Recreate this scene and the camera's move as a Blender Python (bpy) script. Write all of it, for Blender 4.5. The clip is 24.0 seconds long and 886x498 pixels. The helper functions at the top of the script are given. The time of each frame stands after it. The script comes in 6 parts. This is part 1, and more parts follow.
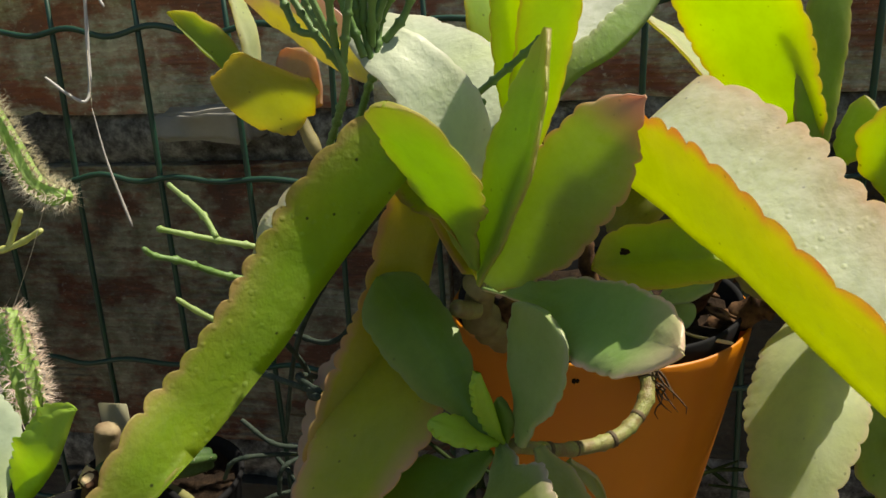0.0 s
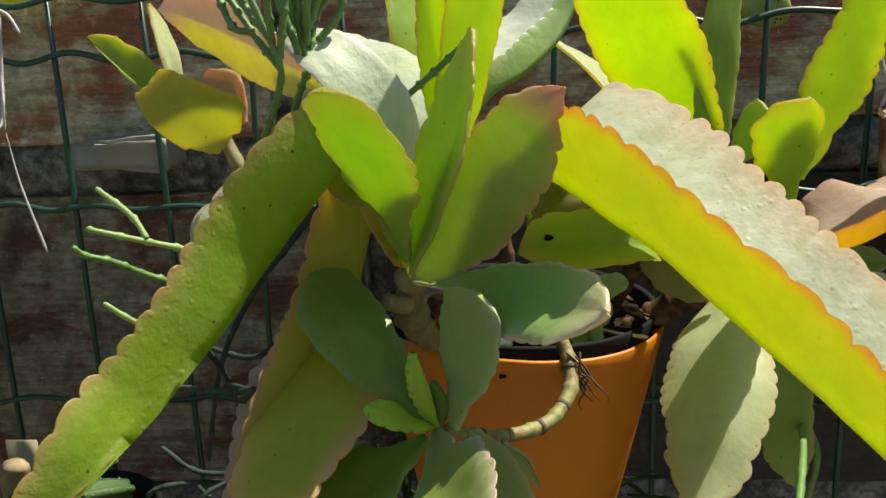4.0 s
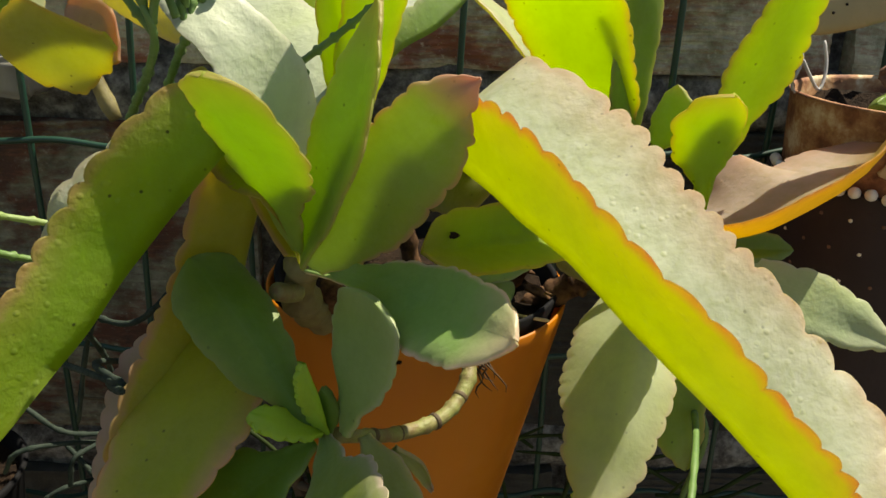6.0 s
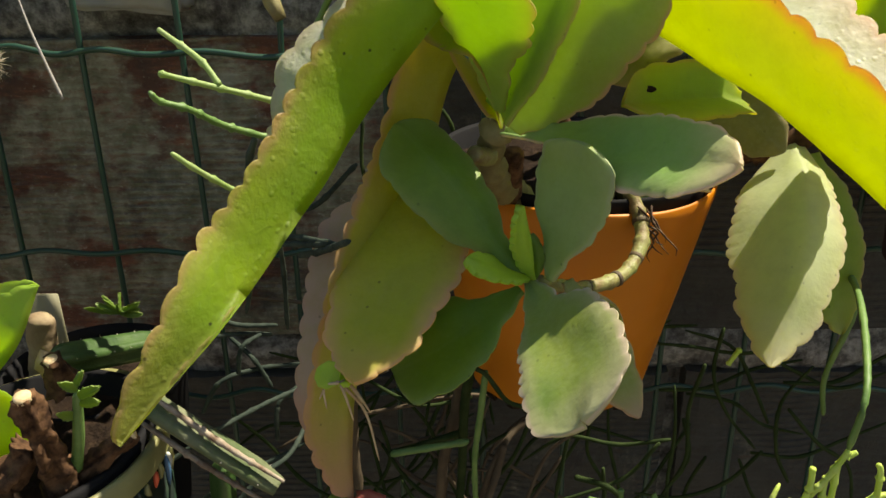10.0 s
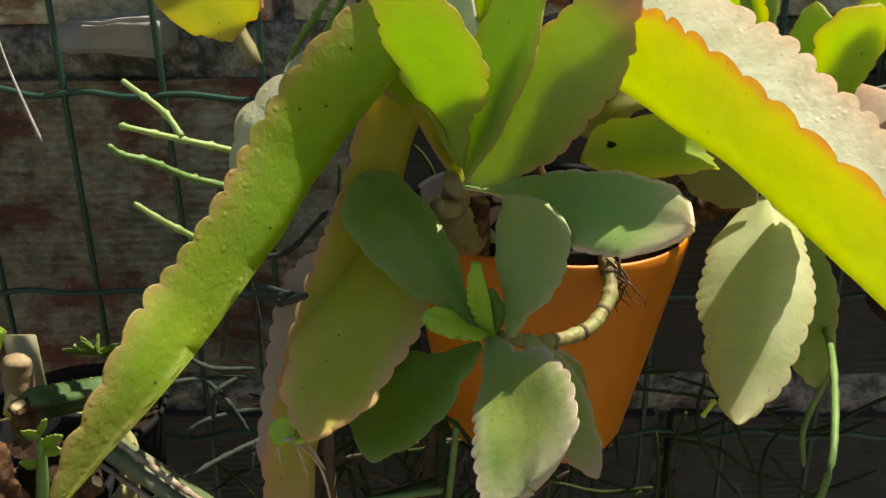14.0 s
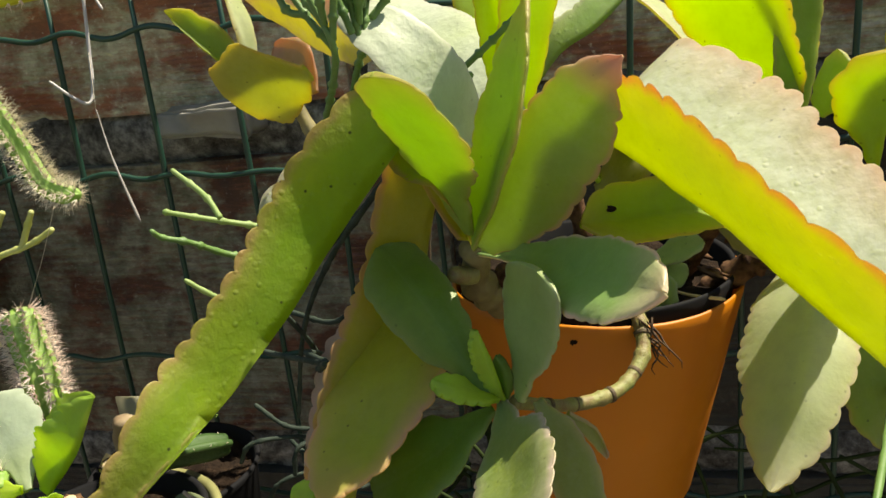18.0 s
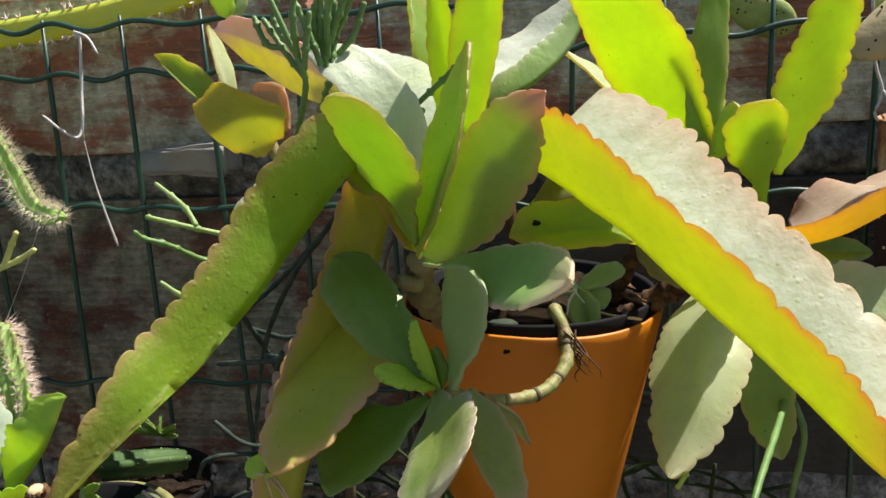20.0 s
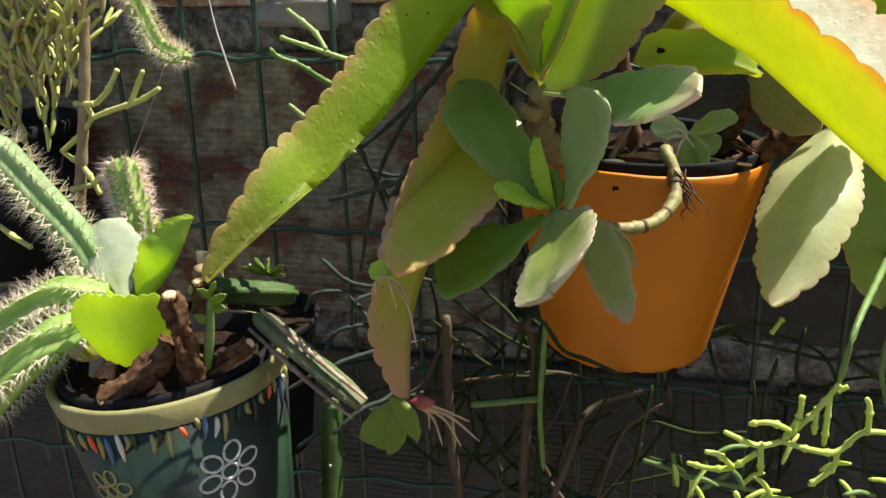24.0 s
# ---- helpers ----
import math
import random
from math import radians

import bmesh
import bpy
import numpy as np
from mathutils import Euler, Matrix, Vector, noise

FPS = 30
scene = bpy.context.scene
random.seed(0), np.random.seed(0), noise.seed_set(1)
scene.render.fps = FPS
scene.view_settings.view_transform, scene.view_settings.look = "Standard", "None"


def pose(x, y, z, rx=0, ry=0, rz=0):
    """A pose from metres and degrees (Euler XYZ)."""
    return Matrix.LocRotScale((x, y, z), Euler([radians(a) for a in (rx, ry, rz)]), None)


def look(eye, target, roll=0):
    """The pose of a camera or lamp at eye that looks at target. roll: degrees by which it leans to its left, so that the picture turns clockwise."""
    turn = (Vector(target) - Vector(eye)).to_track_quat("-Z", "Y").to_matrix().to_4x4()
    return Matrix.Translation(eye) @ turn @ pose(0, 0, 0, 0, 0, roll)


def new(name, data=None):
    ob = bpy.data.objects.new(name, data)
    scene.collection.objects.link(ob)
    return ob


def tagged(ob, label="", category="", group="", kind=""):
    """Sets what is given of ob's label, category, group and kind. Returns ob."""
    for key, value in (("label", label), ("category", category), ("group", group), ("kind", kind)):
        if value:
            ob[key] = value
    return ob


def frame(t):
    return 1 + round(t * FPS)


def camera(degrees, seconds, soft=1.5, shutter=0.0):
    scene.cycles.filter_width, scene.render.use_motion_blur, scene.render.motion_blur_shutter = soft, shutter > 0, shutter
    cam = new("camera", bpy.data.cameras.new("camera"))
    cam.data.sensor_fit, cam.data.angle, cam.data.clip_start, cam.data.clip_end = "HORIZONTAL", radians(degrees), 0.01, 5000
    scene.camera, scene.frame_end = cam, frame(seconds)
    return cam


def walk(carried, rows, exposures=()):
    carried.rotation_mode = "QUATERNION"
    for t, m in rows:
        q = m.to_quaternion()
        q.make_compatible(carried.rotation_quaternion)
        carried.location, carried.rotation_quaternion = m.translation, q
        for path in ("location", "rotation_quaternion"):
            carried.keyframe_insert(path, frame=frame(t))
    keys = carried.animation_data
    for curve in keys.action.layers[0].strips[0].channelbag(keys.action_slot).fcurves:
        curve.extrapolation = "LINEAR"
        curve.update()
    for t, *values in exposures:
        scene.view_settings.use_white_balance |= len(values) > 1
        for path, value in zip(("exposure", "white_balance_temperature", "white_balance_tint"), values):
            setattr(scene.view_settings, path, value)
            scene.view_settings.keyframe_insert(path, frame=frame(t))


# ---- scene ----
cam = camera(54.9, 24.0)
PATH = [
    (0, (0.081, 0.025, 1.253), (-0.314, 1.881, 0.621), -3.6),
    (0.5, (0.088, 0.021, 1.256), (-0.296, 1.901, 0.692), -3.3),
    (1, (0.105, 0.004, 1.249), (-0.217, 1.915, 0.755), -2.7),
    (1.5, (0.1, 0.002, 1.243), (-0.192, 1.919, 0.755), -3.2),
    (2, (0.093, -0.009, 1.234), (-0.179, 1.913, 0.751), -2.8),
    (2.5, (0.093, -0.016, 1.232), (-0.169, 1.907, 0.748), -2.7),
    (3, (0.092, -0.019, 1.235), (-0.162, 1.904, 0.748), -3.0),
    (3.5, (0.089, -0.011, 1.232), (-0.162, 1.911, 0.74), -3.3),
    (5.5, (0.022, 0.042, 1.236), (0.189, 1.948, 0.656), 2.3),
    (6, (0.071, 0.039, 1.256), (0.141, 1.9, 0.527), 1.7),
    (6.5, (0.08, 0.04, 1.254), (-0.06, 1.853, 0.42), -0.3),
    (7, (0.049, 0.008, 1.251), (-0.152, 1.815, 0.419), -0.8),
    (7.5, (0.019, 0.024, 1.253), (-0.134, 1.832, 0.412), -0.2),
    (8, (0.015, 0.025, 1.258), (-0.117, 1.826, 0.399), -0.5),
    (8.5, (-0.001, 0.022, 1.253), (-0.134, 1.819, 0.385), -0.1),
    (9, (0.015, 0.017, 1.239), (-0.125, 1.805, 0.356), -0.8),
    (9.5, (0.02, 0.007, 1.235), (-0.09, 1.81, 0.377), -1.0),
    (10, (0.018, 0.007, 1.231), (-0.021, 1.83, 0.409), -1.0),
    (10.5, (-0.001, 0.01, 1.227), (-0.031, 1.831, 0.4), 0.7),
    (12.5, (0.011, 0.021, 1.224), (-0.05, 1.852, 0.421), 0.6),
    (13, (0.015, 0.016, 1.224), (-0.042, 1.85, 0.429), 0.5),
    (13.5, (0.02, 0.017, 1.228), (-0.037, 1.855, 0.444), 0.3),
    (14, (0.035, 0.013, 1.238), (-0.022, 1.863, 0.478), -0.8),
    (14.5, (0.042, 0.008, 1.239), (-0.015, 1.868, 0.505), -1.7),
    (15, (0.063, 0.03, 1.254), (-0.007, 1.896, 0.54), -2.2),
    (15.5, (0.086, 0.037, 1.259), (-0.048, 1.912, 0.578), -3.5),
    (16, (0.087, 0.041, 1.258), (-0.109, 1.914, 0.586), -4.3),
    (16.5, (0.079, 0.035, 1.246), (-0.178, 1.89, 0.544), -5.0),
    (17, (0.071, 0.024, 1.217), (-0.236, 1.857, 0.478), -5.9),
    (17.5, (0.071, 0.01, 1.188), (-0.301, 1.826, 0.437), -7.0),
    (18, (0.088, 0.011, 1.245), (-0.328, 1.864, 0.615), -6.5),
    (18.5, (0.103, -0.011, 1.255), (-0.283, 1.89, 0.77), -5.3),
    (20.5, (0.106, -0.041, 1.224), (-0.229, 1.878, 0.773), -3.4),
    (21, (0.119, -0.045, 1.23), (-0.204, 1.876, 0.775), -3.4),
    (21.5, (0.122, -0.049, 1.232), (-0.16, 1.882, 0.793), -3.1),
    (22, (0.129, -0.054, 1.231), (-0.138, 1.878, 0.791), -3.5),
    (22.5, (0.133, -0.068, 1.231), (-0.144, 1.863, 0.791), -3.4),
    (23, (0.125, -0.075, 1.23), (-0.172, 1.852, 0.784), -2.7),
    (23.5, (0.1, -0.079, 1.207), (-0.302, 1.804, 0.666), -2.2),
    (24, (0.089, -0.069, 1.198), (-0.408, 1.758, 0.553), -1.9),
]
EXPOSURES = [(0, 0.78, 7200, 6), (1, 0.80, 7000, 6), (2, 1.04, 6500, 7), (3.2, 1.10, 6500, 7), (5.5, 0.90, 7300, 6), (7, 0.98, 7300, 6.5), (9, 1.30, 7300, 8), (10.5, 1.14, 7300, 7), (13, 1.20, 7300, 8), (15, 1.02, 7300, 6.5), (16, 0.88, 7300, 6), (17, 0.90, 7500, 7), (18.5, 1.24, 7000, 7), (21, 1.12, 6300, 13), (23, 1.16, 6400, 12), (24, 1.42, 6700, 13)]
walk(cam, [(t, look(eye, target, roll)) for t, eye, target, roll in PATH], EXPOSURES)

# ---- light ----
SUN_TO = Vector((0.441, 0.235, 0.866)).normalized()
sun = new("sun", bpy.data.lights.new("sun", "SUN"))
sun.data.energy, sun.data.angle, sun.data.color = 4.6, radians(0.53), (1.0, 0.94, 0.84)
sun.matrix_world = look((0, 0, 3), Vector((0, 0, 3)) - SUN_TO)
world = bpy.data.worlds.new("world")
scene.world = world
world.use_nodes = True
wn = world.node_tree
sky = wn.nodes.new("ShaderNodeTexSky")
sky.sky_type, sky.sun_disc = "NISHITA", False
sky.sun_elevation = math.asin(SUN_TO.z)
sky.sun_rotation = math.atan2(SUN_TO.x, SUN_TO.y)
wn.links.new(sky.outputs[0], wn.nodes["Background"].inputs[0])
wn.nodes["Background"].inputs[1].default_value = 0.063


# ---- materials ----
class Nodes:
    """Short hand for building a node material."""

    def __init__(self, name):
        self.mat = bpy.data.materials.new(name)
        self.mat.use_nodes = True
        self.tree = self.mat.node_tree
        self.bsdf = self.tree.nodes["Principled BSDF"]
        self.out = self.tree.nodes["Material Output"]
        self.coord = self.tree.nodes.new("ShaderNodeTexCoord").outputs["Object"]

    def node(self, kind, **values):
        n = self.tree.nodes.new(kind)
        for k, v in values.items():
            n.inputs[k].default_value = v
        return n

    def link(self, a, b):
        self.tree.links.new(a, b)

    def noise(self, scale, detail=4.0, rough=0.55, at=None, stretch=None):
        n = self.node("ShaderNodeTexNoise", Scale=scale, Detail=detail, Roughness=rough)
        src = at or self.coord
        if stretch:
            m = self.node("ShaderNodeMapping")
            m.inputs["Scale"].default_value = stretch
            self.link(src, m.inputs["Vector"])
            src = m.outputs[0]
        self.link(src, n.inputs["Vector"])
        return n.outputs["Fac"]

    def ramp(self, fac, stops):
        n = self.tree.nodes.new("ShaderNodeValToRGB")
        els = n.color_ramp.elements
        while len(els) < len(stops):
            els.new(0.5)
        for e, (p, c) in zip(els, stops):
            e.position, e.color = p, (*c, 1) if len(c) == 3 else c
        self.link(fac, n.inputs[0])
        return n.outputs[0]

    def mix(self, fac, a, b, mode="MIX"):
        n = self.tree.nodes.new("ShaderNodeMix")
        n.data_type, n.blend_type = "RGBA", mode
        for sock, v in ((n.inputs[0], fac), (n.inputs[6], a), (n.inputs[7], b)):
            if isinstance(v, (int, float)):
                sock.default_value = v
            elif isinstance(v, tuple):
                sock.default_value = (*v, 1)
            else:
                self.link(v, sock)
        return n.outputs[2]

    def math(self, op, a, b=0.0, clamp=False):
        n = self.tree.nodes.new("ShaderNodeMath")
        n.operation, n.use_clamp = op, clamp
        for sock, v in ((n.inputs[0], a), (n.inputs[1], b)):
            if isinstance(v, (int, float)):
                sock.default_value = v
            else:
                self.link(v, sock)
        return n.outputs[0]

    def bump(self, height, strength=0.3, distance=0.001):
        n = self.node("ShaderNodeBump", Strength=strength, Distance=distance)
        self.link(height, n.inputs["Height"])
        self.link(n.outputs[0], self.bsdf.inputs["Normal"])
        return n.outputs[0]

    def random(self):
        return self.tree.nodes.new("ShaderNodeObjectInfo").outputs["Random"]

    def base(self, colour, rough=0.6, metal=0.0, spec=0.5):
        if isinstance(colour, tuple):
            self.bsdf.inputs["Base Color"].default_value = (*colour, 1)
        else:
            self.link(colour, self.bsdf.inputs["Base Color"])
        if isinstance(rough, (int, float)):
            self.bsdf.inputs["Roughness"].default_value = rough
        else:
            self.link(rough, self.bsdf.inputs["Roughness"])
        self.bsdf.inputs["Metallic"].default_value = metal
        self.bsdf.inputs["Specular IOR Level"].default_value = spec


def through_light(n, colour, share, normal=None):
    """Lets part of the light pass through the blade, in the given colour."""
    t = n.node("ShaderNodeBsdfTranslucent")
    if isinstance(colour, tuple):
        t.inputs["Color"].default_value = (*colour, 1)
    else:
        n.link(colour, t.inputs["Color"])
    if normal:
        n.link(normal, t.inputs["Normal"])
    m = n.tree.nodes.new("ShaderNodeMixShader")
    m.inputs[0].default_value = share
    n.link(n.bsdf.outputs[0], m.inputs[1])
    n.link(t.outputs[0], m.inputs[2])
    n.link(m.outputs[0], n.out.inputs[0])


def leaf_material(name, face, face2, glow, margin, share=0.45, margin_amount=0.8, rough=0.5, specks=0.5, bloom=0.25, tip=0.35, half=None, half_glow=None, dimples=0.20, blush=0.38, half_until=None):
    """Succulent blade: waxy grey-green skin, pale bloom, coloured margin, dark specks, light coming through. half:
    colour of the far half, on some blades a painted sunlit side.
    """
    n = Nodes(name)
    uv = n.tree.nodes.new("ShaderNodeUVMap").outputs[0]
    sep = n.tree.nodes.new("ShaderNodeSeparateXYZ")
    n.link(uv, sep.inputs[0])
    across = n.math("MULTIPLY", n.math("ABSOLUTE", n.math("SUBTRACT", sep.outputs[0], 0.5)), 2.0)
    big = n.noise(28, 3)
    fine = n.noise(420, 5, 0.65)
    edge_in = n.math("ADD", across, n.math("MULTIPLY", n.math("SUBTRACT", big, 0.5), 0.09))
    broken = n.ramp(n.noise(75, 3, 0.6), [(0.30, (0.35, 0.35, 0.35)), (0.62, (1, 1, 1))])
    edge = n.math("MULTIPLY", n.ramp(edge_in, [(0.875, (0, 0, 0)), (0.97, (1, 1, 1))]), broken)
    if half:
        edge = n.math("MULTIPLY", edge, n.ramp(sep.outputs[0], [(0.49, (1, 1, 1)), (0.53, (0.3, 0.3, 0.3))]))
    soft_edge = n.ramp(edge_in, [(0.45, (0, 0, 0)), (1.0, (1, 1, 1))])
    skin = n.mix(n.ramp(big, [(0.35, (0, 0, 0)), (0.68, (1, 1, 1))]), face, face2)
    drift = n.ramp(n.noise(19, 3, 0.55), [(0.46, (0, 0, 0)), (0.66, (1, 1, 1))])
    skin = n.mix(n.math("MULTIPLY", drift, 0.7), skin, (min(face[0] * 1.38, max(face[0], face[1] * 0.88)), face[1] * 1.03, face[2] * 0.7))
    pale = tuple(min(1.0, c * 0.62 + d) for c, d in zip(face, (0.25, 0.26, 0.17)))
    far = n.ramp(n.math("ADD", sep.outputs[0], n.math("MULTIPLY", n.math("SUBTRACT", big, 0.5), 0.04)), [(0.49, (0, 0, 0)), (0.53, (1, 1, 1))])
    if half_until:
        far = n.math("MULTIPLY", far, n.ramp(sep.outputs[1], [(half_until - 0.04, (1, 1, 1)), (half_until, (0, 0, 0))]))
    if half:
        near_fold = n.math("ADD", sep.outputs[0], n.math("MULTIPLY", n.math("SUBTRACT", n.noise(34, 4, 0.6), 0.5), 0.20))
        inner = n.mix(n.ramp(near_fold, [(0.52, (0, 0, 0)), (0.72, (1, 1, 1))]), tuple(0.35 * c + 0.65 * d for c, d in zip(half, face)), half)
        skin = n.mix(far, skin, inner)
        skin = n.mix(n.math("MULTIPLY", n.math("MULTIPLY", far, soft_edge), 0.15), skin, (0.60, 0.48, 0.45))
    mottle = n.ramp(n.noise(150, 4, 0.6), [(0.42, (0, 0, 0)), (0.66, (1, 1, 1))])
    skin = n.mix(n.math("MULTIPLY", mottle, 0.25), skin, tuple(c * 0.62 for c in face))
    skin = n.mix(n.math("MULTIPLY", n.ramp(fine, [(0.45, (0, 0, 0)), (0.75, (1, 1, 1))]), bloom), skin, pale)
    frost = n.math("MULTIPLY", n.ramp(n.noise(21, 5, 0.62), [(0.44, (0, 0, 0)), (0.68, (1, 1, 1))]), n.ramp(n.noise(230, 4, 0.7), [(0.36, (0, 0, 0)), (0.62, (1, 1, 1))]))
    skin = n.mix(n.math("MULTIPLY", frost, min(0.5, bloom * 1.3)), skin, pale)
    pores = n.node("ShaderNodeTexVoronoi", Scale=270.0)
    n.link(n.coord, pores.inputs["Vector"])
    pimples = n.math("MULTIPLY", n.ramp(pores.outputs["Distance"], [(0.10, (1, 1, 1)), (0.30, (0, 0, 0))]), n.ramp(n.noise(38, 3), [(0.42, (0, 0, 0)), (0.60, (1, 1, 1))]))
    skin = n.mix(n.math("MULTIPLY", pimples, 0.22 if half else 0.12), skin, pale)
    rib = n.ramp(across, [(0.0, (1, 1, 1)), (0.05, (0, 0, 0))])
    skin = n.mix(n.math("MULTIPLY", rib, 0.08), skin, pale)
    skin = n.mix(n.math("MULTIPLY", n.math("MULTIPLY", n.ramp(edge_in, [(0.55, (0, 0, 0)), (1.0, (1, 1, 1))]), n.ramp(n.noise(24, 3), [(0.38, (0.15, 0.15, 0.15)), (0.62, (1, 1, 1))])), blush), skin, margin)
    skin = n.mix(n.math("MULTIPLY", edge, margin_amount), skin, margin)
    end = n.ramp(n.math("ADD", sep.outputs[1], n.math("MULTIPLY", n.math("SUBTRACT", big, 0.5), 0.25)), [(0.78, (0, 0, 0)), (1.0, (1, 1, 1))])
    skin = n.mix(n.math("MULTIPLY", end, tip), skin, tuple(0.75 * c + 0.25 * d for c, d in zip(margin, pale)))
    v = n.node("ShaderNodeTexVoronoi", Scale=150.0)
    n.link(n.coord, v.inputs["Vector"])
    dots = n.math("MULTIPLY", n.ramp(v.outputs["Distance"], [(0.05, (1, 1, 1)), (0.11, (0, 0, 0))]), n.ramp(n.noise(60, 2), [(0.47, (0, 0, 0)), (0.56, (1, 1, 1))]))
    skin = n.mix(n.math("MULTIPLY", dots, specks), skin, (0.03, 0.035, 0.01))
    n.base(skin, n.ramp(fine, [(0.3, (rough - 0.12,) * 3), (0.8, (rough + 0.15,) * 3)]), 0.0, 0.36)
    relief = n.bump(n.math("ADD", n.math("ADD", n.math("MULTIPLY", fine, 0.3), n.noise(110, 2)), n.math("ADD", n.math("MULTIPLY", n.noise(300, 2), 0.6), n.math("MULTIPLY", pimples, 0.4 if half else 0.12))), dimples * 1.1, 0.0012)
    warm = (min(1, glow[0] * 1.35), glow[1] * 0.92, glow[2] * 0.6)
    g = n.mix(n.math("MULTIPLY", soft_edge, 0.30), n.mix(big, glow, tuple(c * 0.78 for c in glow)), warm)
    if half_glow:
        g = n.mix(far, g, half_glow)
    g = n.mix(n.math("MULTIPLY", mottle, 0.18), g, tuple(c * 0.6 for c in glow))
    g = n.mix(n.math("MULTIPLY", edge, margin_amount), g, tuple(min(1, c * 1.1) for c in margin))
    g = n.mix(n.math("MULTIPLY", end, tip), g, tuple(min(1, c * 1.1) for c in margin))
    g = n.mix(n.math("MULTIPLY", dots, specks), g, (0.02, 0.02, 0.0))
    through_light(n, g, share, relief)
    return n.mat


M_BLADE = leaf_material("blade_grey_green", (0.22, 0.35, 0.05), (0.28, 0.39, 0.085), (0.54, 0.76, 0.012), (0.54, 0.36, 0.17), 0.50, 0.5, bloom=0.18)
M_BLADE_PALE = leaf_material("blade_pale", (0.51, 0.57, 0.34), (0.60, 0.64, 0.44), (0.82, 0.86, 0.012), (0.66, 0.46, 0.36), 0.54, 0.40, 0.45, 0.4, 0.4)
M_BLADE_PINK = leaf_material("blade_pink", (0.46, 0.36, 0.22), (0.38, 0.38, 0.17), (0.85, 0.42, 0.03), (0.55, 0.28, 0.20), 0.5, 0.6)
M_BLADE_BLUE = leaf_material("blade_deep_green", (0.12, 0.225, 0.022), (0.165, 0.275, 0.034), (0.32, 0.50, 0.02), (0.30, 0.34, 0.14), 0.36, 0.3, 0.42, 0.35, 0.07, 0.2)
M_BLADE_WING = leaf_material("blade_wing", (0.24, 0.40, 0.11), (0.31, 0.46, 0.17), (0.46, 0.70, 0.05), (0.86, 0.58, 0.50), 0.38, 0.85, 0.42, 0.35, 0.3, 0.7, blush=0.2)
M_BLADE_SILVER = leaf_material("blade_silver_green", (0.27, 0.39, 0.12), (0.33, 0.44, 0.17), (0.42, 0.60, 0.03), (0.44, 0.46, 0.30), 0.36, 0.45, 0.42, 0.35, 0.22, 0.2)
# near-white half colour imitates the sunlit strip beyond the near margin
M_BLADE_ARCH = leaf_material("blade_arching", (0.20, 0.32, 0.03), (0.27, 0.37, 0.05), (0.68, 0.86, 0.004), (0.56, 0.34, 0.18), 0.64, 0.6, 0.5, 0.8, 0.09, 0.3, (0.80, 0.82, 0.76), None, 0.5, half_until=0.62)
M_BLADE_PINKTIP = leaf_material("blade_pink_tip", (0.24, 0.34, 0.08), (0.31, 0.38, 0.15), (0.56, 0.74, 0.012), (0.66, 0.34, 0.28), 0.50, 0.7, 0.5, 0.5, 0.3, 0.9)
# sunlight on the far half is painted in as a pale half colour
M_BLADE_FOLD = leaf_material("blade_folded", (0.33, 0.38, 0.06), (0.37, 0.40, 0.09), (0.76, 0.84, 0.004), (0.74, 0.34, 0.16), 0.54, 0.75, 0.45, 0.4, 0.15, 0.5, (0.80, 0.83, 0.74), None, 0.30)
M_BLADE_TWOTONE = leaf_material("blade_two_tone", (0.34, 0.40, 0.06), (0.42, 0.42, 0.10), (0.80, 0.74, 0.01), (0.62, 0.34, 0.26), 0.55, 0.7, 0.5, 0.4, 0.25, 1.0, (0.54, 0.45, 0.36), (0.6, 0.46, 0.28))
M_BLADE_ORANGE = leaf_material("blade_orange", (0.46, 0.38, 0.11), (0.42, 0.38, 0.12), (0.95, 0.68, 0.01), (0.62, 0.34, 0.24), 0.62, 0.6, 0.5, 0.2, 0.3, 0.6, (0.72, 0.66, 0.57), (0.8, 0.5, 0.2))
M_BLADE_FRESH = leaf_material("blade_fresh", (0.36, 0.54, 0.06), (0.42, 0.60, 0.10), (0.78, 1.0, 0.03), (0.32, 0.52, 0.08), 0.55, 0.4, 0.45, 0.1, 0.15)
# blade with raised glow colour and share, imitating stronger sun from behind
M_BLADE_GLOW = leaf_material("blade_backlit_bright", (0.26, 0.40, 0.06), (0.33, 0.45, 0.11), (0.68, 0.86, 0.02), (0.62, 0.40, 0.12), 0.70, 0.6)
M_BLADE_DROOP = leaf_material("blade_drooping", (0.42, 0.48, 0.05), (0.48, 0.50, 0.08), (0.80, 0.84, 0.012), (0.74, 0.44, 0.26), 0.55, 0.8, 0.5, 0.5, 0.2, 0.5, blush=1.0)
M_BLADE_FROST = leaf_material("blade_frosted", (0.52, 0.58, 0.42), (0.60, 0.65, 0.50), (0.42, 0.58, 0.10), (0.50, 0.44, 0.38), 0.26, 0.4, 0.5, 0.25, 0.5, 0.3, None, None, 0.4)
M_BLADE_MINT = leaf_material("blade_mint", (0.42, 0.52, 0.28), (0.50, 0.58, 0.36), (0.66, 0.76, 0.05), (0.58, 0.52, 0.44), 0.40, 0.4, 0.45, 0.25, 0.4, 0.5, None, None, 0.35)
# inner half whitened in the colour, for the sun that falls into the channel
M_BLADE_CHANNEL = leaf_material("blade_channelled", (0.22, 0.34, 0.10), (0.30, 0.40, 0.17), (0.50, 0.70, 0.06), (0.55, 0.52, 0.36), 0.40, 0.4, 0.45, 0.3, 0.3, 0.4, (0.74, 0.76, 0.66), (0.5, 0.6, 0.3))
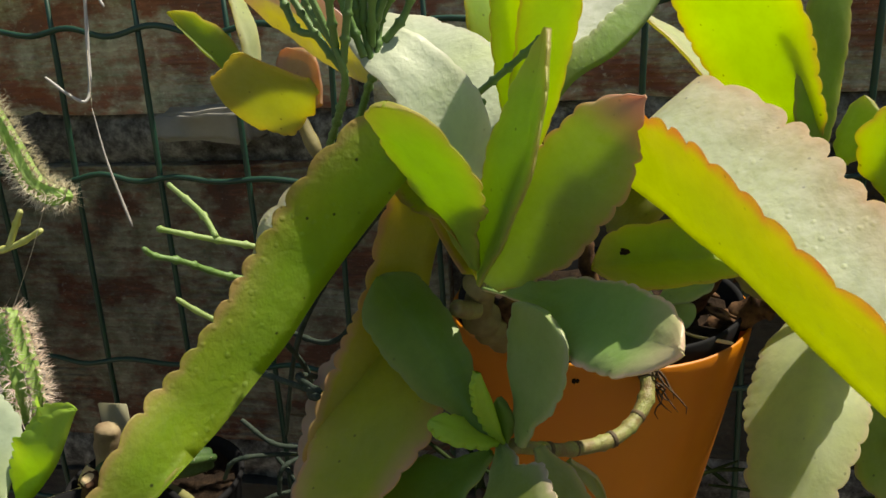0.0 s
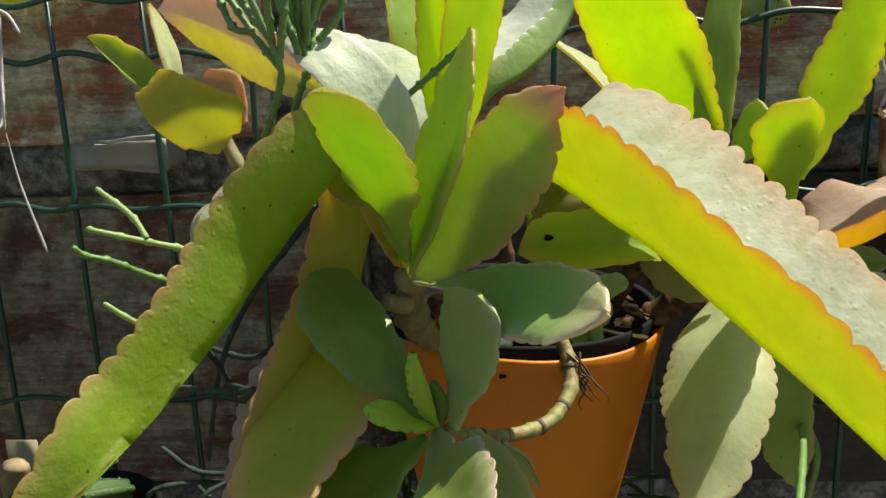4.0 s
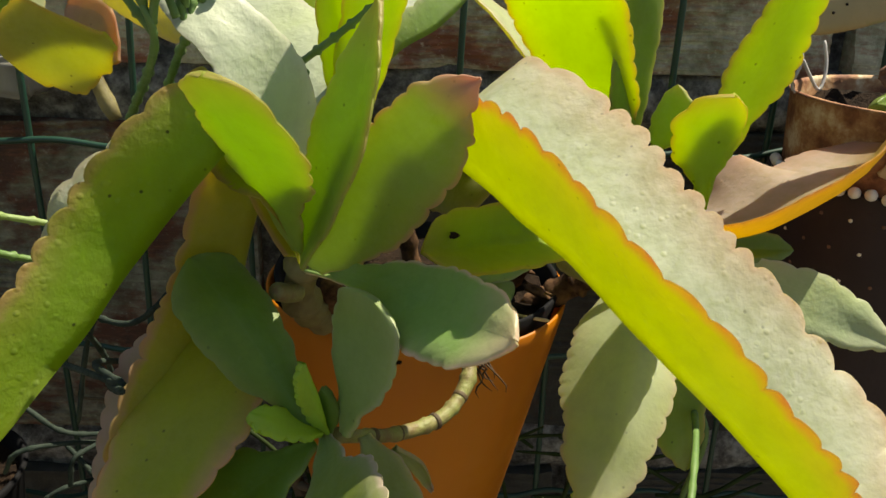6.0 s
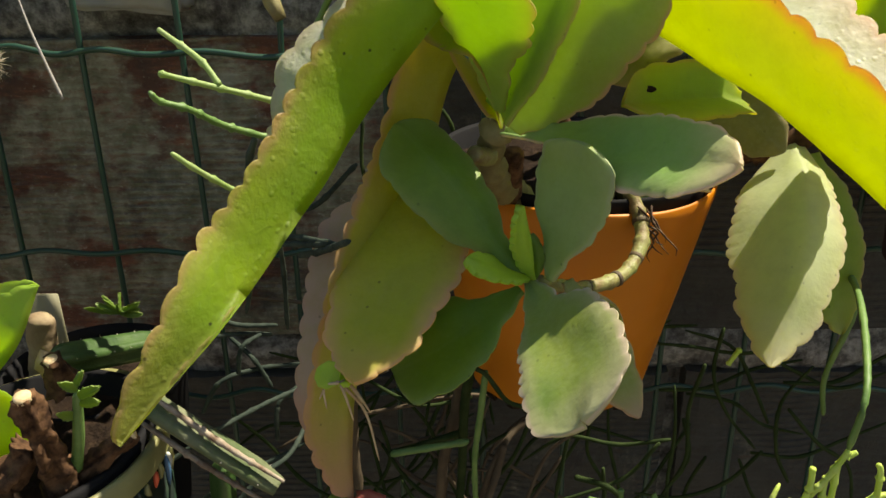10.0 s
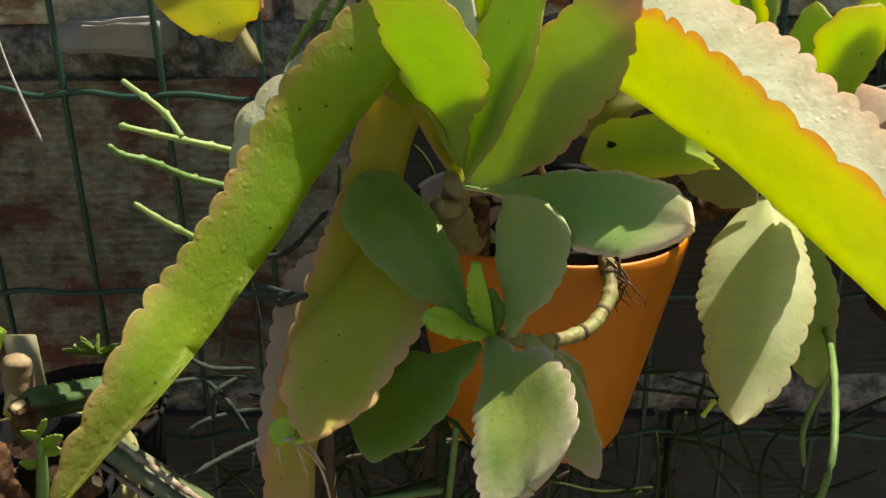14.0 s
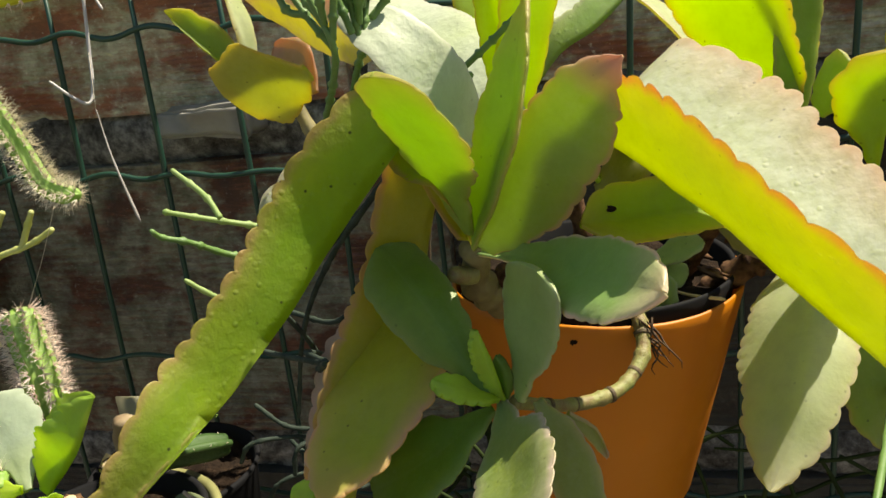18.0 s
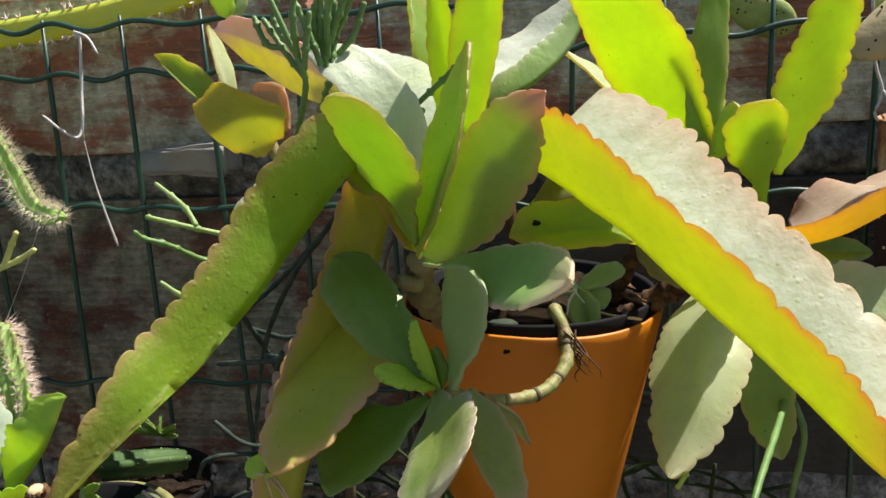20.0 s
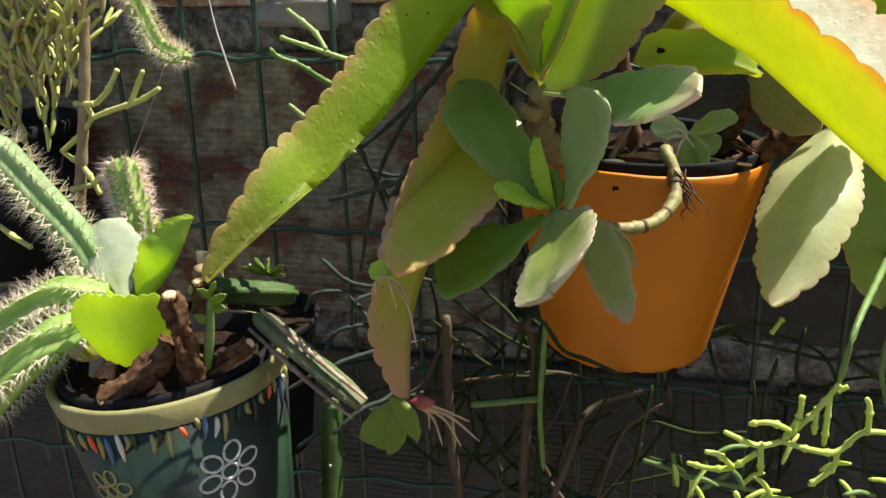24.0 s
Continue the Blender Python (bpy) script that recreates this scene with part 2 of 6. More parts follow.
M_BLADE_MAUVE = leaf_material("blade_grey_mauve", (0.30, 0.36, 0.12), (0.36, 0.39, 0.18), (0.56, 0.62, 0.05), (0.56, 0.34, 0.28), 0.42, 0.5, 0.5, 0.3, 0.4, 0.8)
M_BLADE_TONGUE = leaf_material("blade_tongue", (0.19, 0.30, 0.07), (0.25, 0.35, 0.11), (0.36, 0.50, 0.05), (0.66, 0.50, 0.44), 0.30, 0.7, 0.42, 0.3, 0.3, 0.5)
M_BLADE_OLIVE = leaf_material("blade_dull_olive", (0.17, 0.18, 0.05), (0.22, 0.21, 0.08), (0.34, 0.34, 0.03), (0.36, 0.26, 0.14), 0.25, 0.5)
M_BLADE_SERE = leaf_material("blade_sere", (0.38, 0.41, 0.10), (0.44, 0.44, 0.15), (0.78, 0.82, 0.05), (0.66, 0.46, 0.10), 0.52, 0.6, 0.5, 0.5, 0.3, 0.3, blush=0.25)
M_BLADE_BICOLOUR = leaf_material("blade_pink_and_yellow", (0.62, 0.50, 0.44), (0.58, 0.50, 0.40), (0.72, 0.52, 0.30), (0.68, 0.46, 0.42), 0.40, 0.6, 0.5, 0.2, 0.3, 0.8, (0.60, 0.56, 0.08), (0.95, 0.90, 0.02))
M_BLADE_SPROUT = leaf_material("blade_sprout", (0.42, 0.50, 0.36), (0.46, 0.54, 0.40), (0.45, 0.60, 0.15), (0.45, 0.48, 0.36), 0.3, 0.4, 0.45, 0.1, 0.3)


def stem_material(name, a, b, rough=0.6, scale=60, glow=None, spec=0.4):
    n = Nodes(name)
    f = n.noise(scale, 5, 0.6)
    n.base(n.mix(n.ramp(f, [(0.35, (0, 0, 0)), (0.65, (1, 1, 1))]), a, b), rough, 0.0, spec)
    n.bump(n.noise(scale * 5, 5, 0.65), 0.5, 0.001)
    if glow:
        through_light(n, glow, 0.25)
    return n.mat


M_STEM = stem_material("stem_olive", (0.12, 0.10, 0.04), (0.24, 0.21, 0.09))
M_RUNNER = stem_material("stem_runner", (0.22, 0.24, 0.075), (0.17, 0.115, 0.05), 0.5, 130)
M_NODE = stem_material("stem_node", (0.06, 0.04, 0.02), (0.10, 0.07, 0.035), 0.7)
M_WOOD = stem_material("dry_stump", (0.028, 0.014, 0.008), (0.14, 0.075, 0.038), 0.9, 170, None, 0.15)
M_CUT = stem_material("cut_wood", (0.62, 0.48, 0.28), (0.5, 0.34, 0.18), 0.7, 200)
M_ROOT = stem_material("root", (0.50, 0.38, 0.22), (0.36, 0.24, 0.12), 0.7, 200)
M_ROOT_DARK = stem_material("root_dark", (0.045, 0.024, 0.012), (0.08, 0.045, 0.022), 0.8, 200)
M_STICK = stem_material("stick_cactus", (0.075, 0.15, 0.035), (0.13, 0.22, 0.06), 0.5, 70)
M_STICK_LIGHT = stem_material("stick_cactus_light", (0.24, 0.35, 0.10), (0.32, 0.42, 0.17), 0.5, 70, (0.4, 0.5, 0.1))
M_STICK_LIME = stem_material("stick_cactus_lime", (0.42, 0.56, 0.07), (0.54, 0.64, 0.18), 0.45, 90, (0.5, 0.68, 0.08))
M_STICK_OLIVE = stem_material("stick_cactus_olive", (0.46, 0.50, 0.13), (0.56, 0.57, 0.24), 0.5, 70, (0.55, 0.6, 0.1))
M_STICK_PINK = stem_material("stick_cactus_pinkish", (0.42, 0.32, 0.20), (0.38, 0.38, 0.18), 0.5, 70, (0.5, 0.4, 0.15))
# stick cactus darkened to near black, as shade painted under the pot
M_STICK_SHADED = stem_material("stick_cactus_shaded", (0.014, 0.026, 0.007), (0.030, 0.046, 0.014), 0.8, 70, None, 0.1)
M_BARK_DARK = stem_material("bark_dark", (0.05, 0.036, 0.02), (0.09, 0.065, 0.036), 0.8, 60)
M_BARK = stem_material("bark", (0.20, 0.14, 0.08), (0.30, 0.24, 0.14), 0.8, 60)
M_CACTUS_DARK = stem_material("cactus_dark", (0.022, 0.055, 0.012), (0.05, 0.095, 0.024), 0.5, 60)
M_CACTUS_BLUE = stem_material("cactus_blue_green", (0.19, 0.33, 0.12), (0.32, 0.43, 0.23), 0.5, 60, (0.3, 0.5, 0.15))
M_DEAD = stem_material("dead_cactus", (0.06, 0.09, 0.03), (0.15, 0.16, 0.09), 0.8, 50)
M_TWIG = stem_material("grey_twig", (0.014, 0.024, 0.018), (0.045, 0.060, 0.046), 0.8, 90, None, 0.2)
M_CORK = stem_material("corky_rib", (0.16, 0.10, 0.06), (0.34, 0.29, 0.22), 0.85, 130)
M_DRY = stem_material("dry_twig", (0.34, 0.32, 0.30), (0.24, 0.22, 0.20), 0.8, 120)
M_CACTUS = stem_material("cactus_skin", (0.22, 0.36, 0.07), (0.32, 0.45, 0.14), 0.5, 60, (0.45, 0.8, 0.05))
M_CACTUS_YELLOW = stem_material("cactus_yellow", (0.50, 0.52, 0.05), (0.42, 0.50, 0.08), 0.5, 40, (0.8, 0.75, 0.03))
M_SPINE = stem_material("spine", (0.78, 0.72, 0.58), (0.70, 0.60, 0.45), 0.6, 300, (0.8, 0.75, 0.6))
M_SPINE_PINK = stem_material("spine_pink", (0.90, 0.74, 0.66), (0.88, 0.80, 0.72), 0.6, 300, (0.9, 0.66, 0.55))


def plain(name, colour, rough=0.5, vary=0.12, scale=40, bump=0.15, metal=0.0, spec=0.5):
    n = Nodes(name)
    lo, hi = tuple(c * (1 - vary) for c in colour), tuple(min(1, c * (1 + vary)) for c in colour)
    n.base(n.mix(n.noise(scale, 5, 0.6), lo, hi), rough, metal, spec)
    n.bump(n.noise(scale * 6, 4), bump, 0.0008)
    return n.mat


def pot_material():
    n = Nodes("orange_plastic")
    dust = n.ramp(n.noise(35, 6, 0.65), [(0.45, (0, 0, 0)), (0.75, (1, 1, 1))])
    streak = n.ramp(n.noise(30, 4, 0.6, stretch=(1, 1, 0.12)), [(0.5, (0, 0, 0)), (0.72, (1, 1, 1))])
    c = n.mix(n.math("MULTIPLY", dust, 0.28), (0.53, 0.172, 0.001), (0.42, 0.17, 0.010))
    c = n.mix(n.math("MULTIPLY", streak, 0.35), c, (0.38, 0.105, 0.004))
    n.base(c, n.ramp(n.noise(60, 4), [(0.3, (0.38,) * 3), (0.7, (0.58,) * 3)]))
    n.bump(n.noise(90, 4), 0.12, 0.0008)
    through_light(n, (0.85, 0.34, 0.01), 0.18)
    return n.mat


M_POT = pot_material()
M_BLACK = plain("black_plastic", (0.011, 0.011, 0.012), 0.75, 0.3, 60, 0.15, 0.0, 0.08)
M_PEARL = plain("pearl", (0.75, 0.70, 0.60), 0.3, 0.1, 200, 0.05)
M_TAG = plain("plant_tag", (0.24, 0.225, 0.14), 0.5, 0.12, 60)
M_CREAM = plain("cream_paint", (0.22, 0.215, 0.085), 0.5, 0.55, 38, 0.3)
M_WHITE = plain("white_paint", (0.50, 0.52, 0.48), 0.5, 0.1, 90)
M_RED = plain("red_paint", (0.62, 0.10, 0.04), 0.5, 0.15, 90)
M_BLUE = plain("blue_paint", (0.05, 0.12, 0.22), 0.5, 0.15, 90)
M_CHIP = plain("bark_chip", (0.20, 0.10, 0.06), 0.8, 0.3, 90, 0.5)
M_STONE = plain("white_stone", (0.68, 0.66, 0.60), 0.6, 0.15, 120, 0.4)


def green_paint():
    n = Nodes("green_paint")
    c = n.mix(n.ramp(n.noise(45, 5, 0.6, stretch=(1, 1, 0.25)), [(0.42, (0, 0, 0)), (0.6, (1, 1, 1))]), (0.009, 0.032, 0.014), (0.005, 0.011, 0.008))
    n.base(c, 0.5)
    n.bump(n.noise(160, 4), 0.2, 0.0008)
    return n.mat


M_GREENPOT = green_paint()


def soil_material():
    n = Nodes("soil")
    c = n.ramp(n.noise(140, 6, 0.7), [(0.3, (0.009, 0.006, 0.004)), (0.55, (0.026, 0.016, 0.010)), (0.75, (0.055, 0.034, 0.02))])
    n.base(c, 0.95, 0.0, 0.12)
    n.bump(n.noise(220, 6, 0.7), 1.0, 0.004)
    return n.mat


M_SOIL = soil_material()


RIDGE_PITCH = 0.0058


def brick_material(name, lichen_from, dirt, gain=1.0):
    """Worn ribbed hollow brick: fired red, lichen that clings to the ribs, black dirt that also stands in for shade."""
    n = Nodes(name)
    rnd = n.random()
    red = n.mix(rnd, (0.21 * gain, 0.082 * gain, 0.048 * gain), (0.15 * gain, 0.066 * gain, 0.044 * gain))
    red = n.mix(n.ramp(n.noise(26, 6, 0.65), [(0.36, (0, 0, 0)), (0.66, (1, 1, 1))]), red, (0.12 * gain, 0.075 * gain, 0.055 * gain))
    red = n.mix(n.ramp(n.noise(90, 5, 0.7, stretch=(0.4, 1, 1.6)), [(0.48, (0, 0, 0)), (0.66, (1, 1, 1))]), red, (0.27 * gain, 0.12 * gain, 0.075 * gain))
    sep = n.tree.nodes.new("ShaderNodeSeparateXYZ")
    n.link(n.coord, sep.inputs[0])
    wobble = n.math("MULTIPLY", n.noise(30, 4, 0.6), 9.0)
    rib = n.math("SINE", n.math("ADD", n.math("MULTIPLY", sep.outputs[2], 2 * math.pi / RIDGE_PITCH), wobble))
    crest = n.ramp(rib, [(0.1, (0.78, 0.78, 0.78)), (0.9, (1, 1, 1))])
    patch = n.ramp(n.noise(17, 6, 0.64, stretch=(0.8, 1, 1.3)), [(lichen_from, (0, 0, 0)), (lichen_from + 0.10, (1, 1, 1))])
    flakes = n.ramp(n.noise(150, 6, 0.72, stretch=(0.5, 1, 1.5)), [(0.26, (0, 0, 0)), (0.50, (1, 1, 1))])
    lichen = n.math("MULTIPLY", n.math("MULTIPLY", patch, flakes), crest)
    grey = n.mix(n.ramp(n.noise(60, 5, 0.65), [(0.35, (0, 0, 0)), (0.65, (1, 1, 1))]), (0.17 * gain, 0.185 * gain, 0.12 * gain), (0.42 * gain, 0.43 * gain, 0.33 * gain))
    c = n.mix(lichen, red, grey)
    specks = n.math("MULTIPLY", n.ramp(n.noise(240, 4, 0.7), [(0.60, (0, 0, 0)), (0.70, (1, 1, 1))]), crest)
    c = n.mix(n.math("MULTIPLY", specks, 0.6), c, (0.46 * gain, 0.45 * gain, 0.38 * gain))
    # black dirt patches; a high dirt value also paints shade over the brick
    grime_shade = n.ramp(n.noise(15, 7, 0.7, stretch=(1, 1, 0.7)), [(0.62 - dirt, (0, 0, 0)), (0.82 - dirt, (1, 1, 1))])
    c = n.mix(n.math("MULTIPLY", grime_shade, 0.88), c, (0.038, 0.038, 0.036))
    n.base(c, 0.9, 0.0, 0.25)
    n.bump(n.math("ADD", n.noise(300, 6, 0.7), n.math("MULTIPLY", n.noise(70, 4, 0.6), 0.8)), 0.9, 0.003)
    return n.mat


def mortar_material():
    n = Nodes("mortar")
    c = n.ramp(n.noise(75, 7, 0.72), [(0.33, (0.035, 0.032, 0.028)), (0.48, (0.13, 0.128, 0.118)), (0.66, (0.36, 0.36, 0.33))])
    n.base(c, 0.95, 0.0, 0.2)
    n.bump(n.noise(180, 6, 0.7), 0.9, 0.004)
    return n.mat


# more lichen, less dirt; the gain lightens the colours to imitate glare up there
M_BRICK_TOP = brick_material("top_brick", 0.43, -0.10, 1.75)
# second one: dirty brick with the lower wall's shade put into its colour
M_BRICK, M_BRICK_SHADED, M_MORTAR = brick_material("hollow_brick", 0.42, 0.10, 0.85), brick_material("shaded_dirty_brick", 0.32, 0.42, 0.75), mortar_material()
M_LEDGE = plain("ledge_mortar", (0.26, 0.25, 0.22), 0.9, 0.25, 60, 0.5)
M_WIRE = plain("green_wire", (0.010, 0.045, 0.028), 0.45, 0.3, 80, 0.1)
M_TIE = plain("grey_tie", (0.46, 0.44, 0.43), 0.7, 0.2, 120)


def rust_material():
    n = Nodes("rusty_tin")
    f = n.noise(40, 6, 0.68)
    c = n.ramp(f, [(0.32, (0.07, 0.024, 0.012)), (0.46, (0.22, 0.085, 0.035)), (0.56, (0.40, 0.21, 0.09)), (0.66, (0.62, 0.50, 0.32))])
    n.base(c, 0.75)
    n.bump(n.noise(150, 5), 0.5, 0.002)
    return n.mat


M_RUST = rust_material()


def opuntia_material():
    n = Nodes("cactus_pad")
    f = n.ramp(n.noise(11, 5, 0.6), [(0.41, (0, 0, 0)), (0.45, (1, 1, 1))])
    c = n.mix(f, (0.09, 0.17, 0.05), n.mix(n.noise(60, 5), (0.40, 0.30, 0.15), (0.26, 0.22, 0.10)))
    v = n.node("ShaderNodeTexVoronoi", Scale=70.0)
    n.link(n.coord, v.inputs["Vector"])
    c = n.mix(n.ramp(v.outputs["Distance"], [(0.10, (1, 1, 1)), (0.16, (0, 0, 0))]), c, (0.05, 0.03, 0.02))
    n.base(c, 0.65)
    n.bump(n.noise(200, 5), 0.4, 0.001)
    return n.mat


M_PAD = opuntia_material()
M_PAD_GREEN = stem_material("cactus_pad_green", (0.16, 0.23, 0.035), (0.36, 0.36, 0.11), 0.6, 45)
M_CLOTH = plain("dark_cloth", (0.03, 0.018, 0.016), 0.8, 0.4, 60, 0.4)
M_FARLEAF = stem_material("far_leaf", (0.09, 0.15, 0.05), (0.16, 0.22, 0.08), 0.6, 2, (0.2, 0.3, 0.05))
M_GROUND = plain("packed_earth", (0.13, 0.10, 0.07), 0.95, 0.35, 6, 0.6)


# ---- modelling helpers ----
def part(name, bm, material, parent=None, label="", smooth=True):
    me = bpy.data.meshes.new(name)
    bm.to_mesh(me)
    bm.free()
    me.materials.append(material)
    if smooth:
        me.shade_smooth()
    ob = new(name, me)
    if parent is not None:
        ob.parent = parent
        ob.matrix_parent_inverse = Matrix.Translation(parent.location).inverted() if parent.type == "EMPTY" else Matrix()
    if label:
        ob["label"] = label
    return ob


def thing(name, at, label, category, group="", kind=""):
    ob = new(name)
    ob.location = at
    ob.empty_display_size = 0.02
    return tagged(ob, label, category, group, kind)


def spline(pts, count):
    """Points along a smooth curve through pts, at even parameter steps."""
    p = [Vector(q) for q in pts]
    if len(p) == 2:
        return [p[0].lerp(p[1], i / (count - 1)) for i in range(count)]
    p = [p[0] * 2 - p[1]] + p + [p[-1] * 2 - p[-2]]
    spans = len(p) - 3
    lengths = [(p[i + 2] - p[i + 1]).length for i in range(spans)]
    total = sum(lengths)
    out = []
    for k in range(count):
        d = k / (count - 1) * total
        i = 0
        while i < spans - 1 and d > lengths[i]:
            d -= lengths[i]
            i += 1
        u = min(1, d / max(lengths[i], 1e-9))
        a, b, c, e = p[i:i + 4]
        out.append(0.5 * (2 * b + (c - a) * u + (2 * a - 5 * b + 4 * c - e) * u * u + (3 * b - a - 3 * c + e) * u ** 3))
    return out


def shape(knots, s):
    for (a, x), (b, y) in zip(knots, knots[1:]):
        if s <= b:
            u = (s - a) / (b - a)
            u = u * u * (3 - 2 * u)
            return x + (y - x) * u
    return knots[-1][1]


STRAP = [(0, 0.45), (0.15, 0.8), (0.45, 1), (0.8, 0.74), (0.95, 0.45), (1, 0.3)]
SPOON = [(0, 0.12), (0.2, 0.3), (0.5, 0.85), (0.7, 1), (0.92, 0.75), (1, 0.6)]
BROAD_END = [(0, 0.25), (0.25, 0.85), (0.5, 1), (0.8, 0.95), (0.93, 0.8), (1, 0.6)]
OVATE = [(0, 0.25), (0.25, 0.85), (0.5, 1), (0.8, 0.75), (0.95, 0.42), (1, 0.3)]
STRAP_LONG = [(0, 0.3), (0.15, 0.75), (0.4, 1), (0.75, 0.82), (0.93, 0.5), (1, 0.38)]
SPOON_WIDE = [(0, 0.12), (0.18, 0.35), (0.45, 0.88), (0.62, 1), (0.88, 0.82), (1, 0.66)]
ROUND = [(0, 0.2), (0.25, 0.7), (0.55, 1), (0.85, 0.8), (1, 0.65)]
FOLDED = [(0, 0.12), (0.17, 0.12), (0.215, 0.34), (0.27, 1.0), (0.34, 1.1), (0.45, 1), (0.78, 0.86), (0.93, 0.55), (1, 0.4)]
RIDGE = [(0, 0.03), (0.20, 0.1), (0.27, 0.5), (0.34, 0.95), (0.44, 1), (0.52, 0.75), (0.58, 0.3), (0.64, 0.04), (1, 0.02)]
FOLDED_WIDE = [(0, 0.15), (0.11, 0.32), (0.17, 0.85), (0.24, 1.18), (0.34, 1.18), (0.48, 1.02), (0.6, 0.98), (0.78, 0.86), (0.93, 0.55), (1, 0.4)]
PADDLE = [(0, 0.12), (0.18, 0.35), (0.45, 0.86), (0.65, 1), (0.86, 0.96), (1, 0.9)]
BROAD = [(0, 0.8), (0.25, 1.0), (0.5, 0.95), (0.8, 0.6), (1, 0.3)]
STRAP_STALKED = [(0, 0.12), (0.15, 0.5), (0.45, 1), (0.8, 0.76), (0.95, 0.45), (1, 0.3)]
POINTED = [(0, 0.12), (0.18, 0.36), (0.45, 0.9), (0.6, 1), (0.8, 0.78), (0.93, 0.42), (1, 0.2)]
BLUNT = [(0, 0.12), (0.18, 0.36), (0.45, 0.86), (0.62, 1), (0.82, 0.86), (0.94, 0.62), (1, 0.48)]
LANCE = [(0, 0.5), (0.3, 0.9), (0.5, 1), (0.75, 0.75), (0.92, 0.38), (1, 0.15)]


def leaf(parent, keel, a, b, profile=STRAP, material=None, teeth=0.010, deep=0.0022, thick=0.0022, bulge=0.0, wave=0.0, name="leaf", label="", seed=0, profile_b=None, twist=0.0):
    """A blade: its keel line, a point on each margin at the widest place, its outline, and scalloped margins."""
    line = spline(keel, 60)
    length = sum((q - p).length for p, q in zip(line, line[1:]))
    rnd = random.Random(seed + int(length * 1e5))
    rows = max(40, min(280, int(length / teeth * 12)))
    dense = spline(keel, 601)
    steps = [1 - (1 - i / (rows - 1)) ** 1.35 for i in range(rows)]
    line = [dense[round(s * 600)] for s in steps]
    tang = [(dense[min(round(s * 600) + 6, 600)] - dense[max(round(s * 600) - 6, 0)]).normalized() for s in steps]
    sides = []
    outlines = (profile, profile_b or profile)
    for point, outline in zip((a, b), outlines):
        p = Vector(point)
        k = min(range(rows), key=lambda i: (line[i] - p).length)
        v = p - line[k]
        v -= tang[k] * v.dot(tang[k])
        w = v.length / max(0.2, shape(outline, steps[k]))
        sides.append((v.normalized(), w))
    cols = (0.0, 0.22, 0.46, 0.7, 0.87, 1.0)
    bm = bmesh.new()
    uv_of = {}
    grids = []
    cross = None
    for i in range(rows):
        s = steps[i]
        t = tang[i]
        tip = math.sqrt(max(0.0, 1 - ((s - 0.87) / 0.13) ** 2)) if s > 0.87 else 1.0
        va, vb = [(v - t * v.dot(t)).normalized() for v, _ in sides]
        if twist and s < 0.45:
            turn = Matrix.Rotation(twist * (1 - s / 0.45), 3, t)
            va, vb = turn @ va, turn @ vb
        nrm = (va - vb).cross(t)
        if nrm.length < 1e-5:
            nrm = t.orthogonal()
        nrm.normalize()
        if cross is not None and nrm.dot(cross) < 0:
            nrm = -nrm
        cross = nrm
        front, back = [], []
        for side, (v, full) in ((0, (va, sides[0][1])), (1, (vb, sides[1][1]))):
            w0 = shape(outlines[side], s) * tip
            ph = s * length / teeth + side * 0.4 + 0.25 * math.sin(s * 9 + seed)
            dent = deep * (1 - abs(math.sin(math.pi * ph)) ** 0.55) * min(1, s * 5) * (0.7 + 0.6 * noise.noise((ph * 0.7, seed, side)))
            hn = v.cross(t).normalized()
            if hn.dot(nrm) < 0:
                hn = -hn
            for j, c in enumerate(cols):
                if side == 1 and j == 0:
                    continue
                half = max(0.0006, full * w0 - (dent if j >= 4 else 0.0) * (1 if j == 5 else 0.35))
                th = thick * (0.5 if j < 4 else 0.45 if j == 4 else 0.12)
                lift = bulge * math.sin(math.pi * min(c, 0.95)) * w0
                lift += wave * c * math.sin(s * length * 160 + side * 2 + seed) * w0
                lift += 0.0007 * noise.noise(line[i] * 60 + v * c * 2) + 0.0016 * min(1, s * 4) * noise.noise(line[i] * 24 + v * c * 1.1 + Vector((seed, 0, 0)))
                p = line[i] + v * (half * c) + hn * lift
                u = 0.5 + (0.5 if side else -0.5) * c
                f, k = bm.verts.new(p + nrm * th), bm.verts.new(p - nrm * th)
                uv_of[f] = uv_of[k] = (u, s)
                front.append(f)
                back.append(k)
        order = [5, 4, 3, 2, 1, 0, 6, 7, 8, 9, 10]
        grids.append(([front[o] for o in order], [back[o] for o in order]))
    for (f0, b0), (f1, b1) in zip(grids, grids[1:]):
        for j in range(10):
            bm.faces.new((f0[j], f0[j + 1], f1[j + 1], f1[j]))
            bm.faces.new((b0[j + 1], b0[j], b1[j], b1[j + 1]))
        bm.faces.new((b0[0], f0[0], f1[0], b1[0]))
        bm.faces.new((f0[10], b0[10], b1[10], f1[10]))
        for p, q in ((f0[0], f1[0]), (b0[0], b1[0]), (f0[10], f1[10]), (b0[10], b1[10])):
            bm.edges.get((p, q)).smooth = False
    for f, k in (grids[0], grids[-1]):
        for j in range(10):
            bm.faces.new((f[j], f[j + 1], k[j + 1], k[j]))
    layer = bm.loops.layers.uv.new("UVMap")
    for face in bm.faces:
        for loop in face.loops:
            loop[layer].uv = uv_of[loop.vert]
    bmesh.ops.recalc_face_normals(bm, faces=bm.faces)
    return part(name, bm, material or M_BLADE, parent, label)


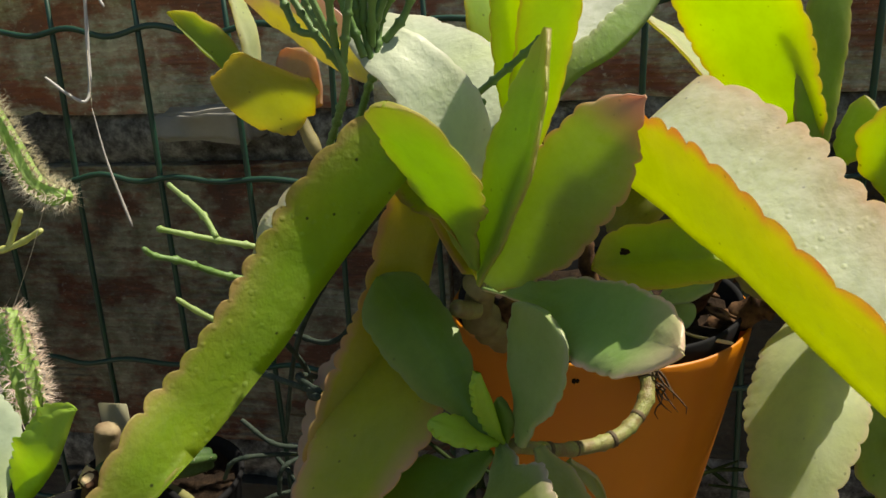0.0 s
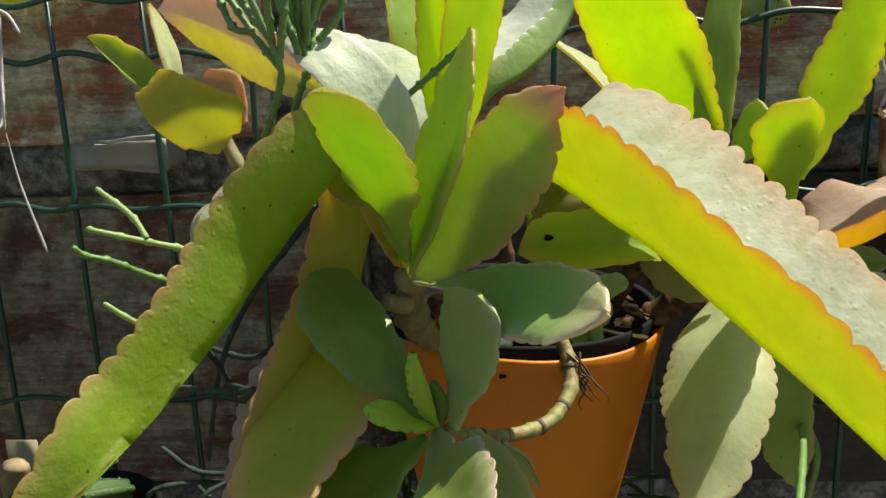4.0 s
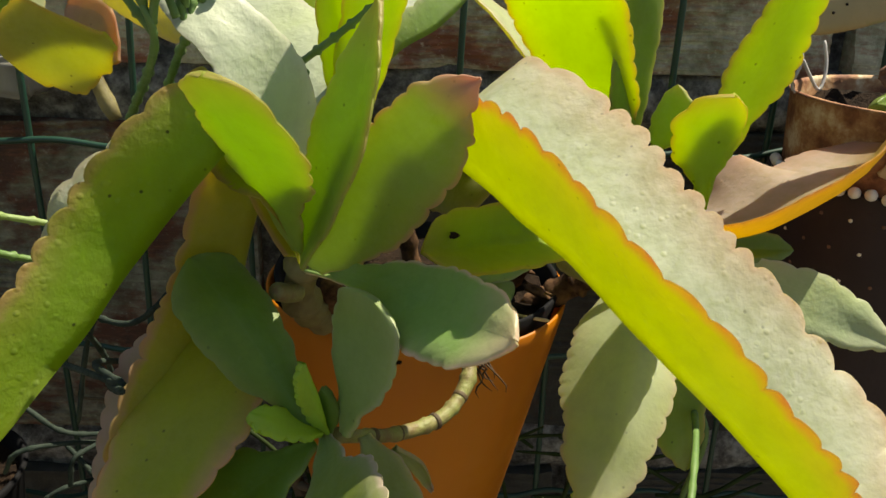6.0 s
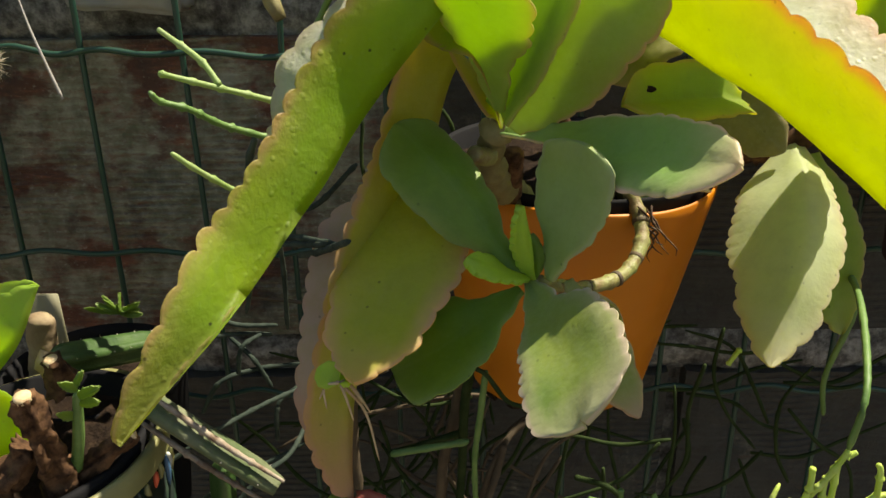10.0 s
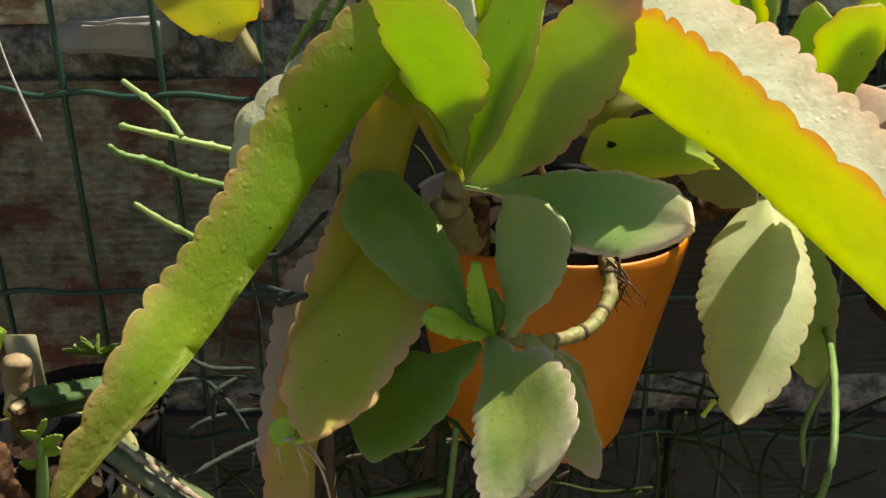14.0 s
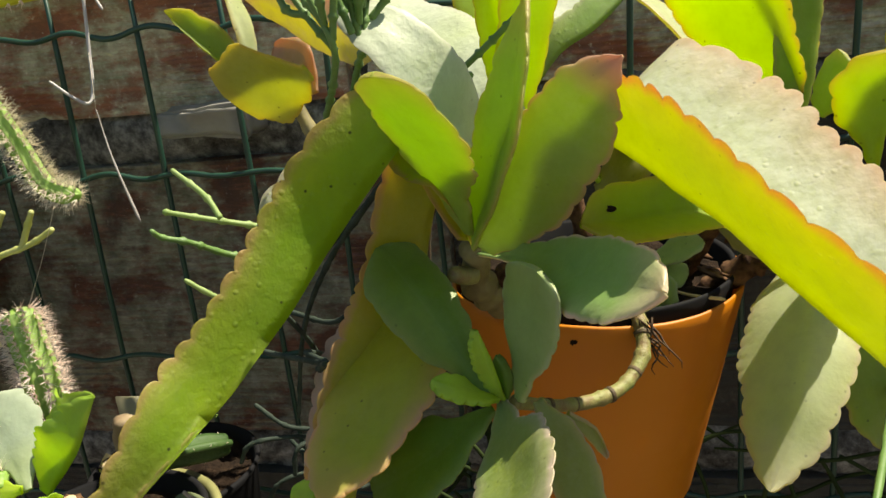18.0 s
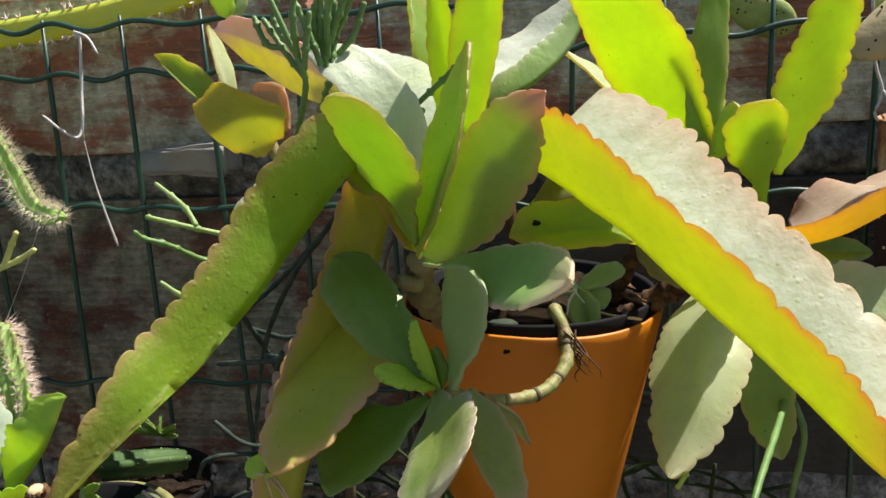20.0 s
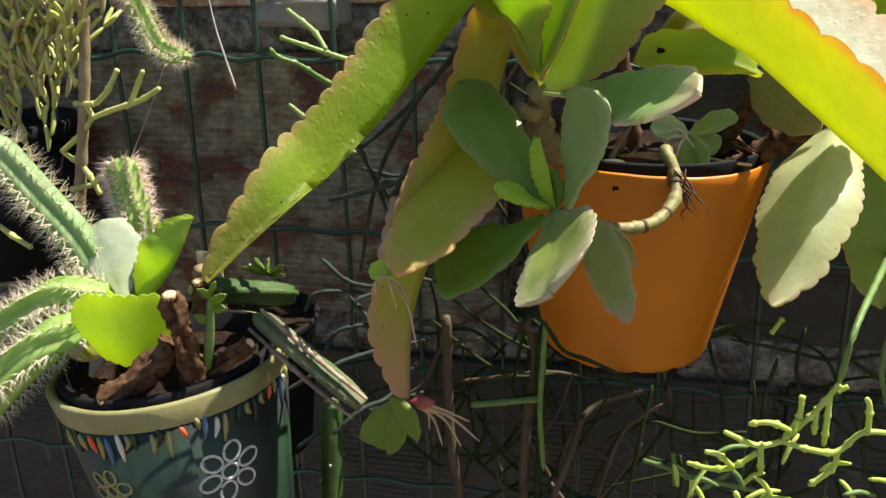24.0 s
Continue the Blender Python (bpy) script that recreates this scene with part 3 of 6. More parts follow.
def tube_into(bm, pts, radii, sides=8, count=None, knobs=0.0, pitch=0.02, seed=0, gnarl=0.0):
    """A round stem through pts. knobs: swollen joints along it; gnarl: uneven bark."""
    count = count or max(8, 6 * len(pts))
    line = spline(pts, count)
    rads = radii if isinstance(radii, (list, tuple)) else [radii, radii]
    total = sum((q - p).length for p, q in zip(line, line[1:]))
    up = Vector((0.31, 0.2, 0.93))
    rings, run = [], 0.0
    for i, p in enumerate(line):
        if i:
            run += (p - line[i - 1]).length
        t = (line[min(i + 1, count - 1)] - line[max(i - 1, 0)]).normalized()
        x = t.cross(up)
        x = (x if x.length > 1e-4 else t.orthogonal()).normalized()
        y = t.cross(x)
        s = i / (count - 1) * (len(rads) - 1)
        k = min(int(s), len(rads) - 2)
        r = rads[k] + (rads[k + 1] - rads[k]) * (s - k)
        if knobs:
            r *= 1 + knobs * max(0.0, math.cos(run / pitch * 2 * math.pi)) ** 6 + 0.12 * noise.noise((run * 90, seed, 1))
        if i in (0, count - 1):
            r *= 0.6
        ring = []
        for j in range(sides):
            a = 2 * math.pi * j / sides
            d = x * math.cos(a) + y * math.sin(a)
            g = 1 + gnarl * (noise.noise(p * 60 + d * 1.6) + 0.5 * noise.noise(p * 190 + d * 4)) if gnarl else 1
            ring.append(bm.verts.new(p + d * r * g))
        rings.append(ring)
    for r0, r1 in zip(rings, rings[1:]):
        for j in range(sides):
            bm.faces.new((r0[j], r0[(j + 1) % sides], r1[(j + 1) % sides], r1[j]))
    bm.faces.new(rings[0][::-1])
    bm.faces.new(rings[-1])
    return line


def tube(name, pts, radii, material, parent=None, label="", **kw):
    bm = bmesh.new()
    tube_into(bm, pts, radii, **kw)
    bmesh.ops.recalc_face_normals(bm, faces=bm.faces)
    return part(name, bm, material, parent, label)


def lathe(outline, sides=64, wobble=0.0, flip=False):
    """A turned body from (radius, height) pairs."""
    bm = bmesh.new()
    rings = []
    for r, z in outline:
        rings.append([bm.verts.new((r * math.cos(a) * (1 + wobble * math.sin(3 * a)), r * math.sin(a), z)) for a in (2 * math.pi * j / sides for j in range(sides))])
    for r0, r1 in zip(rings, rings[1:]):
        for j in range(sides):
            bm.faces.new((r0[j], r0[(j + 1) % sides], r1[(j + 1) % sides], r1[j]))
    bmesh.ops.recalc_face_normals(bm, faces=bm.faces)
    return bm


def box(sx, sy, sz, bevel=0.0):
    bm = bmesh.new()
    bmesh.ops.create_cube(bm, size=1)
    bmesh.ops.scale(bm, vec=(sx, sy, sz), verts=bm.verts)
    if bevel:
        bmesh.ops.bevel(bm, geom=bm.edges[:], offset=bevel, segments=2, affect="EDGES")
    return bm


def lump(radius, squash=(1, 1, 1), rough=0.25, seed=0, level=2):
    bm = bmesh.new()
    bmesh.ops.create_icosphere(bm, subdivisions=level, radius=radius)
    for v in bm.verts:
        v.co *= 1 + rough * noise.noise(v.co / radius * 1.3 + Vector((seed, 3, 7)))
        v.co = Vector((v.co.x * squash[0], v.co.y * squash[1], v.co.z * squash[2]))
    return bm


def soil_disc(radius, seed=0, rise=0.006):
    bm = bmesh.new()
    rings, sides = 14, 40
    grid = []
    for i in range(rings + 1):
        r = radius * i / rings
        ring = []
        for j in range(sides):
            a = 2 * math.pi * j / sides
            p = Vector((r * math.cos(a), r * math.sin(a), 0))
            p.z = rise * noise.noise(p * 55 + Vector((seed, 0, 0))) + rise * 0.6 * noise.noise(p * 170)
            ring.append(bm.verts.new(p))
        grid.append(ring)
    for r0, r1 in zip(grid, grid[1:]):
        for j in range(sides):
            bm.faces.new((r0[j], r0[(j + 1) % sides], r1[(j + 1) % sides], r1[j]))
    bmesh.ops.remove_doubles(bm, verts=bm.verts, dist=1e-6)
    return bm


# ---- setting: ground, wall, fence ----
bm = bmesh.new()
bmesh.ops.create_grid(bm, x_segments=40, y_segments=40, size=60)
for v in bm.verts:
    v.co.z = 0.03 * noise.noise(v.co * 0.4)
tagged(part("ground", bm, M_GROUND), "bare packed brown earth ground", "ground", kind="structure")

WALL_Y, COURSE, BED = 0.560, 0.255, 0.036
BEDS = [0.130, 0.385, 0.640, 0.895, 1.150]
TOP = 1.285
bm = box(3.6, 0.11, TOP - 0.02)
bmesh.ops.translate(bm, verts=bm.verts, vec=(0.1, WALL_Y + 0.075, (TOP - 0.02) / 2))
wall = tagged(part("wall", bm, M_MORTAR, None, smooth=False), "old hollow-brick garden wall with lichen and dark mortar", "wall", kind="structure")

# ---- fence of coated wire ----
FENCE_Y = 0.520
fence = thing("wire_fence", (0, FENCE_Y, 0), "green plastic-coated welded wire fence before a brick wall", "fence")
for i in range(-26, 30):
    x = -0.207 + 0.0605 * i
    k = 0.003 * math.sin(i * 2.3)
    tube("vertical_wire", [(x + k, FENCE_Y, 0.0), (x - k, FENCE_Y + 0.002, 0.5), (x + k - 0.002, FENCE_Y - 0.002, 0.95), (x - k, FENCE_Y, 1.266)], 0.0019, M_WIRE, fence, sides=8, count=24)
for z in (0.30, 0.42, 0.54, 0.66, 0.78, 0.885, 0.995, 1.131, 1.229, 1.264):
    pts = []
    for i in range(-156, 174):
        x = -0.207 + 0.0605 * i / 6
        u = (i / 6) % 1
        pts.append((x, FENCE_Y - 0.0036, z + 0.0030 * math.sin(2 * math.pi * u + 0.5 * math.sin(x * 31 + z * 17)) * (0.75 + 0.35 * math.sin(x * 19 + z * 40)) + 0.006 * math.sin(x * 5 + z * 9) + max(0, x) * 0.02))
    tube("horizontal_wire", pts, 0.0019, M_WIRE, fence, sides=8, count=660)

# ---- orange pot ----
POT = Vector((0.0693, 0.4069, 0.9733))
POT_AT = Matrix.Translation(POT) @ Matrix.Rotation(radians(1.9), 4, "Y")
pot = thing("flower_pot", POT, "orange plastic flower pot with a black inner liner, on the fence", "flower pot")
bm = lathe([(0.0, 0.006), (0.0435, 0.006), (0.0462, 0.0072), (0.0476, 0.0105), (0.0584, 0.064), (0.0680, 0.113), (0.0690, 0.1175), (0.0696, 0.1225), (0.0688, 0.1236), (0.0676, 0.1222), (0.0662, 0.113), (0.0570, 0.064), (0.0462, 0.013)], 96)
for v in bm.verts:
    a = math.atan2(v.co.y, v.co.x)
    v.co.x *= 1 + 0.006 * math.sin(2 * a + 0.7) + 0.003 * noise.noise(v.co * 30)
    if v.co.z > 0.11:
        v.co.z += 0.0009 * math.sin(3 * a + 1.0) + 0.0004 * noise.noise(v.co * 70)
bmesh.ops.transform(bm, verts=bm.verts, matrix=POT_AT)
part("body", bm, M_POT, pot)
bm = lathe([(0.0610, 0.100), (0.0650, 0.1205), (0.0664, 0.1275), (0.0656, 0.1290), (0.0636, 0.1275), (0.0598, 0.100)], 96)
bmesh.ops.transform(bm, verts=bm.verts, matrix=POT_AT)
part("liner", bm, M_BLACK, pot, "black plastic inner liner rim")
bm = soil_disc(0.0634, 3, 0.007)
bmesh.ops.translate(bm, verts=bm.verts, vec=POT + Vector((0, 0, 0.119)))
part("soil", bm, M_SOIL, pot, "dark damp potting soil with bark bits")

rnd = random.Random(14)
for px in ((0.0670, 0.3530, 1.0900), (0.1260, 0.3850, 1.0610), (0.1250, 0.3840, 1.0570), (0.1250, 0.3860, 1.0640), (0.1040, 0.3600, 1.0830), (0.0660, 0.3530, 1.0900), (0.1210, 0.3750, 1.0160)):
    bm = lump(0.0009, (1.2, 0.8, 1.4), 0.5, rnd.random() * 9, 1)
    v = Vector(px)
    d = Vector((v.x - POT.x, v.y - POT.y, 0)).normalized()
    r = 0.0473 + (v.z - POT.z - 0.009) * 0.197
    bmesh.ops.translate(bm, verts=bm.verts, vec=Vector((POT.x + d.x * r, POT.y + d.y * r, v.z)))
    part("dirt_speck", bm, M_SOIL, pot, "dark speck of dirt")

for k, az in enumerate((-140, -122, -101, -78, -52, -35)):
    a = radians(az)
    bm = lump(0.0026, (1.6, 0.6, 0.7), 0.7, k, 1)
    bmesh.ops.rotate(bm, verts=bm.verts, matrix=Matrix.Rotation(a + math.pi / 2, 3, "Z"))
    bmesh.ops.translate(bm, verts=bm.verts, vec=POT + Vector((0.0464 * math.cos(a), 0.0464 * math.sin(a), 0.0066 - 0.034 * 0.0464 * math.cos(a))))
    part("dirt_crust", bm, M_SOIL, pot, "dark crust of dirt at the pot's foot")

# ---- the large succulent ----
CROWN = Vector((0.0340, 0.3150, 1.1440))
plant = thing("succulent_plant", (0.05, 0.39, 1.075), "large grey-green succulent with long scalloped leaves in an orange pot", "plant")
tube("stem", [(0.064, 0.404, 1.066), (0.046, 0.366, 1.092), (0.0310, 0.334, 1.116), (0.0308, 0.322, 1.134), tuple(CROWN)], [0.0066, 0.0064, 0.0062, 0.0058, 0.0050], M_STEM, plant, knobs=0.4, pitch=0.011, sides=12, count=40)

tube("stub", [(0.0300, 0.3200, 1.1290), (0.0265, 0.3145, 1.1305), (0.0232, 0.3095, 1.1335)], [0.0042, 0.0036, 0.0032], M_RUNNER, plant, "pale stub of an old side shoot", sides=10, count=14)
# long arching blade to one side
leaf(plant, [CROWN, (0.0250, 0.3120, 1.1830), (0.0170, 0.2960, 1.1910), (-0.0110, 0.2850, 1.1590), (-0.0260, 0.2680, 1.1380), (-0.0420, 0.2470, 1.1190), (-0.0530, 0.2230, 1.1080), (-0.0780, 0.2000, 1.0850)], (-0.0350, 0.2660, 1.1670), (-0.0460, 0.2960, 1.1600), STRAP_LONG, M_BLADE_ARCH, 0.0105, 0.0036, seed=1, twist=0.8, profile_b=RIDGE, name="arching_leaf", label="long arching grey-green leaf with a pink scalloped edge")
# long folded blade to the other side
leaf(plant, [CROWN, (0.0670, 0.3340, 1.1690), (0.0820, 0.3240, 1.1785), (0.1020, 0.3020, 1.1685), (0.1170, 0.2810, 1.1600), (0.1360, 0.2600, 1.1450), (0.1600, 0.2480, 1.1245), (0.1770, 0.2360, 1.1080), (0.1880, 0.2220, 1.0980), (0.2030, 0.1900, 1.0890)], (0.1380, 0.2346, 1.1711), (0.1740, 0.2760, 1.1630), FOLDED, M_BLADE_FOLD, 0.0105, 0.0056, seed=2, profile_b=FOLDED_WIDE, name="folded_leaf", label="long folded leaf, yellow, its far half coloured sunlit pale, with a red scalloped edge")
# upright blades of the crown
leaf(plant, [(0.0330, 0.3040, 1.1510), (0.0280, 0.2930, 1.1740), (0.0240, 0.2750, 1.1970), (0.0160, 0.2620, 1.2160)], (0.0420, 0.2720, 1.1890), (0.0100, 0.2930, 1.1910), SPOON_WIDE, M_BLADE, 0.0078, 0.0024, seed=3)
leaf(plant, [(0.0340, 0.3050, 1.1490), (0.0440, 0.3020, 1.1710), (0.0530, 0.3000, 1.1970), (0.0600, 0.3050, 1.2320)], (0.0400, 0.3140, 1.1980), (0.0580, 0.2840, 1.2010), LANCE, M_BLADE, 0.0078, 0.0018, seed=4)
leaf(plant, [(0.0360, 0.3080, 1.1440), (0.0510, 0.3030, 1.1650), (0.0670, 0.2950, 1.1870), (0.0790, 0.2890, 1.2040), (0.0900, 0.2880, 1.2120)], (0.0530, 0.3000, 1.1900), (0.0870, 0.2930, 1.1850), POINTED, M_BLADE_PINKTIP, 0.0078, 0.0022, seed=5, profile_b=[(0, 0.3), (0.12, 0.72), (0.3, 1.0), (0.6, 0.98), (0.8, 0.76), (0.93, 0.42), (1, 0.2)])
leaf(plant, [(0.0340, 0.3140, 1.1400), (0.0520, 0.3030, 1.1410), (0.0750, 0.2760, 1.1430), (0.0990, 0.2400, 1.1510)], (0.0770, 0.2880, 1.1530), (0.0795, 0.2475, 1.1385), BLUNT, M_BLADE_WING, 0.0078, 0.0012, seed=6, profile_b=[(0, 0.1), (0.3, 0.3), (0.5, 0.75), (0.62, 1), (0.82, 0.95), (0.94, 0.7), (1, 0.48)])
# pale blade behind the crown
leaf(plant, [(0.0370, 0.3240, 1.1500), (0.0310, 0.3160, 1.1850), (0.0245, 0.3060, 1.2070), (0.0130, 0.3030, 1.2235), (-0.0005, 0.3090, 1.2310), (-0.0114, 0.3187, 1.2344)], (0.0265, 0.3120, 1.2225), (0.0100, 0.2940, 1.2130), LANCE, M_BLADE_FROST, 0.010, 0.0010, seed=7, label="frosted pale leaf arching behind the crown")
leaf(plant, [(0.0400, 0.3370, 1.1600), (0.0290, 0.3460, 1.1930), (0.0080, 0.3700, 1.2120), (-0.0100, 0.3900, 1.2220), (-0.0270, 0.4080, 1.2320)], (0.0215, 0.3860, 1.2265), (0.0000, 0.3560, 1.2010), OVATE, M_BLADE_FROST, 0.010, 0.0008, seed=70)
# drooping folded blade and the flat one before it
leaf(plant, [CROWN, (0.0180, 0.3320, 1.1630), (0.0030, 0.3280, 1.1150), (-0.0120, 0.3060, 1.0790), (-0.0250, 0.2900, 1.0390), (-0.0280, 0.2850, 0.9920)], (-0.0210, 0.3030, 1.1190), (-0.0425, 0.3230, 1.0890), STRAP, M_BLADE_TWOTONE, 0.009, 0.0032, seed=8, profile_b=[(0, 0.08), (0.24, 0.12), (0.38, 0.6), (0.5, 1), (0.8, 0.74), (0.95, 0.45), (1, 0.3)], name="drooping_leaf", label="drooping olive leaf, pink towards its rooted tip")
leaf(plant, [(0.0080, 0.3300, 1.1240), (0.0020, 0.3060, 1.1070), (-0.0070, 0.2780, 1.0890), (-0.0180, 0.2480, 1.0730)], (-0.0300, 0.2840, 1.0860), (0.0150, 0.2730, 1.0920), OVATE, M_BLADE_DROOP, 0.008, 0.0026, seed=9)
# small blades at the soil
leaf(plant, [(0.1240, 0.3250, 1.1480), (0.1060, 0.3100, 1.1530), (0.0740, 0.2920, 1.1560)], (0.1010, 0.3100, 1.1670), (0.0930, 0.2830, 1.1515), BROAD_END, M_BLADE_GLOW, 0.010, 0.0015, seed=10, label="yellow-green leaf with a small dark hole")
bm = lump(0.0017, (1.2, 0.4, 0.8), 0.7, 6)
bmesh.ops.translate(bm, verts=bm.verts, vec=(0.0838, 0.2974, 1.1595))
part("blotch", bm, M_SOIL, plant, "small dark rotten hole in a leaf")
leaf(plant, [(0.0780, 0.3600, 1.1490), (0.0950, 0.3500, 1.1650), (0.1100, 0.3500, 1.1700)], (0.0880, 0.3600, 1.1710), (0.0980, 0.3400, 1.1590), OVATE, M_BLADE_OLIVE, 0.010, 0.0015, seed=11)
leaf(plant, [(0.0950, 0.3700, 1.1500), (0.0770, 0.3600, 1.1550)], (0.0850, 0.3700, 1.1570), (0.0850, 0.3600, 1.1480), OVATE, M_BLADE_FRESH, 0.010, 0.001, seed=71)
leaf(plant, [(0.1270, 0.3800, 1.1400), (0.1420, 0.3700, 1.1300), (0.1580, 0.3600, 1.1160)], (0.1520, 0.3700, 1.1380), (0.1340, 0.3750, 1.1160), OVATE, M_BLADE_OLIVE, 0.010, 0.001, seed=72)

# ---- second crown, behind ----
leaf(plant, [(0.0310, 0.4050, 1.1870), (0.0250, 0.4080, 1.2250), (0.0130, 0.4320, 1.2680)], (0.0155, 0.4080, 1.2380), (0.0300, 0.4280, 1.2360), LANCE, M_BLADE_GLOW, 0.009, 0.0008, seed=12)
leaf(plant, [(0.0425, 0.3500, 1.1900), (0.0420, 0.3460, 1.2200), (0.0425, 0.3390, 1.2500), (0.0410, 0.3330, 1.2720)], (0.0370, 0.3390, 1.2430), (0.0480, 0.3410, 1.2430), LANCE, M_BLADE_GLOW, 0.009, 0.0012, seed=13)
leaf(plant, [(0.0450, 0.3540, 1.1750), (0.0540, 0.3460, 1.2100), (0.0610, 0.3400, 1.2400), (0.0670, 0.3330, 1.2680), (0.0720, 0.3250, 1.2950)], (0.0490, 0.3370, 1.2440), (0.0700, 0.3400, 1.2380), LANCE, M_BLADE_GLOW, 0.009, 0.001, seed=14)
leaf(plant, [(0.0310, 0.4200, 1.1800), (0.0250, 0.4250, 1.2110), (0.0220, 0.4300, 1.2420)], (0.0210, 0.4200, 1.2200), (0.0300, 0.4300, 1.2130), LANCE, M_BLADE_PALE, 0.009, 0.001, seed=73)
leaf(plant, [(0.0440, 0.4000, 1.1780), (0.0620, 0.4080, 1.2010), (0.0810, 0.4200, 1.2120), (0.0990, 0.4400, 1.2310), (0.1140, 0.4600, 1.2640)], (0.0780, 0.4240, 1.2280), (0.0500, 0.4420, 1.2260), LANCE, M_BLADE_CHANNEL, 0.0078, 0.0016, seed=15, label="channelled leaf, grey-green outside, coloured sunlit white within")
leaf(plant, [(0.1320, 0.4500, 1.1850), (0.1150, 0.4600, 1.2080), (0.0940, 0.4760, 1.2240)], (0.1170, 0.4720, 1.2120), (0.1130, 0.4500, 1.2060), LANCE, M_BLADE_PALE, 0.010, 0.0006, seed=17)
# third crown
leaf(plant, [(0.1579, 0.4050, 1.1648), (0.1407, 0.4020, 1.2129), (0.1202, 0.3980, 1.2464), (0.0946, 0.3920, 1.2849)], (0.1083, 0.4240, 1.2241), (0.1553, 0.3880, 1.2229), STRAP, M_BLADE_GLOW, 0.0078, 0.0022, seed=18)
leaf(plant, [(0.1610, 0.3950, 1.1610), (0.1640, 0.4000, 1.2140), (0.1710, 0.4100, 1.2660)], (0.1560, 0.4000, 1.2300), (0.1740, 0.4050, 1.2240), LANCE, M_BLADE, 0.0078, 0.0012, seed=19)
leaf(plant, [(0.1890, 0.3620, 1.1660), (0.1940, 0.3580, 1.1910), (0.2030, 0.3520, 1.2210), (0.2110, 0.3450, 1.2520)], (0.1830, 0.3500, 1.2020), (0.2170, 0.3550, 1.2190), STRAP_STALKED, M_BLADE_GLOW, 0.0078, 0.0026, seed=20)
leaf(plant, [(0.1790, 0.3380, 1.1570), (0.1770, 0.3320, 1.1790), (0.1790, 0.3240, 1.2020)], (0.1620, 0.3330, 1.1820), (0.1860, 0.3280, 1.1900), SPOON, M_BLADE_GLOW, 0.0078, 0.0024, seed=21)
leaf(plant, [(0.1610, 0.3500, 1.1760), (0.1680, 0.3520, 1.2000)], (0.1610, 0.3550, 1.1900), (0.1730, 0.3450, 1.1910), OVATE, M_BLADE, 0.0078, 0.0014, seed=22)
leaf(plant, [(0.1570, 0.4000, 1.1810), (0.1730, 0.4100, 1.1970)], (0.1610, 0.4100, 1.1920), (0.1680, 0.4000, 1.1900), OVATE, M_BLADE_GLOW, 0.0078, 0.0012, seed=23)
# low blades at the far side of the pot
leaf(plant, [(0.1850, 0.3873, 1.1257), (0.2040, 0.3817, 1.1280), (0.2287, 0.3817, 1.1358), (0.2600, 0.3895, 1.1515), (0.2903, 0.4209, 1.1649)], (0.2388, 0.3604, 1.1604), (0.2488, 0.4298, 1.1515), STRAP, M_BLADE_ORANGE, 0.0095, 0.0024, seed=24, profile_b=BROAD, label="pinkish folded leaf, orange where light comes through")
leaf(plant, [(0.1850, 0.3850, 1.1240), (0.2000, 0.3780, 1.1170), (0.2240, 0.3700, 1.1100), (0.2480, 0.3620, 1.1030), (0.2770, 0.3550, 1.0900)], (0.2490, 0.3700, 1.1170), (0.2400, 0.3560, 1.0930), POINTED, M_BLADE_MINT, 0.010, 0.0016, seed=25, label="pale mint-green pointed leaf")
# unseen short blade, added under the folded one to shade the drooping leaf below
leaf(plant, [(0.1800, 0.3560, 1.1330), (0.1730, 0.3300, 1.1390), (0.1670, 0.3040, 1.1440)], (0.1815, 0.3220, 1.1400), (0.1610, 0.3330, 1.1400), OVATE, M_BLADE, 0.0078, 0.0012, seed=39)
leaf(plant, [(0.1950, 0.3800, 1.1260), (0.2380, 0.3850, 1.1220)], (0.2180, 0.3850, 1.1330), (0.2160, 0.3750, 1.1200), OVATE, M_BLADE_BLUE, 0.010, 0.0006, seed=26)
leaf(plant, [(0.2160, 0.3700, 1.0950), (0.2520, 0.3700, 1.0790)], (0.2390, 0.3750, 1.0870), (0.2310, 0.3650, 1.0760), OVATE, M_BLADE_BLUE, 0.010, 0.0006, seed=27)
leaf(plant, [(0.1670, 0.3750, 1.1180), (0.1580, 0.3350, 1.1060), (0.1490, 0.3050, 1.0850), (0.1350, 0.2840, 1.0560)], (0.1300, 0.3300, 1.0770), (0.1720, 0.3200, 1.0900), OVATE, M_BLADE_PALE, 0.0078, 0.0026, seed=28, label="drooping pale leaf, sunlit along one half")
leaf(plant, [(0.1740, 0.3700, 1.1120), (0.1830, 0.3550, 1.0770), (0.1920, 0.3500, 1.0320)], (0.1680, 0.3500, 1.0720), (0.1980, 0.3550, 1.0720), OVATE, M_BLADE, 0.0078, 0.0016, seed=29)
# branches that carry the crowns behind
tube("branch", [(0.075, 0.415, 1.07), (0.0620, 0.4100, 1.1460), (0.0400, 0.4200, 1.1820)], [0.004, 0.004, 0.004], M_WOOD, plant, knobs=0.25, pitch=0.011, sides=12, count=36)
tube("branch", [(0.105, 0.415, 1.07), (0.1350, 0.3900, 1.1380), (0.1490, 0.3800, 1.1800)], [0.004, 0.004, 0.004], M_WOOD, plant, knobs=0.25, pitch=0.011, sides=12, count=36)
tube("branch", [(0.11, 0.40, 1.075), (0.1460, 0.3850, 1.1070), (0.1580, 0.3780, 1.1120), (0.1670, 0.3740, 1.1160), (0.1850, 0.3650, 1.1380)], [0.005, 0.006, 0.006, 0.004], M_WOOD, plant, knobs=0.3, pitch=0.012, sides=12, count=60)
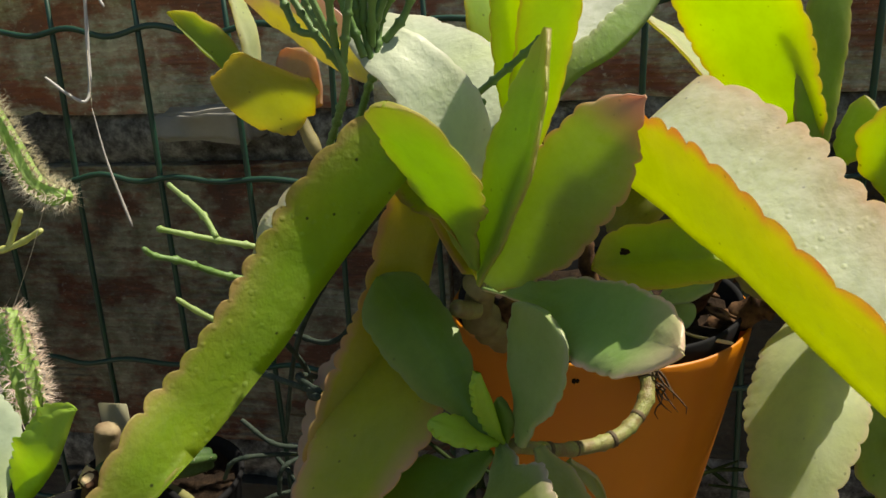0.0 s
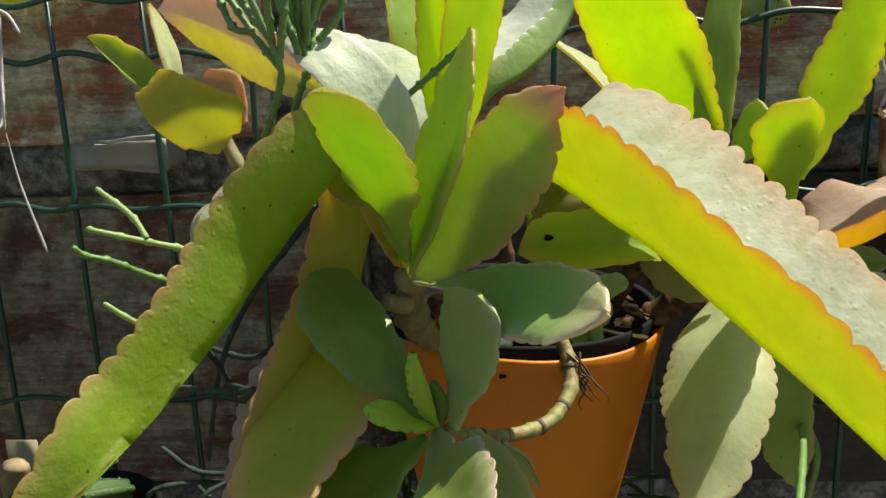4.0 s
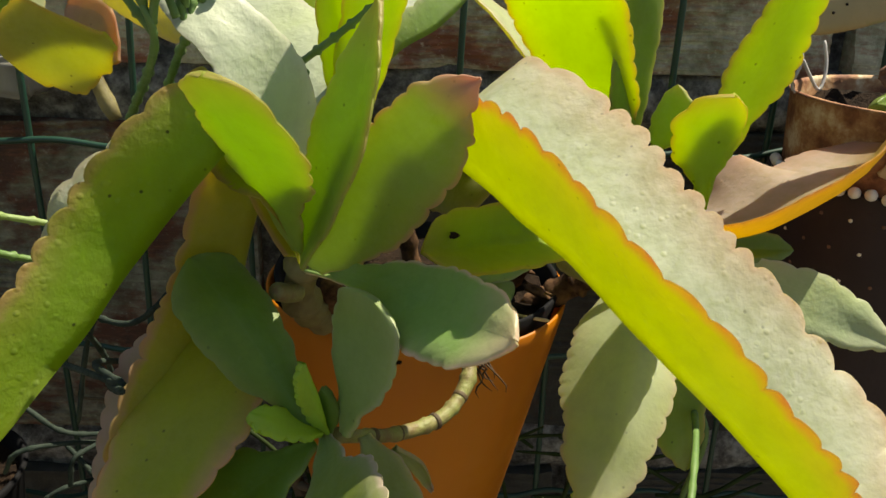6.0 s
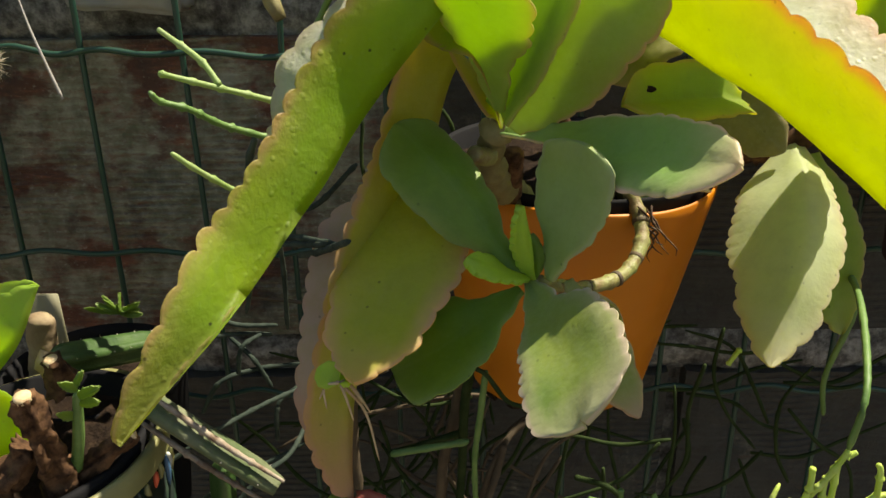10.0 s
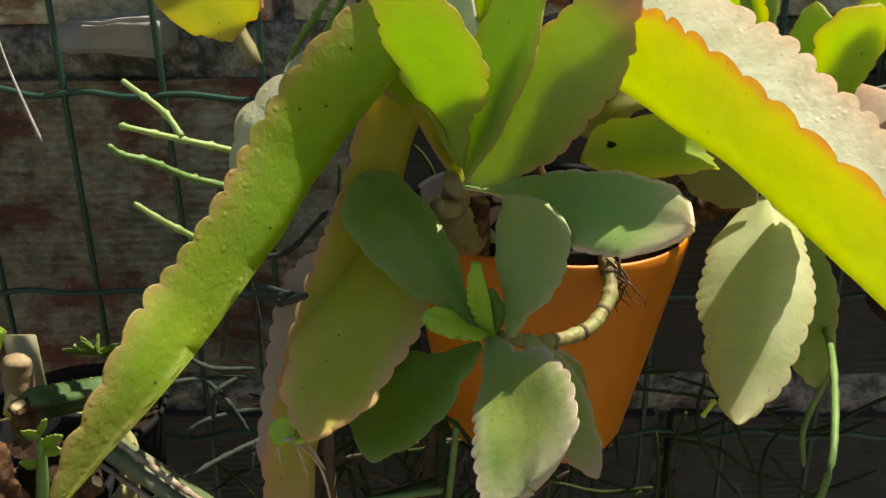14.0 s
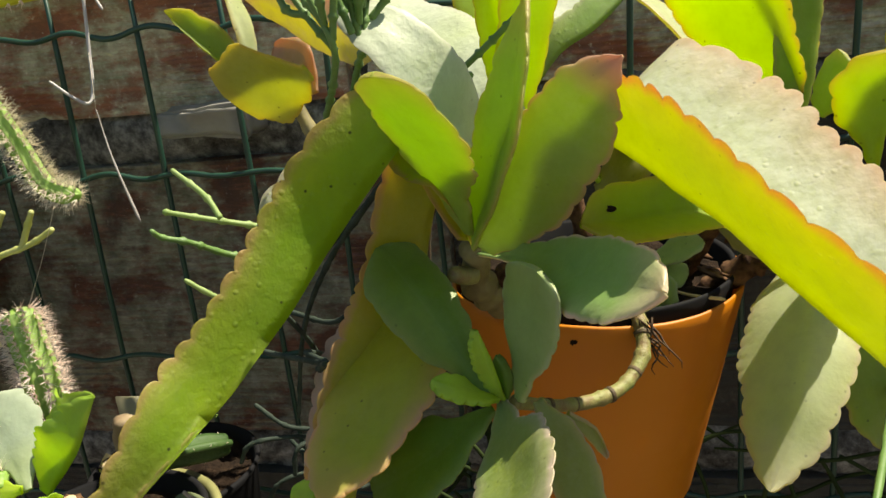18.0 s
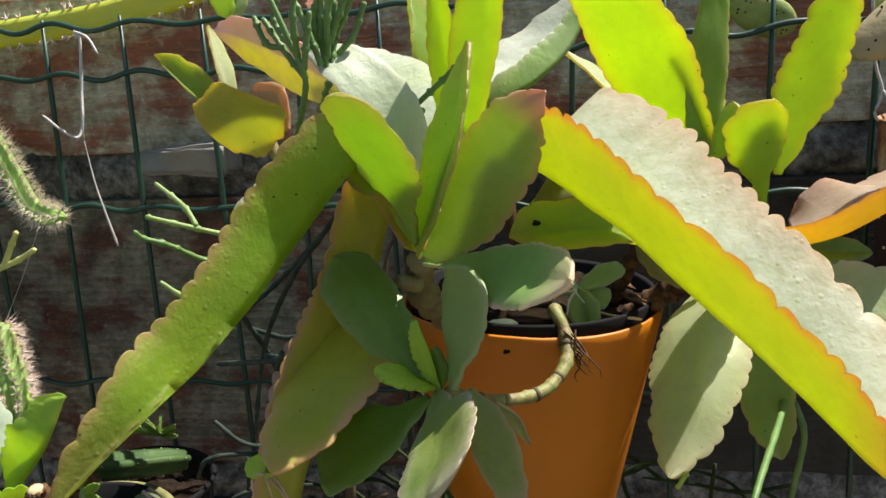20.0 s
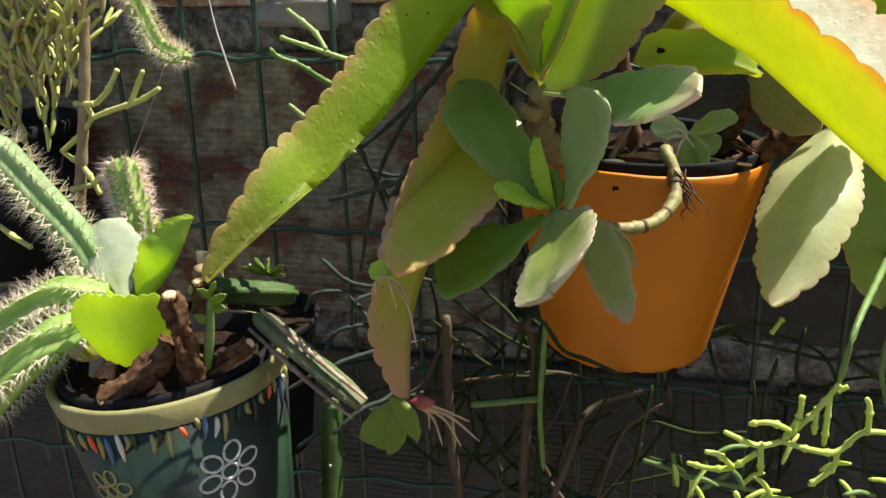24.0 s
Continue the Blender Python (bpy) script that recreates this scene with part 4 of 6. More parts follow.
tube("old_stem", [(0.0400, 0.3350, 1.1260), (0.0400, 0.3450, 1.1100), (0.0410, 0.3600, 1.0870)], [0.0045, 0.005, 0.005], M_WOOD, plant, "brown dried leaf stalk", count=24)

# ---- runner with its small rosette ----
runner = tube("runner", [(0.094, 0.372, 1.088), (0.0880, 0.3520, 1.1060), (0.0930, 0.3420, 1.0970), (0.0930, 0.3300, 1.0870), (0.0830, 0.3150, 1.0800), (0.0650, 0.3000, 1.0820), (0.0460, 0.2810, 1.0940)], [0.0031, 0.0031, 0.0030, 0.0028, 0.0026, 0.0024], M_RUNNER, plant, "jointed brown-green runner stem", knobs=0.22, pitch=0.0145, sides=14, count=90)
for k, r in ((0.045, 0.0040), (0.2, 0.0034), (0.36, 0.0037), (0.5, 0.0032), (0.62, 0.0034), (0.75, 0.0029), (0.85, 0.0030)):
    line = spline([(0.094, 0.372, 1.088), (0.0880, 0.3520, 1.1060), (0.0930, 0.3420, 1.0970), (0.0930, 0.3300, 1.0870), (0.0830, 0.3150, 1.0800), (0.0650, 0.3000, 1.0820), (0.0460, 0.2810, 1.0940)], 100)
    i = int(k * 99)
    tube("node", [line[i], line[i + 1], line[i + 2]], [r, r * 0.96], M_NODE, runner, "dark node ring", sides=12, count=6)
rnd = random.Random(5)
for k in range(7):
    p = Vector((0.0960, 0.3380, 1.1000)) + Vector((rnd.uniform(-0.004, 0.002), 0, rnd.uniform(-0.01, 0.002)))
    q = p + Vector((0.010 + rnd.uniform(-0.008, 0.006), -0.004, -0.012 - rnd.uniform(0, 0.008)))
    tube("rootlet", [p] + [p.lerp(q, f) + Vector((rnd.uniform(-0.003, 0.003), rnd.uniform(-0.002, 0.002), rnd.uniform(-0.001, 0.001))) for f in (0.3, 0.55, 0.8)] + [q], [0.0006, 0.0005, 0.0002], M_ROOT_DARK, runner, "dark hair-thin aerial root", sides=5, count=8)
leaf(plant, [(0.0420, 0.2780, 1.0970), (0.0290, 0.2840, 1.1110), (0.0130, 0.2970, 1.1290), (-0.0050, 0.3120, 1.1440)], (0.0020, 0.2940, 1.1160), (0.0260, 0.3020, 1.1290), PADDLE, M_BLADE_BLUE, 0.0078, 0.0010, seed=31)
leaf(plant, [(0.0500, 0.2770, 1.0970), (0.0540, 0.2760, 1.1140), (0.0580, 0.2740, 1.1320), (0.0600, 0.2730, 1.1470)], (0.0440, 0.2890, 1.1240), (0.0670, 0.2620, 1.1350), PADDLE, M_BLADE_SILVER, 0.0070, 0.0014, seed=32)
leaf(plant, [(0.0400, 0.2790, 1.0920), (0.0260, 0.2740, 1.0820), (0.0110, 0.2700, 1.0730), (-0.0060, 0.2680, 1.0640)], (0.0100, 0.2840, 1.0850), (0.0200, 0.2520, 1.0720), PADDLE, M_BLADE_BLUE, 0.0078, 0.0018, seed=33)
leaf(plant, [(0.0430, 0.2800, 1.0945), (0.0465, 0.2620, 1.0915), (0.0505, 0.2380, 1.0915), (0.0525, 0.2050, 1.0875)], (0.0365, 0.2460, 1.0820), (0.0655, 0.2190, 1.1060), PADDLE, M_BLADE_TONGUE, 0.0060, 0.0022, seed=34)
leaf(plant, [(0.0560, 0.2780, 1.0960), (0.0650, 0.2660, 1.0830), (0.0710, 0.2560, 1.0715), (0.0780, 0.2470, 1.0595)], (0.0635, 0.2550, 1.0690), (0.0790, 0.2570, 1.0705), OVATE, M_BLADE_MAUVE, 0.0078, 0.0010, seed=35, label="narrow grey-mauve hanging leaf")
leaf(plant, [(0.0660, 0.2800, 1.0900), (0.0740, 0.2820, 1.0820), (0.0790, 0.2840, 1.0700)], (0.0770, 0.2820, 1.0800), (0.0720, 0.2820, 1.0790), LANCE, M_BLADE_MAUVE, 0.0078, 0.0008, seed=40)
leaf(plant, [(0.0420, 0.2780, 1.0970), (0.0320, 0.2740, 1.1020), (0.0200, 0.2710, 1.1080)], (0.0270, 0.2800, 1.1050), (0.0310, 0.2680, 1.1000), OVATE, M_BLADE_FRESH, 0.0036, 0.0024, wave=0.0016, seed=36)
leaf(plant, [(0.0440, 0.2780, 1.0970), (0.0410, 0.2720, 1.1110), (0.0380, 0.2670, 1.1290)], (0.0350, 0.2700, 1.1150), (0.0400, 0.2760, 1.1130), OVATE, M_BLADE_FRESH, 0.0036, 0.0022, wave=0.0016, seed=37)
leaf(plant, [(0.0450, 0.2800, 1.0960), (0.0450, 0.2790, 1.1060), (0.0430, 0.2790, 1.1140)], (0.0400, 0.2810, 1.1050), (0.0480, 0.2790, 1.1050), OVATE, M_BLADE_BLUE, 0.006, 0.0006, seed=38)

# plantlets that sprout at the tips of the two drooping blades
def roots(parent, start, ends, r=0.0005, mat=None):
    rnd = random.Random(len(ends))
    for e in ends:
        s, e = Vector(start), Vector(e)
        m = s.lerp(e, 0.5) + Vector((rnd.uniform(-0.003, 0.003), rnd.uniform(-0.003, 0.003), 0.003))
        tube("root", [s, m, e], [r * 1.3, r, r * 0.6], mat or M_ROOT, parent, "thin pale hanging root", sides=6, count=12)


roots(plant, (-0.0230, 0.2520, 1.0710), [(-0.0110, 0.2500, 1.0400), (-0.0190, 0.2500, 1.0570), (-0.0280, 0.2500, 1.0620), (-0.0310, 0.2540, 1.0630), (-0.0130, 0.2500, 1.0600), (-0.0160, 0.2520, 1.0630)])
leaf(plant, [(-0.0240, 0.2530, 1.0700), (-0.0310, 0.2550, 1.0750)], (-0.0260, 0.2560, 1.0770), (-0.0310, 0.2520, 1.0710), OVATE, M_BLADE_FRESH, 0.006, 0.0003, seed=40, name="plantlet_leaf")
leaf(plant, [(-0.0240, 0.2530, 1.0700), (-0.0190, 0.2550, 1.0710)], (-0.0220, 0.2560, 1.0720), (-0.0190, 0.2520, 1.0700), OVATE, M_BLADE_FRESH, 0.006, 0.0003, seed=41, name="plantlet_leaf")
roots(plant, (-0.0240, 0.2840, 0.9920), [(0.0090, 0.2800, 0.9780), (0.0000, 0.2800, 0.9740), (-0.0100, 0.2820, 0.9720), (0.0040, 0.2820, 0.9870), (-0.0170, 0.2840, 0.9790)], 0.0007)
leaf(plant, [(-0.0300, 0.2850, 0.9900), (-0.0370, 0.2840, 0.9850), (-0.0530, 0.2840, 0.9700)], (-0.0470, 0.2860, 0.9850), (-0.0390, 0.2820, 0.9670), OVATE, M_BLADE_BLUE, 0.006, 0.0003, seed=42, name="plantlet_leaf")
leaf(plant, [(-0.0290, 0.2830, 0.9910), (-0.0320, 0.2810, 0.9820), (-0.0370, 0.2800, 0.9650)], (-0.0380, 0.2810, 0.9800), (-0.0270, 0.2810, 0.9780), OVATE, M_BLADE_BLUE, 0.006, 0.0003, seed=43, name="plantlet_leaf")
leaf(plant, [(-0.0360, 0.2830, 0.9960), (-0.0270, 0.2800, 0.9880), (-0.0220, 0.2800, 0.9740)], (-0.0300, 0.2800, 0.9830), (-0.0210, 0.2800, 0.9860), OVATE, M_BLADE_BLUE, 0.006, 0.0003, seed=44, name="plantlet_leaf")
bm = lump(0.0045, (1.5, 1, 0.6), 0.8, 4)
bmesh.ops.translate(bm, verts=bm.verts, vec=(-0.0210, 0.2840, 0.9940))
part("root_knot", bm, stem_material("root_knot", (0.22, 0.03, 0.03), (0.35, 0.10, 0.07), 0.7, 150), plant, "dark red knot of roots at a leaf tip")

# ---- small plantlet on the soil, chips, stick ----
sprout = thing("plantlet", (0.1000, 0.3760, 1.1080), "small pale grey-green plantlet with bare roots on soil", "plant")
for k, (tip, wa, wb) in enumerate((((0.0800, 0.3720, 1.1140), (0.0860, 0.3760, 1.1190), (0.0880, 0.3700, 1.1070)), ((0.1220, 0.3760, 1.1190), (0.1100, 0.3800, 1.1210), (0.1140, 0.3720, 1.1120)), ((0.1150, 0.3740, 1.1050), (0.1090, 0.3760, 1.1120), (0.1080, 0.3700, 1.1000)), ((0.1050, 0.3620, 1.0920), (0.0940, 0.3660, 1.0980), (0.1090, 0.3620, 1.1010)))):
    leaf(sprout, [(0.0990, 0.3760, 1.1090), tip], wa, wb, ROUND, M_BLADE_SILVER if k else M_BLADE_SPROUT, 0.008, 0.0003, seed=50 + k)
roots(sprout, (0.0980, 0.3740, 1.1090), [(0.0860, 0.3680, 1.1040), (0.0930, 0.3620, 1.0980), (0.1020, 0.3660, 1.1050), (0.0840, 0.3700, 1.1100)], 0.0006, M_SPINE)
chip = tagged(part("bark_chip", lump(0.010, (1.3, 0.8, 0.22), 1.0, 9, 3), M_CHIP), "flat reddish bark chip lying on the soil", "bark chip", "chips on the soil")
chip.location = Vector((0.0780, 0.3650, 1.1000))
for k, (p, m) in enumerate((((0.1280, 0.3850, 1.1010), M_WOOD), ((0.1210, 0.4100, 1.1030), M_WOOD), ((0.1550, 0.4000, 1.1160), M_CHIP), ((0.1420, 0.4050, 1.1120), M_WOOD), ((0.0650, 0.3700, 1.1050), M_CHIP))):
    c = tagged(part("bark_chip", lump(0.005 + 0.0015 * (k % 3), (1.5, 0.8, 0.35), 1.1, 20 + k, 3), m), "brown curled bark chip on the soil", "bark chip", "chips on the soil")
    c.location = Vector(p)
    c.rotation_euler = (0.3 * k, 0.4, k * 1.1)
for p in ((0.0630, 0.3560, 1.0980), (0.1780, 0.4100, 1.1210)):
    c = tagged(part("pebble", lump(0.005, (1.5, 0.8, 0.5), 0.3, 3), M_STONE), "small white pebble on the pot's edge", "pebble")
    c.location = Vector(p)
tagged(tube("dry_stalk", [(0.1010, 0.3750, 1.1010), (0.1130, 0.3660, 1.0990), (0.1290, 0.3610, 1.0980)], [0.0006, 0.0007, 0.0009], M_CUT, sides=6), "thin dry straw stalk lying across the pot rim", "stalk")

# ---- pale plant behind ----
pale = thing("succulent_plant", (-0.0740, 0.4400, 1.1620), "small yellow-green succulent with rounded leaves near the fence", "plant")
tube("stem", [(-0.0700, 0.4400, 1.1620), (-0.0880, 0.4500, 1.1930), (-0.1160, 0.4750, 1.2040)], [0.004, 0.0035, 0.003], M_STEM, pale, knobs=0.3, pitch=0.01)
leaf(pale, [(-0.1210, 0.4750, 1.1950), (-0.1370, 0.4720, 1.2140), (-0.1590, 0.4700, 1.2370)], (-0.1320, 0.4750, 1.2280), (-0.1410, 0.4700, 1.2140), OVATE, M_BLADE_GLOW, 0.0095, 0.001, seed=80)
leaf(pale, [(-0.1170, 0.4780, 1.1990), (-0.1180, 0.4800, 1.2240), (-0.1290, 0.4850, 1.2530)], (-0.1230, 0.4750, 1.2310), (-0.1160, 0.4900, 1.2230), LANCE, M_BLADE_PALE, 0.010, 0.0006, seed=81)
leaf(pale, [(-0.0580, 0.4100, 1.2030), (-0.0820, 0.4200, 1.2000), (-0.1100, 0.4240, 1.1930)], (-0.0740, 0.4040, 1.2140), (-0.0980, 0.4320, 1.1770), ROUND, M_BLADE_SERE, 0.0070, 0.0018, wave=0.0022, seed=82)
leaf(pale, [(-0.0630, 0.4300, 1.1900), (-0.0700, 0.4400, 1.2080), (-0.0890, 0.4500, 1.2130)], (-0.0670, 0.4400, 1.2150), (-0.0830, 0.4400, 1.2020), ROUND, M_BLADE_PINK, 0.0095, 0.0012, seed=83)
leaf(pale, [(-0.0100, 0.3700, 1.2140), (-0.0400, 0.4000, 1.2260), (-0.0700, 0.4200, 1.2390), (-0.1040, 0.4400, 1.2490)], (-0.0390, 0.3920, 1.2390), (-0.0560, 0.4200, 1.2130), OVATE, M_BLADE_BICOLOUR, 0.010, 0.0008, seed=84, label="yellow leaf with a pinkish pale upper side")
leaf(pale, [(-0.0980, 0.4500, 1.2540), (-0.1050, 0.4500, 1.2790)], (-0.1100, 0.4500, 1.2650), (-0.0950, 0.4500, 1.2670), OVATE, M_BLADE_FRESH, 0.01, 0.0003, seed=85)
leaf(pale, [(-0.0970, 0.4500, 1.2540), (-0.0900, 0.4550, 1.2730)], (-0.0980, 0.4550, 1.2660), (-0.0890, 0.4550, 1.2620), OVATE, M_BLADE_SILVER, 0.01, 0.0003, seed=86)
roots(pale, (-0.0960, 0.4500, 1.2540), [(-0.0840, 0.4450, 1.2480), (-0.1000, 0.4450, 1.2490), (-0.0790, 0.4450, 1.2450)], 0.0006)

# ---- stick cactus that climbs between the leaves ----
stick = thing("stick_cactus", (-0.02, 0.47, 0.80), "dark green jointed stick cactus with thin branching stems", "cactus")
def sticks(parent, rows, mat, r=0.0026, knobs=0.2, pitch=0.013, name="stem"):
    for k, pts in enumerate(rows):
        tube(name, pts, [r, r, r * 0.85], mat, parent, knobs=knobs, pitch=pitch, sides=9, count=max(14, 9 * len(pts)), seed=k)


sticks(stick, [
    [(-0.0460, 0.3350, 1.1450), (-0.0600, 0.3220, 1.1530), (-0.0700, 0.3140, 1.1580), (-0.0780, 0.3080, 1.1620), (-0.0870, 0.3030, 1.1660)],
    [(-0.0690, 0.3140, 1.1590), (-0.0770, 0.3200, 1.1670), (-0.0930, 0.3270, 1.1770)],
    [(-0.0660, 0.3350, 1.1050), (-0.0830, 0.3200, 1.1240), (-0.0910, 0.3150, 1.1330)],
], M_STICK_LIGHT, 0.0012, 0.5, 0.011)
sticks(stick, [
    [(-0.0450, 0.3400, 1.1530), (-0.0330, 0.3450, 1.1820), (-0.0090, 0.3000, 1.2110), (-0.0040, 0.2900, 1.2230), (-0.0080, 0.2900, 1.2340), (-0.0160, 0.2900, 1.2550)],
    [(-0.0040, 0.2900, 1.2250), (-0.0010, 0.2880, 1.2380), (0.0010, 0.2880, 1.2470)],
    [(-0.0070, 0.2900, 1.2320), (-0.0160, 0.2950, 1.2440), (-0.0140, 0.2950, 1.2550)],
    [(-0.0060, 0.2900, 1.2300), (-0.0050, 0.2850, 1.2450), (-0.0030, 0.2850, 1.2560)],
    [(0.0030, 0.3000, 1.2210), (0.0010, 0.3000, 1.2360), (0.0020, 0.3000, 1.2500), (-0.0000, 0.3000, 1.2610)],
    [(0.0020, 0.3000, 1.2310), (0.0090, 0.3000, 1.2450), (0.0140, 0.3000, 1.2560)],
    [(0.0040, 0.3000, 1.2220), (0.0050, 0.3050, 1.2360), (0.0100, 0.3050, 1.2450), (0.0160, 0.3050, 1.2580)],
    [(0.0030, 0.3000, 1.2290), (0.0060, 0.2950, 1.2450), (0.0100, 0.2950, 1.2600)],
    [(0.0310, 0.3400, 1.2070), (0.0440, 0.3350, 1.2170), (0.0570, 0.3300, 1.2280)],
    [(0.0330, 0.3400, 1.2040), (0.0250, 0.3450, 1.1970)],
    [(-0.0180, 0.3400, 1.1920), (-0.0020, 0.3100, 1.2150), (0.0040, 0.3000, 1.2210)],
    [(-0.0050, 0.2950, 1.2210), (-0.0120, 0.2950, 1.2310), (-0.0220, 0.2980, 1.2460)],
    [(-0.0140, 0.2960, 1.2340), (-0.0210, 0.2970, 1.2360), (-0.0260, 0.2990, 1.2470)],
    [(0.0010, 0.2970, 1.2260), (-0.0030, 0.2960, 1.2400), (-0.0080, 0.2960, 1.2530)],
    [(0.0060, 0.3050, 1.2300), (0.0130, 0.3070, 1.2380), (0.0180, 0.3080, 1.2500)],
    [(0.0040, 0.3020, 1.2340), (0.0070, 0.3020, 1.2460), (0.0050, 0.3020, 1.2600)],
    [(-0.0010, 0.3000, 1.2330), (-0.0010, 0.3000, 1.2460), (0.0030, 0.2990, 1.2570)],
    [(-0.0450, 0.3350, 1.1290), (-0.0680, 0.3150, 1.1430), (-0.0770, 0.3020, 1.1530), (-0.0850, 0.2950, 1.1580), (-0.0870, 0.2920, 1.1620)],
], M_STICK, 0.0013, 0.6, 0.008)
sticks(stick, [
    [(-0.0650, 0.4000, 1.0550), (-0.0540, 0.3400, 1.0870), (-0.0280, 0.3000, 1.1010)],
    [(-0.1090, 0.4000, 1.0600), (-0.0600, 0.3400, 1.0840), (-0.0280, 0.3000, 1.1010)],
    [(-0.0050, 0.3600, 1.1680), (-0.0260, 0.3700, 1.1450), (-0.0520, 0.3800, 1.1150), (-0.0790, 0.4000, 1.0710), (-0.1000, 0.4200, 1.0070)],
    [(-0.0640, 0.3400, 1.1330), (-0.0710, 0.3500, 1.1110), (-0.0730, 0.4000, 1.0550), (-0.0780, 0.4200, 0.9970)],
    [(-0.0520, 0.3450, 1.0760), (-0.0350, 0.3080, 1.0950), (-0.0200, 0.2760, 1.1130)],
    [(-0.1330, 0.4200, 0.9410), (-0.1200, 0.4200, 0.9620), (-0.0990, 0.4300, 0.9650), (-0.0740, 0.4400, 0.9620)],
    [(-0.0910, 0.4200, 0.9220), (-0.0880, 0.4200, 0.9470), (-0.0760, 0.4300, 0.9540)],
    [(-0.1480, 0.4000, 0.8810), (-0.1210, 0.4100, 0.8990), (-0.0950, 0.4200, 0.9070), (-0.0670, 0.4400, 0.9120)],
    [(-0.1170, 0.4400, 0.9800), (-0.1020, 0.4300, 0.9710), (-0.0930, 0.4300, 0.9520)],
    [(-0.1420, 0.4200, 0.9760), (-0.1330, 0.4200, 0.9890), (-0.1120, 0.4300, 0.9880), (-0.0920, 0.4400, 0.9820)],
    [(-0.1090, 0.4200, 0.9680), (-0.1050, 0.4200, 0.9850), (-0.0960, 0.4300, 0.9880)],
    [(-0.1440, 0.3800, 0.9350), (-0.1150, 0.3900, 0.9510), (-0.0910, 0.4100, 0.9550), (-0.0610, 0.4400, 0.9530)],
    [(-0.1060, 0.3700, 0.9150), (-0.0900, 0.3800, 0.9290), (-0.0780, 0.4000, 0.9290), (-0.0700, 0.4400, 0.9350)],
    [(-0.0860, 0.4000, 1.0940), (-0.0680, 0.4000, 1.1080), (-0.0410, 0.3900, 1.1320), (-0.0060, 0.3800, 1.1660)],
    [(-0.0910, 0.4100, 1.0780), (-0.0560, 0.3900, 1.0800), (-0.0290, 0.3800, 1.1060)],
    [(-0.1310, 0.4300, 1.0100), (-0.1120, 0.4300, 0.9950), (-0.0880, 0.4400, 0.9880)],
], M_TWIG, 0.0014, 0.35, 0.011)
# hanging tangle under the pot, its shade put into near-black stem colours
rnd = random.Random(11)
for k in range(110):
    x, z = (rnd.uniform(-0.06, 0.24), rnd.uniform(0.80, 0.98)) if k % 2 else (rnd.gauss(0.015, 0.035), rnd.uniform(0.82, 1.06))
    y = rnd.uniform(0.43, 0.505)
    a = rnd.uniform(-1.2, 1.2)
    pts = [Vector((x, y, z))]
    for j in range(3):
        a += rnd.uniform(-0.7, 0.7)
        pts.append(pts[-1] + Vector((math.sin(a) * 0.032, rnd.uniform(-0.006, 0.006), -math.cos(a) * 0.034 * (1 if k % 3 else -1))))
    tube("stem", pts, [0.0013, 0.0013, 0.0009], M_STICK_SHADED if k % 4 else M_BARK_DARK, stick, knobs=0.3, pitch=0.012, sides=7, count=20, seed=k)
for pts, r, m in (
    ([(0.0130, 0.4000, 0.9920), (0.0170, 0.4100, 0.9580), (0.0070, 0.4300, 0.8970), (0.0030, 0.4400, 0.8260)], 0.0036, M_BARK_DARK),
    ([(0.0240, 0.3900, 0.9920), (0.0200, 0.4000, 0.9590), (0.0180, 0.4200, 0.8950), (0.0140, 0.4300, 0.8350)], 0.0028, M_STICK_SHADED),
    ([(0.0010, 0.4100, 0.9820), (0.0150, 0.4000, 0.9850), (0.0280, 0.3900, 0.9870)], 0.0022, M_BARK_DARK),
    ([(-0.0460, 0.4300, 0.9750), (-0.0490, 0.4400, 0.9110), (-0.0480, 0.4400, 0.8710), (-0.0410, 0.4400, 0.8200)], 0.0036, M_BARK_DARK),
    ([(-0.0220, 0.3900, 0.9340), (-0.0030, 0.4000, 0.9330), (0.0190, 0.4100, 0.9340)], 0.0022, M_STICK_SHADED),
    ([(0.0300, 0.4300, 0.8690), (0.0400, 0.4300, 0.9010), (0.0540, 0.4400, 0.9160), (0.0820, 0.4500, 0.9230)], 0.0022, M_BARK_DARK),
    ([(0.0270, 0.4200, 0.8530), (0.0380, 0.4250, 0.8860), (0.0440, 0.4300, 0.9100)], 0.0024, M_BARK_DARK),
    ([(0.0880, 0.4300, 0.8850), (0.1060, 0.4200, 0.8860), (0.1170, 0.4200, 0.8750)], 0.002, M_STICK_SHADED),
    ([(0.0120, 0.3560, 0.9960), (0.0210, 0.3520, 1.0130), (0.0290, 0.3500, 1.0120), (0.0340, 0.3500, 1.0050), (0.0410, 0.3490, 0.9960), (0.0550, 0.3500, 0.9910), (0.0680, 0.3540, 0.9830), (0.0800, 0.3620, 0.9700)], 0.0012, M_STICK_SHADED),
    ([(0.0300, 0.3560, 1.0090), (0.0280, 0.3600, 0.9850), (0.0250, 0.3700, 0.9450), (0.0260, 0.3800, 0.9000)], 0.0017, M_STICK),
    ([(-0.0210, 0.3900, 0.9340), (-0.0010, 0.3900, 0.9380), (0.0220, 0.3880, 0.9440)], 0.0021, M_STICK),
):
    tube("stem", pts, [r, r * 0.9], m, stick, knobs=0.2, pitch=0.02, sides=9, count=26)

